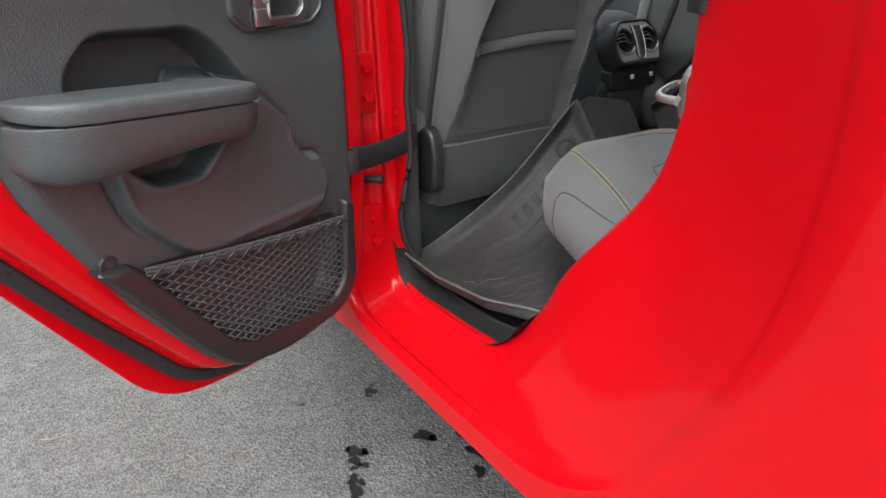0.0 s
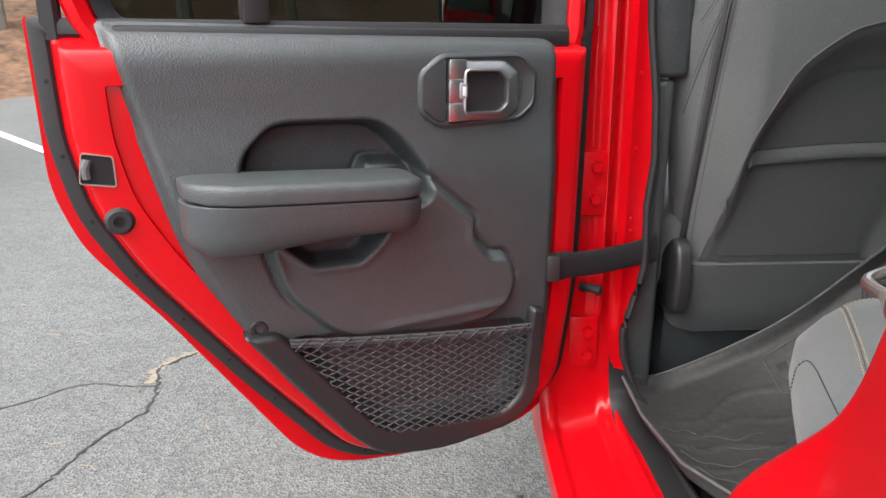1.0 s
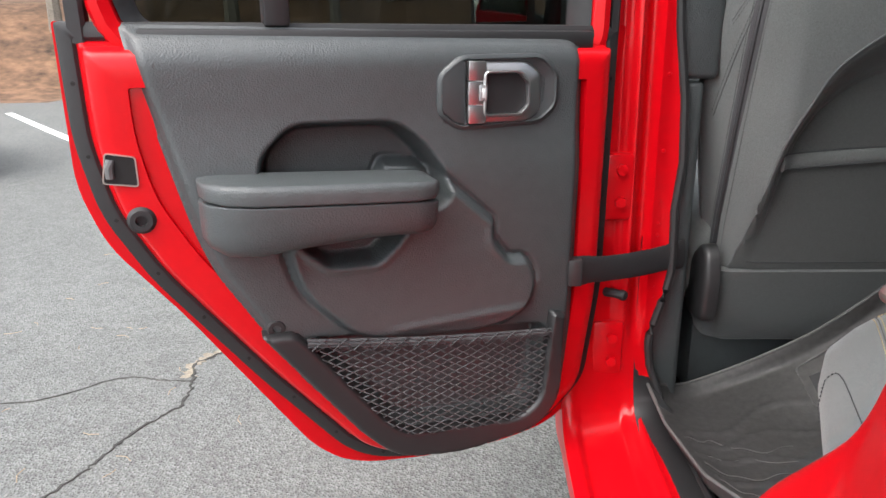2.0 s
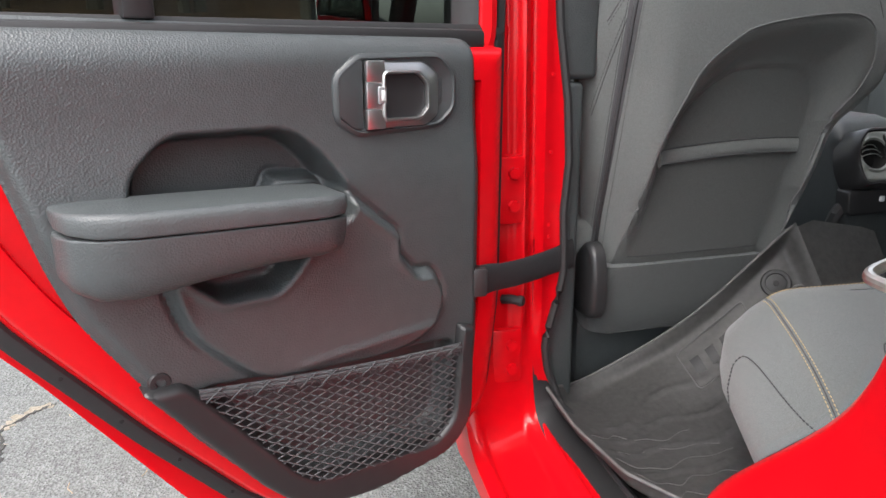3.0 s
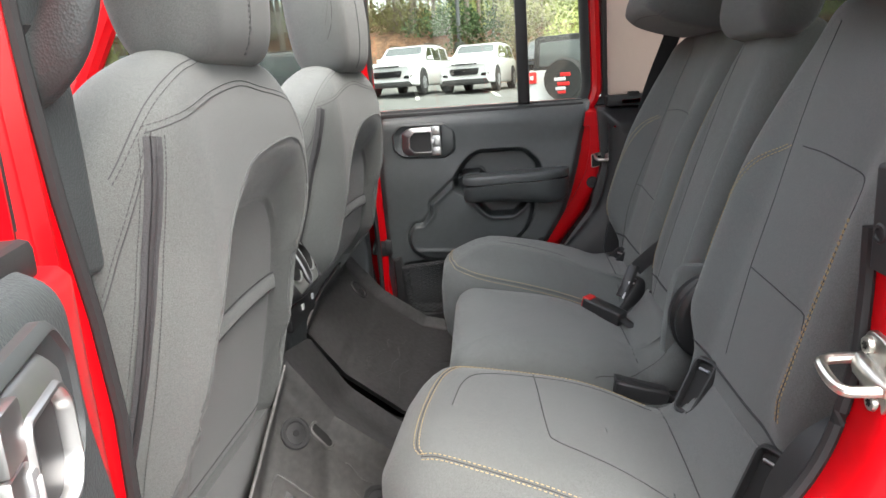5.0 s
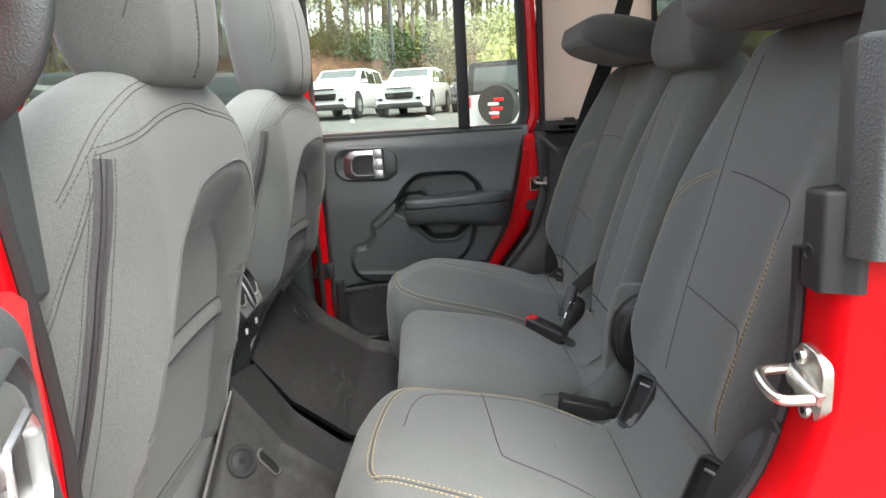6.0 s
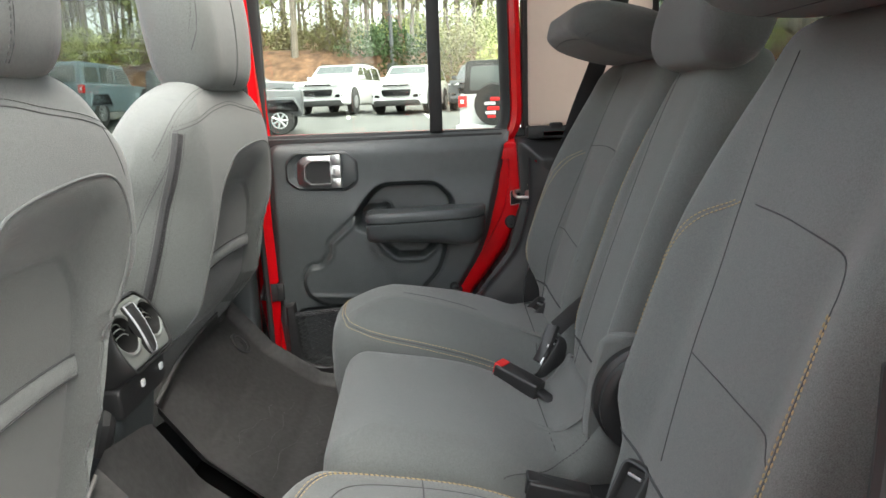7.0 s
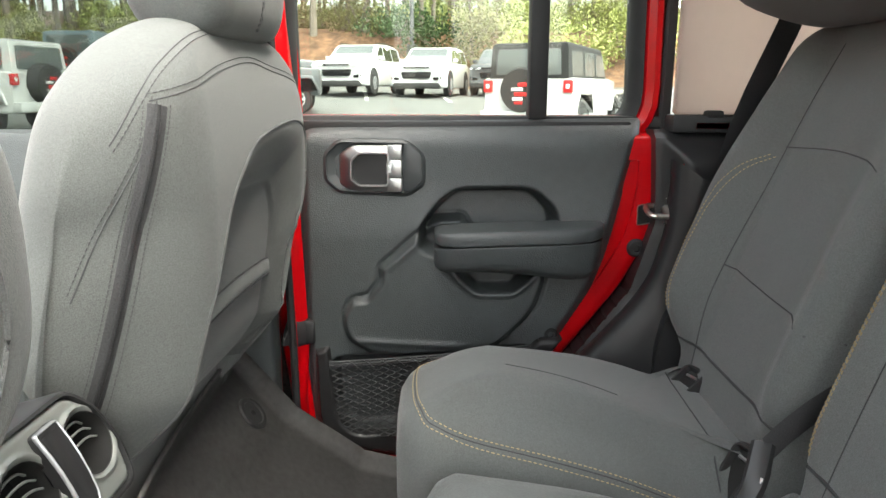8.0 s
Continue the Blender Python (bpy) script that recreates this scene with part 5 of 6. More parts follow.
def rear_right():
    d = thing("rear_seat", "grey fabric far rear seat with tan stitching", "car seat", group="rear seats")
    plan = [(.279, -.26), (.279, .205), (.315, .238), (.45, .245), (.51, .21), (.655, -.13), (.655, -.26)]
    c = cushion(d, plan, [(z + .020 * smoothstep(.70, .80, z) + .038 * smoothstep(.012, .12, i), i) for z, i in ROWS], .25, dip=.5, rise=.5)
    top = spline([(.292, -.11, 0), (.292, .05, 0), (.296, .178, 0), (.325, .210, 0), (.40, .220, 0), (.455, .215, 0), (.488, .188, 0), (.55, .03, 0), (.62, -.12, 0)], 8)
    seam("piping_seam", c, c, top, (0, 0, -1), THREAD_DARK, .0013)
    stitches("front_stitching", c, c, top, (0, 0, -1), THREAD, rows=(-.0045, .0045), side=(.75, -.5, 0))
    seam("cross_seam", c, c, spline([(.40, .10, 0), (.405, .03, 0), (.40, -.05, 0)], 6), (0, 0, -1), THREAD_DARK, .0013)
    seam("rear_seam", c, c, spline([(.285, -.16, 0), (.45, -.165, 0), (.62, -.17, 0)], 6), (0, 0, -1), THREAD_DARK, .0018)
    b = backrest(d, .272, .664, .028, out=1)
    seam("foot_seam", b, b, [(x, 0, .852) for x in np.linspace(.285, .635, 18)], (0, -1, 0), THREAD_DARK, .0035)
    seam("panel_seam", b, b, spline([(.572, 0, .80), (.575, 0, .95), (.565, 0, 1.12), (.555, 0, 1.31)], 8), (0, -1, 0), THREAD_DARK, .0015)
    seam("panel_seam", b, b, spline([(.280, 0, .968), (.42, 0, .975), (.573, 0, .985)], 6), (0, -1, 0), THREAD_DARK, .0015)
    seam("panel_seam", b, b, spline([(.280, 0, 1.15), (.42, 0, 1.17), (.565, 0, 1.165)], 6), (0, -1, 0), THREAD_DARK, .0015)
    stitches("arch_stitching", b, b, spline([(.625, 0, .90), (.628, 0, .98), (.618, 0, 1.07), (.600, 0, 1.13), (.570, 0, 1.155)], 8), (0, -1, 0), THREAD, rows=(-.004, .004), side=(1, 0, .3))
    h = rear_headrest(d, (.478, -.325, 1.388), (.168, .043, .100), 104)
    seam("headrest_seam", h, h, [(.478 + .155 * math.cos(a), -.26 + .02 * math.sin(a), 0) for a in np.linspace(3.1, 0, 14)], (0, 0, 1), THREAD_DARK, .0013)
    anchor(d, c, .530, -.182, 24, -34, .013)
    anchor(d, c, .315, -.180, 18)
    bm = bmesh.new()
    prism(bm, rounded([(-.185, .70), (-.175, .80), (-.195, .89), (-.25, .93), (-.32, .84), (-.32, .70)], .04, 5), lambda a, bb, w: Vector((w, a, bb)), .652, .685, .01)
    part("pivot_cover", bm, BLACK_SMOOTH, d, smooth=60)
    return d


rear_left()
rear_middle()
rear_right()


# ---- belts and buckles ----
def buckle(x, y, z, turn, label, button=REDPLASTIC, name="red release button"):
    d = thing("belt_buckle", label, "seat belt buckle", Matrix.Translation((x, y, z)) @ Matrix.Rotation(radians(turn), 4, "Z") @ Matrix.Rotation(radians(14), 4, "X"))
    bm = bmesh.new()
    prism(bm, rounded([(-.017, -.045), (.017, -.045), (.018, .045), (-.018, .045)], .006, 3), lambda a, b, w: Vector((a, b, w)), -.012, .014, .005)
    part("housing", bm, BLACK_SMOOTH, d)
    bm = bmesh.new()
    prism(bm, rounded([(-.013, .030), (.013, .030), (.014, .0475), (-.014, .0475)], .003, 3), lambda a, b, w: Vector((a, b, w)), -.006, .0155, .002)
    part("release_button", bm, button, d, name)
    bm = bmesh.new()
    tube(bm, [(0, -.04, 0), (0, -.09, -.01), (.002, -.13, -.03)], .013, 8, flat=.35)
    part("stalk", bm, WEBBING, d)
    return d


buckle(.186, -.108, .786, -40, "black seat belt buckle with red release button")


buckle(-.088, -.128, .735, -4, "black seat belt buckle lying between two seats", BLACK_SMOOTH, "dark button end")


def belt_tongue():
    d = thing("belt_tongue", "steel seat belt tongue on black webbing", "seat belt", (.232, -.192, .826))
    bm = bmesh.new()
    tube(bm, spline([(.03, .01, .03), (.0, .03, .0), (-.012, .045, -.022)], 6), .013, 8, flat=.5)
    part("grip", bm, BLACK_SMOOTH, d)
    for dx in (-.009, .003):
        bm = bmesh.new()
        tube(bm, spline([(.006 + dx, .024, .006), (-.008 + dx, .036, -.014), (-.013 + dx, .042, -.024)], 6), .0024, 8)
        part("tongue_plate", bm, CHROME, d)
    bm = bmesh.new()
    tube(bm, spline([(.026, .006, .026), (.034, -.018, .044), (.038, -.046, .066), (.040, -.080, .090)], 6), .017, 8, flat=.08, up=(1, .15, .1))
    part("webbing", bm, ZIPTAPE, d)
    return d


belt_tongue()


def side_belt(x, y0, label):
    d = thing("seat_belt", label, "seat belt", (x, y0, 1.4))
    bm = bmesh.new()
    tube(bm, spline([(.012, .034, -.68), (.012, -.010, -.47), (.010, -.052, -.23), (.010, -.125, -.03), (.010, -.185, .16), (.010, -.215, .36)], 6), .023, 8, flat=.07, up=(1, .25, .2))
    part("webbing", bm, WEBBING, d)
    return d


side_belt(.680, -.245, "black seat belt webbing hanging beside the far seat")


# ---- floor mats ----
def tray(name, label, f, nu, nv, rim=.028, holes=(), text=None):
    """A rubber floor tray over the surface f(u, v), with a raised rim and moulded ridges."""
    d = thing(name, label, "floor mat", f(.5, .5), "floor mats")
    o = f(.5, .5)
    bm = bmesh.new()
    def nrm(u, v):
        a = f(min(1, u + .01), v) - f(max(0, u - .01), v)
        b = f(u, min(1, v + .01)) - f(u, max(0, v - .01))
        n = a.cross(b).normalized()
        return n if n.z > 0 or abs(n.z) < .2 and n.y < 0 else -n
    def ridge(u, v):
        k = 0
        for i in range(4):
            w = v - (.25 + .11 * i) - .035 * math.sin(u * 9 + i * 1.3) - .02 * math.sin(u * 23 + i)
            k = max(k, math.exp(-(w / .006) ** 2) * smoothstep(.08, .18, u) * smoothstep(.75, .6, u) * smoothstep(.75, .66, v))
        return k
    V = [[None] * (nv + 1) for _ in range(nu + 1)]
    for i in range(nu + 1):
        for j in range(nv + 1):
            u, v = i / nu, j / nv
            p = f(u, v)
            e = min(u, 1 - u) * 0.45, min(v, 1 - v) * .40
            r = smoothstep(.022, .0, min(e))
            V[i][j] = bm.verts.new(p + nrm(u, v) * (rim * r + .0036 * ridge(u, v)) - o)
    for i in range(nu):
        for j in range(nv):
            bm.faces.new((V[i][j], V[i + 1][j], V[i + 1][j + 1], V[i][j + 1]))
    bmesh.ops.solidify(bm, geom=bm.faces[:], thickness=-.004)
    m = part("tray", bm, MATRUB, d, smooth=70)
    for (u, v, r, inner) in holes:
        n, c = nrm(u, v), f(u, v) - o
        bm = bmesh.new()
        disc(bm, c + n * .001, n, r, r * .92, .004, 28, r * .72)
        w = part("fastener_ring", bm, RUBBER, d)
        bm = bmesh.new()
        disc(bm, c + n * .0015, n, r * .70, r * .66, .0015, 24)
        part("fastener_dish", bm, RUBBER, w)
        bm = bmesh.new()
        disc(bm, c + n * .003, n, inner, inner * .9, .0012, 14)
        # the hole is a near-black disc, its shade painted on
        part("fastener_hole", bm, HOLE_SHADE, w)
    return d, nrm, o


def patch(cols):
    """A surface through columns of points (each a list of points from front to rear)."""
    cols = [[Vector(p) for p in c] for c in cols]
    def f(u, v):
        x = u * (len(cols) - 1)
        i = min(int(x), len(cols) - 2)
        pts = []
        for c in cols:
            y = v * (len(c) - 1)
            j = min(int(y), len(c) - 2)
            pts.append(c[j].lerp(c[j + 1], y - j))
        t = x - i
        p1, p2 = pts[i], pts[i + 1]
        p0 = pts[i - 1] if i else p1 * 2 - p2
        p3 = pts[i + 2] if i + 2 < len(pts) else p2 * 2 - p1
        return 0.5 * ((2 * p1) + (p2 - p0) * t + (2 * p0 - 5 * p1 + 4 * p2 - p3) * t * t + (3 * p1 - p0 - 3 * p2 + p3) * t ** 3)
    return f


left_mat = patch([
    [(-.660, .448, .566), (-.655, .33, .556), (-.632, .20, .553), (-.575, .10, .553)],
    [(-.545, .505, .540), (-.53, .34, .535), (-.53, .20, .535), (-.53, .06, .535)],
    [(-.345, .490, .660), (-.335, .37, .585), (-.33, .24, .555), (-.33, .06, .540)],
    [(-.172, .464, .842), (-.156, .40, .730), (-.145, .30, .642), (-.14, .06, .585)]])
mat1, mat_n, mat_o = tray("floor_mat", "loose black rubber floor mat tilted up at the tunnel", left_mat, 90, 70, .022, holes=((.900, .150, .026, .0055), (.86, .56, .026, .0055)))
# oval slot beside the fastener; a near-black plate paints its shaded depth
def slot():
    n, c = mat_n(.95, .30), left_mat(.95, .30) - mat_o
    e = (left_mat(.95, .34) - left_mat(.95, .26)).normalized()
    f = n.cross(e).normalized()
    ring = [Vector(q) for q in rounded([(-.024, -.011), (.024, -.011), (.024, .011), (-.024, .011)], .0108, 5)]
    bm = bmesh.new()
    rings(bm, [[c + e * q.x + f * q.y + n * w for q in inset(ring, i)] for i, w in ((-.004, -.002), (-.003, .004), (0, .005), (.002, .0015))], True, False)
    part("slot_rim", bm, MATRUB, mat1)
    bm = bmesh.new()
    rings(bm, [[c + e * q.x + f * q.y + n * w for q in inset(ring, .001)] for w in (.0, .0024)])
    part("drain_slot", bm, HOLE_SHADE, mat1)


slot()
# moulded badge plate with plain raised bars in place of lettering
def badge():
    def at(u, v, h):
        return left_mat(u, v) - mat_o + mat_n(u, v) * h
    o = [Vector(q) for q in rounded([(.585, .085), (.80, .085), (.80, .275), (.585, .275)], .02, 4)]
    ring = [at(q[0], q[1], .0006) for q in o] + [at(o[0][0], o[0][1], .0006)]
    bm = bmesh.new()
    tube(bm, ring, .0018, 6)
    p = part("badge_outline", bm, MATRUB, mat1)
    for u, w in ((.618, .022), (.667, .022), (.716, .022), (.765, .022)):
        bm = bmesh.new()
        lo = [(a, v) for a in np.linspace(u - w * .6, u + w * .6, 4) for v in (.255, .335)]
        top, bot = [at(a, .150, .0011) for a in np.linspace(u - w * .6, u + w * .6, 5)], [at(a, .212, .0011) for a in np.linspace(u - w * .6, u + w * .6, 5)]
        t0, b0 = [at(a, .138, -.001) for a in np.linspace(u - w * .65, u + w * .65, 5)], [at(a, .224, -.001) for a in np.linspace(u - w * .65, u + w * .65, 5)]
        rings(bm, [t0, top, bot, b0], closed=False, cap=False)
        # the darker rubber colour paints in the shading of embossed letters
        part("badge_bar", bm, RUBBER, p)


badge()


def moulded_lines(parent, f, nrm, o, seed, spans):
    """Thin wavy ridges moulded into a mat."""
    rnd = random.Random(seed)
    for u0, u1, v0, v1 in spans:
        k, q = rnd.uniform(6, 10), rnd.uniform(0, 6)
        pts = []
        for t in np.linspace(0, 1, 26):
            w = .018 * math.sin(t * k + q) + .010 * math.sin(t * k * 2.7 + q * 2)
            u, v = u0 + (u1 - u0) * t + w * (abs(v1 - v0) > abs(u1 - u0)), v0 + (v1 - v0) * t + w * (abs(v1 - v0) <= abs(u1 - u0))
            u, v = min(.97, max(.03, u)), min(.97, max(.03, v))
            pts.append(f(u, v) - o + nrm(u, v) * .0006)
        bm = bmesh.new()
        tube(bm, pts, .0008, 6)
        part("moulded_line", bm, MATRUB, parent)


moulded_lines(mat1, left_mat, mat_n, mat_o, 4, [(.90, .86, .42, .80), (.84, .80, .44, .86), (.78, .74, .42, .88), (.72, .67, .46, .90), (.66, .60, .50, .90), (.12, .48, .30, .42), (.12, .52, .40, .52), (.14, .54, .50, .60), (.16, .56, .60, .70), (.20, .56, .70, .78)])
bm = bmesh.new()
tube(bm, [left_mat(.004, v) - mat_o + mat_n(.02, v) * .021 for v in np.linspace(0, .98, 30)], .0032, 8)
part("mat_lip", bm, MATRUB, mat1, "paler worn rim")
bm = bmesh.new()
tube(bm, [left_mat(u, .004) - mat_o + mat_n(u, .02) * .021 for u in np.linspace(.01, .99, 40)], .0030, 8)
part("mat_lip", bm, MATRUB, mat1)
# flange of the near mat that folds over the tunnel
bm = bmesh.new()
fl = [left_mat(1, v) - mat_o for v in np.linspace(0.02, .98, 24)]
rings(bm, [fl, [p + Vector((.040, .004, .010)) for p in fl], [p + Vector((.100, .004, -.002 - .016 * (smoothstep(4, 7, k) - smoothstep(13, 16, k)))) for k, p in enumerate(fl)], [p + Vector((.150, .004, -.012 - .020 * (smoothstep(4, 7, k) - smoothstep(13, 16, k)))) for k, p in enumerate(fl)], [p + Vector((.180, .004, -.022)) for p in fl], [p + Vector((.192, .004, -.07)) for p in fl]], closed=False, cap=False)
bmesh.ops.solidify(bm, geom=bm.faces[:], thickness=.004)
part("tunnel_flange", bm, MATRUB, mat1, smooth=50)

right_mat = patch([
    [(.150, .535, .765), (.125, .45, .672), (.080, .32, .602), (.060, .10, .570)],
    [(.300, .544, .795), (.300, .45, .682), (.300, .33, .60), (.300, .10, .555)],
    [(.460, .546, .806), (.460, .45, .690), (.460, .33, .605), (.460, .10, .556)],
    [(.628, .546, .815), (.628, .45, .700), (.628, .33, .615), (.628, .10, .560)]])
mat2, mat2_n, mat2_o = tray("floor_mat", "black rubber floor mat sloping up under the seat", right_mat, 80, 60, .024, holes=((.85, .20, .029, .005),))

moulded_lines(mat2, right_mat, mat2_n, mat2_o, 9, [(.15, .60, .42, .50), (.18, .70, .52, .60), (.15, .66, .62, .70), (.25, .72, .72, .80), (.20, .70, .82, .88)])
bm = bmesh.new()
tube(bm, [right_mat(u, .004) - mat2_o + mat2_n(u, .02) * .023 for u in np.linspace(.01, .99, 30)], .0035, 8)
part("mat_lip", bm, MATRUB, mat2)


# ---- centre console end ----
def console():
    d = thing("centre_console", "black centre console end with two round vents", "console", (.035, .55, .5))
    m = Matrix.Translation((-.035, -.55, -.5))
    def fix(bm):
        bmesh.ops.transform(bm, matrix=m, verts=bm.verts)
        return bm
    bm = bmesh.new()
    rings(bm, [fine_loop(-.045 + i, .115 - i, .48 + y, 1.05, z, .025, 8, 8, 4) for z, i, y in [(.50, .01, .04), (.70, .008, .03), (.82, .004, .012), (.88, 0, .012), (.93, 0, .034), (.97, 0, .050), (1.005, .006, .066), (1.015, .02, .09)]])
    part("console_body", fix(bm), BLACK, d, smooth=60)
    tilt = Matrix.Translation((.035, .482, .945)) @ Matrix.Rotation(radians(-24), 4, "X")
    T = lambda a, b, w: tilt @ Vector((a, -w, b))
    o = [Vector(v) for v in rounded([(-.068, -.044), (.068, -.044), (.078, -.006), (.068, .034), (.046, .058), (-.046, .058), (-.068, .034), (-.078, -.006)], [.012, .012, .02, .014, .012, .012, .014, .02], 4)]
    bm = bmesh.new()
    rings(bm, [[T(q[0], q[1], w) for q in inset(o, i)] for i, w in ((-.010, -.045), (-.005, -.012), (-.003, .006), (-.001, .0095), (.002, .010), (.003, .004))], True, False)
    bez = part("vent_bezel", fix(bm), BLACK_SMOOTH, d, smooth=50)
    mouths = [[Vector((x + math.cos(k / 32 * math.tau) * .029, .010 + math.sin(k / 32 * math.tau) * .0275)) for k in range(32)] for x in (-.0405, .0405)]
    face = inset(o, .004)
    def plate(u, v):
        near = np.minimum(np_sd(u, v, mouths[0]), np_sd(u, v, mouths[1]))
        return .0085 + .003 * np.exp(-((near - .0035) / .002) ** 2) - .002 * np_step(.003, 0, -np_sd(u, v, face)) - .060 * np_step(-.0012, -.0042, near)
    bm = bmesh.new()
    relief_plate(bm, face, plate, T, .0018, .01)
    part("vent_plate", fix(bm), SATIN, bez, "grey satin plastic plate", smooth=60)
    for ring, x in zip(mouths, (-.0405, .0405)):
        bm = bmesh.new()
        rings(bm, [[T(q[0], q[1], w) for q in inset(ring, i)] for i, w in ((.0004, .0095), (.0012, .0088), (.002, .004), (.004, -.020))], True, False)
        bm.verts.ensure_lookup_table()
        bm.faces.new(bm.verts[-32:])
        # the cup is coloured near black for the shade in its depth
        v = part("vent", fix(bm), HOLE_SHADE, bez, "air outlet with its inner shade coloured near black")
        for k in (.020, .0115, .0025):
            bm = bmesh.new()
            hw = math.sqrt(1 - (k / .0275) ** 2) * .0265
            tube(bm, spline([T(x - hw, .010 + k - .007, -.002), T(x - hw * .5, .010 + k - .0015, .001), T(x, .010 + k, .002), T(x + hw * .5, .010 + k - .0015, .001), T(x + hw, .010 + k - .007, -.002)], 5), .0011, 6)
            part("vent_slat", fix(bm), SATIN, v)
    # raised saddle between the outlets
    saddle = [Vector(v) for v in rounded([(-.015, .046), (.015, .046), (.013, -.024), (.007, -.036), (-.007, -.036), (-.013, -.024)], .004, 3)]
    arch = lambda a, b, w: T(a, b, w + .010 * (.5 - .5 * ((b - .008) / .045) ** 2))
    bm = bmesh.new()
    even_o = [saddle[i - 1].lerp(saddle[i], k / 4) for i in range(len(saddle)) for k in range(4)]
    rings(bm, [[arch(q[0], q[1], w) for q in inset(even_o, i)] for i, w in ((-.001, .002), (0, .012), (.003, .013), (.006, .0115))], True, True)
    br = part("vent_bridge", fix(bm), BLACK_SMOOTH, bez, smooth=50)
    bm = bmesh.new()
    rings(bm, [[arch(q[0], q[1], w) for q in inset(even_o, i)] for i, w in ((-.0003, .0105), (.0002, .0130), (.0012, .0137), (.0022, .0125))], True, False)
    part("bridge_trim", fix(bm), SILVER, br, "thin silver edging", smooth=50)
    bm = bmesh.new()
    prism(bm, rounded([(-.078, .842), (.078, .842), (.082, .890), (-.082, .890)], .01, 3), lambda a, b, w: Vector((.035 + a, .49 - w, b)), -.02, .012, .004)
    sw = part("socket_panel", fix(bm), BLACK_SMOOTH, d)
    for x in (.000, .068):
        bm = bmesh.new()
        prism(bm, rounded([(x - .005, .866), (x + .005, .866), (x + .005, .877), (x - .005, .877)], .002, 2), lambda a, b, w: Vector((.027 + a, .49 - w, b)), .008, .0155, .001)
        part("socket_mark", fix(bm), LAMPGLASS, sw)
    bm = bmesh.new()
    tube(bm, [(-.03, .505, .86), (-.05, .50, .84), (-.06, .505, .80)], .012, 8)
    part("cable_cover", fix(bm), BLACK_SMOOTH, d)
    return d


console()


# ---- grab handle and mirror ----
def grab_handle():
    d = thing("grab_handle", "black moulded grab handle on the centre post", "grab handle", (-.62, .44, 1.40))
    bm = bmesh.new()
    pts = spline([(.0, .075, -.108), (-.004, .050, -.112), (-.008, .018, -.100), (-.012, -.010, -.074), (-.014, -.026, -.03), (-.012, -.028, .05), (-.008, -.01, .12), (0, .04, .15)], 6)
    tube(bm, pts, [.031 - .008 * smoothstep(4, 22, i) for i in range(len(pts))], 12, flat=.62, up=(1, 0, 0))
    part("grip", bm, BLACK, d, smooth=60)
    bm = bmesh.new()
    prism(bm, rounded([(.005, -.115), (.06, -.115), (.06, -.07), (.005, -.07)], .01, 3), lambda a, b, w: Vector((w, a, b)), -.02, .015, .006)
    part("mount", bm, BLACK_SMOOTH, d)
    return d


grab_handle()


def wing_mirror(s):
    d = thing("wing_mirror", "black car wing mirror with clear glass", "mirror", (CX + s * .90, 1.36, 1.20))
    bm = bmesh.new()
    o = rounded([(-.085, -.012), (.085, -.012), (.090, .13), (.06, .165), (-.07, .165), (-.09, .13)], .02, 4)
    prism(bm, o, lambda a, b, w: Vector((a, w, b)), -.03, .09, .03)
    part("housing", bm, BLACK, d, smooth=60)
    bm = bmesh.new()
    tilt = Matrix.Rotation(radians(s * 8), 4, "Z") @ Matrix.Rotation(radians(-4), 4, "X")
    prism(bm, inset([Vector(q) for q in o], .014), lambda a, b, w: tilt @ Vector((a, w, b)), -.022, -.046, .002)
    part("mirror_glass", bm, MIRROR, d)
    bm = bmesh.new()
    tube(bm, [(-s * .16, .05, -.03), (-s * .06, .04, .02)], .028, 8)
    part("arm", bm, BLACK, d)
    return d


wing_mirror(-1)
wing_mirror(1)

# ---- parked vehicles ----
def wheel(parent, x, y, r, w, side):
    bm = bmesh.new()
    prof = [(r * .62, -w / 2), (r * .92, -w / 2), (r, -w * .36), (r, w * .36), (r * .92, w / 2), (r * .62, w / 2)]
    rings(bm, [[Vector((x + math.cos(k / 28 * math.tau) * q, y + h * side, r + math.sin(k / 28 * math.tau) * q)) for k in range(28)] for q, h in prof], True, True)
    t = part("wheel", bm, TYRE, parent)
    bm = bmesh.new()
    disc(bm, (x, y + side * w * .40, r), (0, side, 0), r * .60, r * .55, .03, 24, r * .50)
    for k in range(7):
        a = k / 7 * math.tau
        tube(bm, [(x, y + side * w * .47, r), (x + math.cos(a) * r * .56, y + side * w * .47, r + math.sin(a) * r * .56)], r * .085, 6)
    part("rim", bm, SILVER, t)
    return t


def side_windows(parent, panes, y, mat):
    """Side panes: lists of (x, z) corners on both sides of the cabin; y(z) is the half width there."""
    for s in (-1, 1):
        for p in panes:
            o = [Vector(q) for q in rounded(p, .04, 3)]
            bm = bmesh.new()
            rings(bm, [[Vector((q[0], s * (y(q[1]) + k), q[1])) for q in o] for k in (-.01, .006)])
            part("side_window", bm, mat, parent)


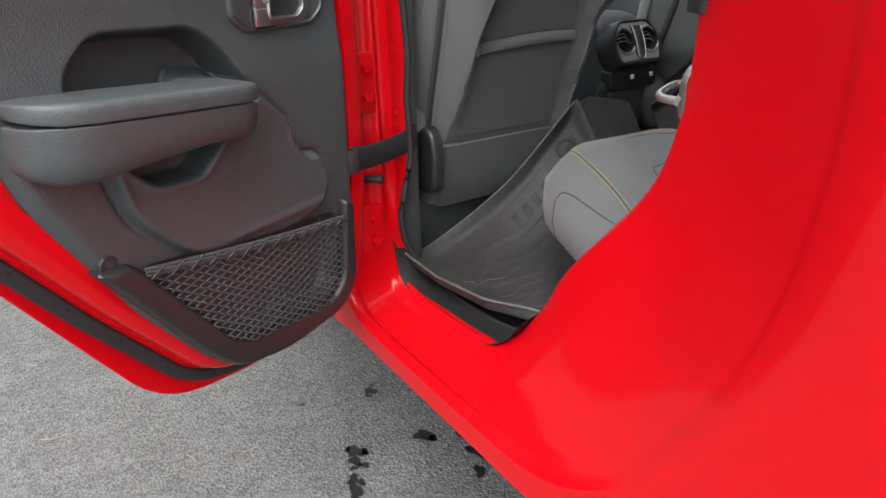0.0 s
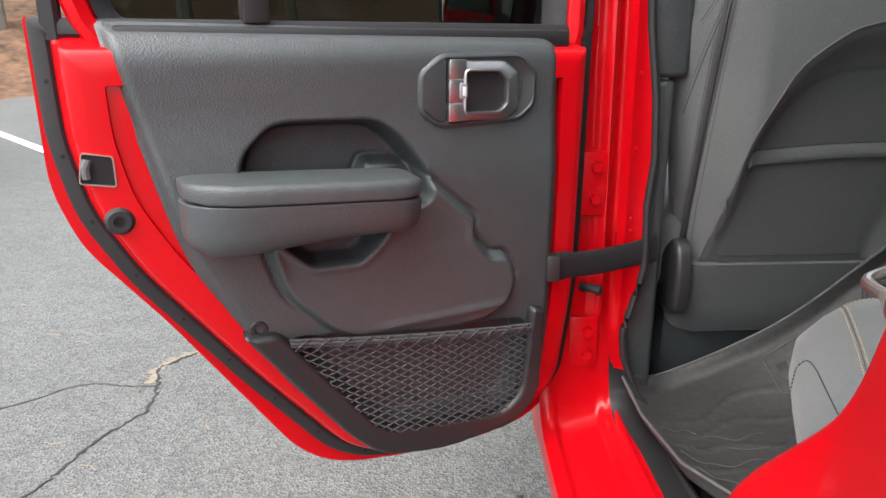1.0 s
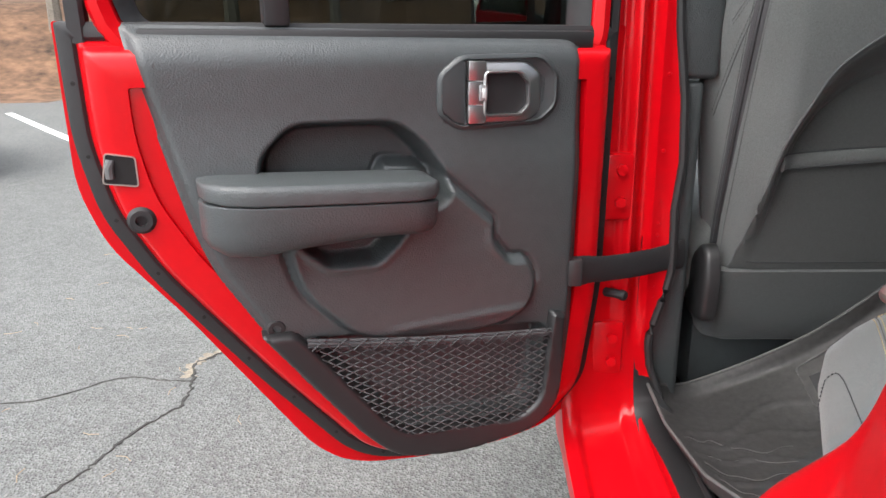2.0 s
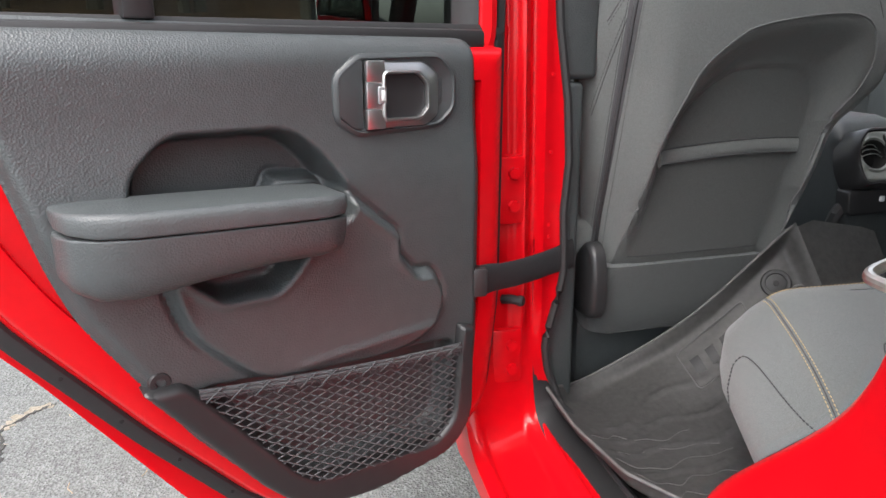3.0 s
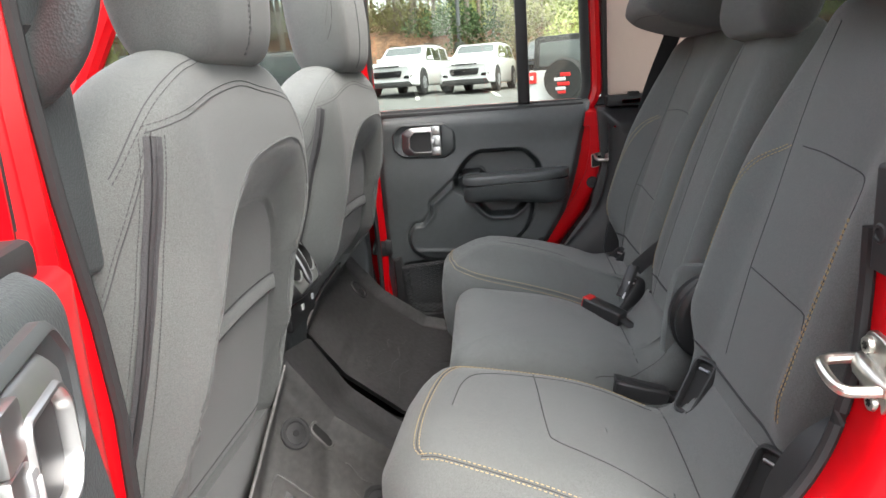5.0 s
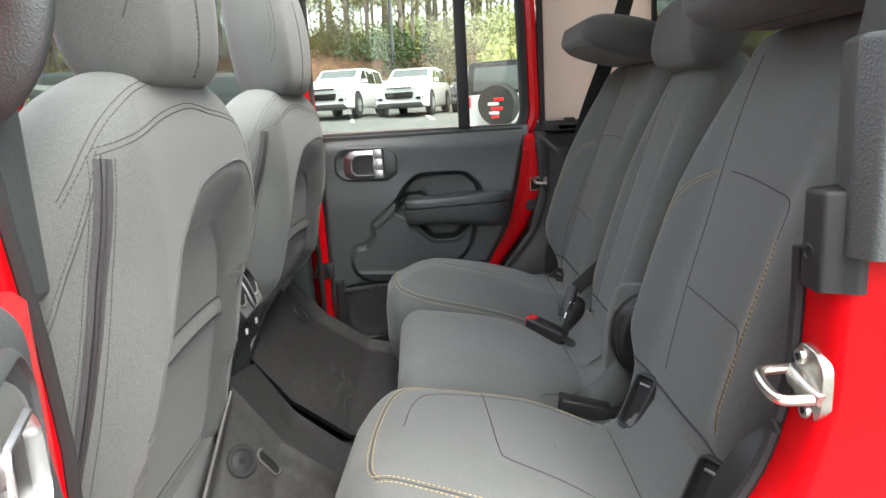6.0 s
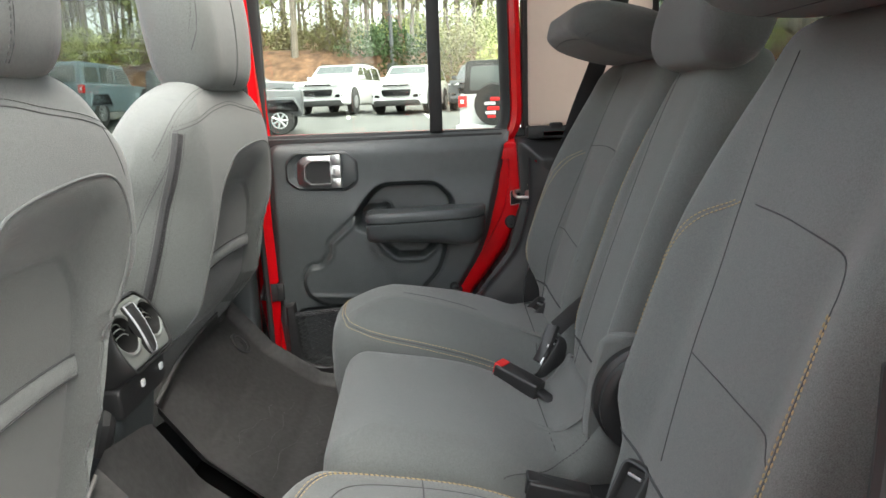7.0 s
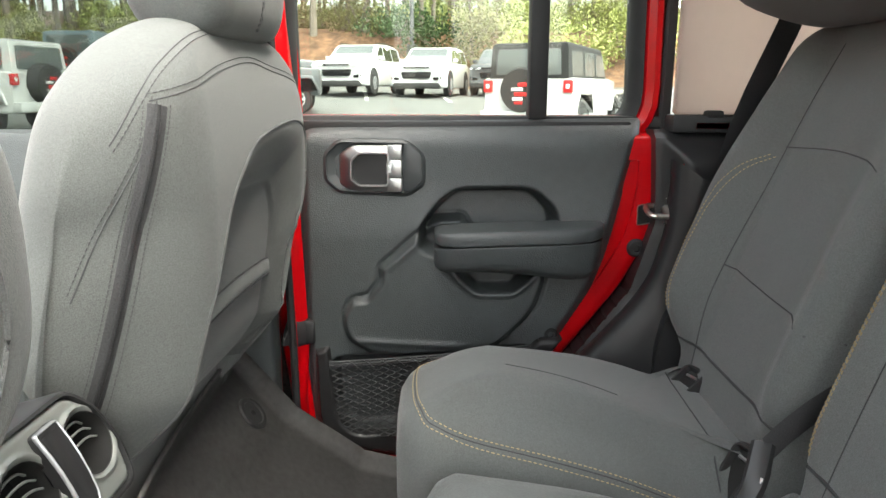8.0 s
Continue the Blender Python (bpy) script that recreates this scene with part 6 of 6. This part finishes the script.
def estate(at, paint, label):
    """A large estate-bodied off-roader: front at +x."""
    d = thing("parked_car", label, "car", at, "parked cars")
    st = [(2.55, .72, .42, .88), (2.60, .82, .38, .98), (2.52, .93, .34, 1.06), (2.2, .98, .30, 1.12), (1.6, .99, .28, 1.16), (.9, .99, .27, 1.18), (-.5, .99, .27, 1.19), (-1.8, .99, .28, 1.18), (-2.35, .97, .32, 1.17), (-2.55, .92, .38, 1.12), (-2.60, .84, .45, 1.05)]
    bm = bmesh.new()
    rings(bm, [[Vector((x, q[0], q[1])) for q in rounded([(-w, z0), (w, z0), (w, (z0 + z1) / 2), (w * .95, z1), (-w * .95, z1), (-w, (z0 + z1) / 2)], [.08, .08, .2, .09, .09, .2], 4)] for x, w, z0, z1 in st])
    part("car_shell", bm, paint, d, smooth=50)
    cab = [(1.25, .86, 1.10, 1.16), (.85, .82, 1.12, 1.42), (.42, .78, 1.12, 1.70), (.15, .76, 1.12, 1.755), (-.8, .76, 1.12, 1.785), (-1.7, .75, 1.12, 1.765), (-2.25, .74, 1.12, 1.70), (-2.5, .77, 1.12, 1.25)]
    bm = bmesh.new()
    rings(bm, [[Vector((x, q[0], q[1])) for q in rounded([(-.90, z0), (.90, z0), (w, z1), (-w, z1)], [.02, .02, .08, .08], 4)] for x, w, z0, z1 in cab])
    part("cabin", bm, paint, d, smooth=50)
    yy = lambda z: .905 - (z - 1.12) * .235
    side_windows(d, [[(.78, 1.19), (.42, 1.63), (-.05, 1.66), (-.05, 1.19)], [(-.15, 1.19), (-.15, 1.66), (-1.05, 1.67), (-1.05, 1.19)], [(-1.15, 1.19), (-1.15, 1.67), (-1.95, 1.64), (-2.05, 1.22)]], yy, GLASSBLACK)
    bm = bmesh.new()
    o = [Vector(q) for q in rounded([(-.74, .08), (.74, .08), (.66, .92), (-.66, .92)], .05, 4)]
    rings(bm, [[Vector((1.20 - q[1] * .80 + k, q[0], 1.16 + q[1] * .565 + k)) for q in o] for k in (-.01, .008)])
    part("windscreen", bm, SCREEN, d)
    for s in (-1, 1):
        bm = bmesh.new()
        prism(bm, rounded([(.50, .93), (.88, .92), (.92, .98), (.50, 1.0)], .02, 3), lambda a, b, w: Vector((w - abs(a) * .09, s * a, b)), 2.5, 2.645, .01)
        part("headlight", bm, LAMPGLASS, d)
        bm = bmesh.new()
        prism(bm, rounded([(.60, .55), (.86, .55), (.90, .66), (.62, .64)], .02, 3), lambda a, b, w: Vector((w - abs(a) * .09, s * a, b)), 2.5, 2.66, .01)
        part("fog_lamp", bm, GLOSSY, d)
        bm = bmesh.new()
        box(bm, (.60, s * 1.0 - .09, 1.20), (.78, s * 1.0 + .09, 1.33), .03)
        part("wing_mirror", bm, paint, d)
        bm = bmesh.new()
        tube(bm, [(.25, s * .68, 1.78), (-.5, s * .69, 1.82), (-1.9, s * .68, 1.79)], .022, 6)
        part("roof_rail", bm, GLOSSY, d)
        for x in (1.52, -1.42):
            bm = bmesh.new()
            disc(bm, (x, s * .965, .44), (0, s, 0), .47, .46, .035, 26)
            part("wheel_arch", bm, TYRE, d)
            wheel(d, x, s * .90, .39, .24, s)
    for k in range(7):
        y = (k - 3) * .135
        bm = bmesh.new()
        prism(bm, rounded([(y - .055, .94), (y + .055, .94), (y + .055, 1.0), (y - .055, 1.0)], .015, 2), lambda a, b, w: Vector((w - abs(a) * .06, a, b)), 2.5, 2.632, .005)
        part("grille_slot", bm, GLOSSY, d)
    bm = bmesh.new()
    prism(bm, rounded([(-.48, .60), (.48, .60), (.54, .82), (-.54, .82)], .05, 3), lambda a, b, w: Vector((w - abs(a) * .06, a, b)), 2.5, 2.645, .01)
    part("lower_grille", bm, GLOSSY, d)
    bm = bmesh.new()
    box(bm, (2.30, -.85, .26), (2.62, .85, .46), .06)
    part("bumper_skid", bm, TYRE, d)
    return d


def open_offroader(at, paint, label, roof=None):
    """A boxy off-roader with a spare wheel at its tail: front at +x."""
    d = thing("parked_car", label, "car", at, "parked cars")
    bm = bmesh.new()
    st = [(2.05, .62, .56, 1.18), (2.0, .66, .50, 1.22), (.80, .80, .46, 1.26), (.5, .86, .44, 1.24), (-1.95, .86, .44, 1.24), (-2.02, .83, .48, 1.22)]
    rings(bm, [[Vector((x, q[0], q[1])) for q in rounded([(-w, z0), (w, z0), (w, z1), (-w, z1)], .06, 4)] for x, w, z0, z1 in st])
    part("car_shell", bm, paint, d, smooth=50)
    bm = bmesh.new()
    cab = [(.85, .72, 1.22), (.50, .70, 1.78), (.40, .70, 1.83), (-1.85, .71, 1.86), (-1.95, .71, 1.84), (-2.0, .74, 1.24)]
    rings(bm, [[Vector((x, q[0], q[1])) for q in rounded([(-.76, 1.20), (.76, 1.20), (w, z), (-w, z)], [.01, .01, .07, .07], 4)] for x, w, z in cab])
    part("hardtop", bm, roof or TYRE, d, smooth=50)
    yy = lambda z: .765 - (z - 1.2) * .085
    side_windows(d, [[(.66, 1.28), (.45, 1.70), (-.10, 1.72), (-.10, 1.28)], [(-.22, 1.28), (-.22, 1.72), (-.95, 1.72), (-.95, 1.28)], [(-1.08, 1.28), (-1.08, 1.72), (-1.80, 1.70), (-1.80, 1.28)]], yy, SCREEN)
    bm = bmesh.new()
    prism(bm, rounded([(-.62, 1.29), (.62, 1.29), (.58, 1.74), (-.58, 1.74)], .05, 4), lambda a, b, w: Vector((w, a, b)), -1.96, -2.012, .004)
    part("rear_window", bm, SCREEN, d)
    for s in (-1, 1):
        bm = bmesh.new()
        box(bm, (-2.07, s * .76 - .085, .98), (-1.98, s * .76 + .085, 1.20), .02)
        t = part("tail_light", bm, REDPLASTIC, d)
        bm = bmesh.new()
        box(bm, (-2.078, s * .76 - .035, 1.05), (-2.06, s * .76 + .035, 1.13), .008)
        part("reversing_lamp", bm, LAMPGLASS, t)
        for x in (1.42, -1.30):
            bm = bmesh.new()
            o = rounded([(x - .62, .60), (x - .45, 1.02), (x + .45, 1.02), (x + .62, .60), (x + .52, .60), (x + .40, .93), (x - .40, .93), (x - .52, .60)], .04, 3)
            prism(bm, o, lambda a, b, w: Vector((a, s * w, b)), .74, .90, .02)
            part("wheel_flare", bm, paint, d)
            wheel(d, x, s * .76, .40, .24, s)
    wheel_d = part("spare_cover", (lambda b: (disc(b, (-2.02, .06, 1.02), (-1, 0, 0), .40, .37, .24, 32), b)[1])(bmesh.new()), TYRE, d, "black spare wheel with red and white cover marks")
    for dy, dz, w, h, mat in ((-.06, .10, .20, .07, REDPLASTIC), (.05, .02, .22, .06, WHITEPAINT), (-.02, -.07, .24, .07, REDPLASTIC), (.04, -.15, .20, .06, WHITEPAINT), (.02, -.22, .16, .05, REDPLASTIC)):
        bm = bmesh.new()
        box(bm, (-2.272, .06 + dy - w / 2, 1.02 + dz - h / 2), (-2.255, .06 + dy + w / 2, 1.02 + dz + h / 2), .006)
        part("cover_mark", bm, mat, wheel_d)
    bm = bmesh.new()
    box(bm, (-2.20, -.86, .46), (-1.98, .86, .66), .04)
    part("rear_bumper", bm, paint, d)
    bm = bmesh.new()
    box(bm, (-2.235, -.74, .56), (-2.21, -.44, .68), .006)
    part("number_plate", bm, WHITEPAINT, d)
    return d


def park(x, y, heading):
    """A parking pose on the lot, nose along heading (degrees from +x)."""
    return Matrix.Translation((x, y, ground_height(x, y) + .002)) @ Matrix.Rotation(radians(heading), 4, "Z")


estate(park(25.6, 3.4, 168), WHITEPAINT, "white large estate car parked beyond the lane")
estate(park(26.2, .75, 168), WHITEPAINT, "white large estate car parked in a row")
estate(park(27.2, -2.0, 168), DARKPAINT, "dark grey estate car parked in a row")
estate(park(27.0, 7.75, -70), DARKPAINT, "dark grey estate car near the leafy bank")
open_offroader(park(14.05, -2.14, -26), WHITEPAINT, "white boxy off-roader with black soft top and spare wheel")
open_offroader(park(20.8, 10.4, -4), TEALPAINT, "grey-blue boxy off-roader with spare wheel", TEALPAINT)
open_offroader(park(14.1, 10.4, 80), WHITEPAINT, "white boxy off-roader beside a grey-blue one", WHITEPAINT)
open_offroader(park(18.8, 5.75, -82), DARKPAINT, "dark grey boxy off-roader seen past a seat", DARKPAINT)
estate(park(-7.9, 4.0, 40), WHITEPAINT, "white car with dark bumper parked ahead")


# ---- markings, cracks and stains on the asphalt ----
def strip(name, pts, width, mat, label, lift=.004, wob=0.0, seed=1):
    rnd = random.Random(seed)
    P = spline([Vector((*p, 0)) for p in pts], 10)
    bm = bmesh.new()
    L, R = [], []
    for i, p in enumerate(P):
        d = (P[min(i + 1, len(P) - 1)] - P[max(i - 1, 0)]).normalized()
        n = Vector((-d.y, d.x, 0))
        w = width / 2 * (1 + wob * rnd.uniform(-1, 1))
        j = n * (width * wob * rnd.uniform(-1, 1))
        for side, lst in ((1, L), (-1, R)):
            q = p + n * w * side + j
            lst.append(Vector((q.x, q.y, ground_height(q.x, q.y) + lift)))
    low = [v - Vector((0, 0, lift + .01)) for v in L], [v - Vector((0, 0, lift + .01)) for v in R]
    rings(bm, [low[0], L, R, low[1]], closed=False, cap=False)
    return tagged(part(name, bm, mat), label, "ground marking", kind="structure")


strip("parking_line", [(-8.6, 10.3), (-6.6, 8.15), (-4.6, 6.05)], .11, LINE, "white painted parking line on asphalt")
for k in range(5):
    y = 6.0 - k * 2.75
    strip("parking_line", [(22.4, y - .4), (25.5, y), (28.5, y + .4)], .12, LINE, "white painted parking line on asphalt", .012)
strip("parking_line", [(12.5, 2.4), (14.0, 3.2), (16.5, 4.6)], .12, LINE, "white painted parking line on asphalt", .012)
strip("ground_crack", [(-1.90, 1.76), (-1.95, 1.72), (-2.02, 1.62), (-1.98, 1.49), (-1.955, 1.33), (-2.03, 1.19), (-2.07, 1.03), (-2.11, .90), (-2.2, .70)], .0075, CRACK, "dark crack running across grey asphalt", .003, .9, 3)
strip("ground_crack", [(-1.98, 1.49), (-2.10, 1.50), (-2.26, 1.51), (-2.48, 1.35), (-2.9, 1.30)], .0038, CRACK, "thin dark crack in grey asphalt", .003, .9, 4)
strip("ground_crack", [(-1.92, 1.77), (-1.99, 1.70), (-2.03, 1.62), (-2.0, 1.52)], .030, SAND, "sandy worn edge of an asphalt crack", .002, .5, 5)


def stain(x, y, r, seed):
    rnd = random.Random(seed)
    bm = bmesh.new()
    n, q = 28, [rnd.uniform(0, 6.3) for _ in range(4)]
    lp = []
    for k in range(n):
        a = k / n * math.tau
        rr = r * (.80 + .22 * math.sin(2 * a + q[0]) + .16 * math.sin(3 * a + q[1]) + .10 * math.sin(5 * a + q[2]) + .06 * math.sin(9 * a + q[3]))
        lp.append(Vector((x + math.cos(a) * rr, y + math.sin(a) * rr, .0025)))
    rings(bm, [[p - Vector((0, 0, .006)) for p in lp], lp])
    return tagged(part("oil_stain", bm, STAIN), "small dark wet spot on asphalt", "stain", "oil stains", "structure")


rs = random.Random(5)
for x, y, r in ((-.586, .808, .020), (-.737, .597, .028), (-.755, .565, .02), (-.788, .509, .018), (-.80, .47, .024), (-.773, .86, .009), (-.56, .55, .03), (-.45, .50, .035), (-.48, .42, .03), (-.40, .60, .02), (-.52, .36, .02), (-.752, .615, .010), (-.72, .58, .012), (-.770, .545, .010), (-.742, .54, .013), (-.775, .49, .012), (-.60, .79, .010), (-.57, .83, .007), (-.55, .53, .014), (-.47, .47, .016), (-.44, .53, .012)):
    stain(x, y, r, int(rs.random() * 1e6))

# dry pine needles and twigs on the lot
bm = bmesh.new()
for k in range(70):
    x, y, a, L = rs.uniform(-3.2, -1.0), rs.uniform(.3, 3.0), rs.uniform(0, 6.3), rs.uniform(.02, .07)
    dx, dy = math.cos(a) * L, math.sin(a) * L
    tube(bm, [(x, y, .003), (x + dx * .5 - dy * .15, y + dy * .5 + dx * .15, .004), (x + dx, y + dy, .003)], .0012, 4)
tagged(part("pine_needles", bm, NEEDLE), "scattered dry pine needles on asphalt", "needles", kind="stuff")


# ---- trees ----
def tree_mesh(seed, height, leafy, mat, parent):
    rnd = random.Random(seed)
    bm = bmesh.new()
    lean = Vector((rnd.uniform(-.04, .04), rnd.uniform(-.04, .04), 1))
    r0 = height * rnd.uniform(.0045, .0115)
    trunk = [lean * (height * t) + Vector((math.sin(t * 5 + seed) * .12, math.cos(t * 4 + seed) * .12, 0)) for t in np.linspace(0, 1, 9)]
    tube(bm, trunk, [r0 * (1.25 if i == 0 else 1) * (1 - .85 * i / 8) for i in range(9)], 7)
    tips = []
    for k in range(rnd.randint(15, 20)):
        t = rnd.uniform(.14, .97)
        p = lean * (height * t)
        a = rnd.uniform(0, math.tau)
        L = height * rnd.uniform(.08, .20) * (1.15 - t * .6)
        q = p + Vector((math.cos(a) * L, math.sin(a) * L, L * rnd.uniform(.35, 1.0)))
        m = p.lerp(q, .55) + Vector((0, 0, -L * .08))
        tube(bm, [p, m, q], [r0 * .38 * (1.1 - t * .7), r0 * .22, r0 * .06], 5)
        tips += [m, q, p.lerp(q, .8)]
        for j in range(3):
            s = m.lerp(q, rnd.random())
            e = s + Vector((rnd.uniform(-1, 1), rnd.uniform(-1, 1), rnd.uniform(.0, .9))) * L * .38
            tube(bm, [s, e], [r0 * .09, r0 * .03], 4)
            tips.append(e)
    part("trunk", bm, BARK, parent)
    bm = bmesh.new()
    for t in tips:
        for _ in range(leafy):
            c = t + Vector((rnd.gauss(0, .45), rnd.gauss(0, .45), rnd.gauss(0, .35)))
            s = rnd.uniform(.035, .10)
            u = Vector((rnd.uniform(-1, 1), rnd.uniform(-1, 1), rnd.uniform(-1, 1))).normalized()
            v = u.orthogonal().normalized()
            bm.faces.new([bm.verts.new(c + u * s * a + v * s * b * .6) for a, b in ((-1, 0), (0, -1), (1, 0), (0, 1))])
    part("crown", bm, mat, parent, smooth=0)


protos = []
for k in range(9):
    h = (15, 17, 13, 18, 14, 16, 12, 19, 15)[k]
    d = thing("tree", "tall thin tree with fresh sparse leaves", "tree", (0, 0, -50), "woodland trees")
    tree_mesh(100 + k, h, (26, 18, 32, 16, 28, 22, 36, 18, 26)[k], (LEAF, LEAF_OLIVE, LEAF)[k % 3], d)
    protos.append(d)
rt = random.Random(11)
spots = []
for k in range(210):
    x = 39 + rt.random() ** 1.5 * 34
    y = rt.uniform(-38, 46)
    spots.append((x, y))
for k in range(46):
    spots.append((rt.uniform(-30, 2), rt.uniform(15.5, 36)))
for k, (x, y) in enumerate(spots):
    m = Matrix.Translation((x, y, ground_height(x, y) - .1)) @ Matrix.Rotation(rt.uniform(0, 6.3), 4, "Z") @ Matrix.Diagonal((1, 1, 1, 1))
    if k < len(protos):
        protos[k].matrix_basis = m
    else:
        copy_thing(protos[k % len(protos)], m)


def shrub(seed, w, h, mat, label):
    rnd = random.Random(seed)
    d = thing("shrub", label, "shrub", (0, 0, 0), "shrubs")
    bm = bmesh.new()
    for k in range(9):
        a, L = rnd.uniform(0, 6.3), rnd.uniform(.4, 1)
        tube(bm, [(0, 0, 0), (math.cos(a) * w * .25 * L, math.sin(a) * w * .25 * L, h * .4), (math.cos(a) * w * .45 * L, math.sin(a) * w * .45 * L, h * .8 * L)], [.04, .025, .01], 5)
    part("stems", bm, BARK, d)
    bm = bmesh.new()
    for k in range(1500):
        a, r, t = rnd.uniform(0, 6.3), rnd.random() ** .5, rnd.random()
        lobe = 1 + .25 * math.sin(a * 3 + seed) + .15 * math.sin(a * 7)
        c = Vector((math.cos(a) * r * w * .5 * lobe, math.sin(a) * r * w * .5 * lobe, h * t * (1 - r * r * .55) * (1 + .1 * math.sin(a * 5))))
        s = rnd.uniform(.05, .12)
        u = Vector((rnd.uniform(-1, 1), rnd.uniform(-1, 1), rnd.uniform(-1, 1))).normalized()
        v = u.orthogonal().normalized()
        bm.faces.new([bm.verts.new(c + u * s * p + v * s * q * .6) for p, q in ((-1, 0), (0, -1), (1, 0), (0, 1))])
    part("foliage", bm, mat, d, smooth=0)
    return d


kinds = [shrub(1, 3.2, 2.4, LEAF, "yellow-green leafy shrub on the bank"), shrub(2, 4.0, 2.0, LEAF_DARK, "dark evergreen shrub on the leafy bank"), shrub(3, 3.0, 3.0, LEAF_OLIVE, "olive green shrub at the woodland edge"), shrub(4, 4.2, 2.8, LEAF, "bright spring green shrub beyond the lot")]
where = [(39.5, 3.0, 1), (40.5, .8, 1), (41, -3.5, 0), (42, -6.5, 3), (41, -9.5, 2), (43, 6.5, 2), (44, -1.5, 3), (46, 4, 0), (46, 9.5, 2), (48, -8, 3), (47, -12, 0), (50, 1, 2), (52, 6, 3), (50, -4, 0), (40, 17, 3), (41, 20, 0), (39, 23.5, 3), (41.5, 26.5, 3), (38.5, 30, 0), (40, 34, 3), (43, 38, 2), (42, 14.5, 2), (44, 22, 0), (45, 29, 3), (47, 34, 2), (54, -2, 0), (56, 3, 2), (58, 9, 0), (55, 14, 3), (53, -12, 2), (45, -16, 0), (43, -20, 3), (60, -6, 2), (62, 1, 0), (60, 18, 0), (62, 26, 3), (38.6, -1.6, 2), (39.2, -4.6, 0), (39.6, -7.6, 3), (39.0, -10.6, 0), (40.0, -13.2, 3), (39.4, 2.0, 1), (40.6, 5.2, 2), (43.0, 1.6, 0), (42.4, -4.8, 2), (43.4, -9.0, 2), (35.4, -1.2, 2), (35.8, -3.8, 0), (35.2, -6.2, 3), (36.0, -8.8, 0), (35.4, -11.5, 3), (36.2, -14.0, 2), (36.4, -17.0, 0), (37.2, .6, 1)]
for k, (x, y, i) in enumerate(where):
    m = Matrix.Translation((x, y, ground_height(x, y) - .1)) @ Matrix.Rotation(k * 1.7, 4, "Z")
    if k < 4:
        j = (1, 0, 3, 2)[k]
        kinds[j].matrix_basis = Matrix.Translation((where[k][0], where[k][1], ground_height(*where[k][:2]) - .1))
    else:
        copy_thing(kinds[i], m)


def lamp_post(x, y, h):
    d = thing("lamp_post", "tall dark steel parking lot lamp post", "lamp post", (x, y, ground_height(x, y)), "lamp posts")
    bm = bmesh.new()
    tube(bm, [(0, 0, 0), (0, 0, h * .5), (0, 0, h)], [.11, .09, .07], 10)
    part("pole", bm, POLE, d)
    bm = bmesh.new()
    box(bm, (-.15, -.9, h - .05), (.15, .9, h + .06), .02)
    part("lamp_arm", bm, POLE, d)
    bm = bmesh.new()
    disc(bm, (0, 0, 0), (0, 0, 1), .30, .26, .6, 16)
    part("footing", bm, POLE, d)
    return d


lamp_post(37.2, 2.1, 9.0)
lamp_post(52, 32.5, 9.0)
lamp_post(44, 33.5, 8.0)
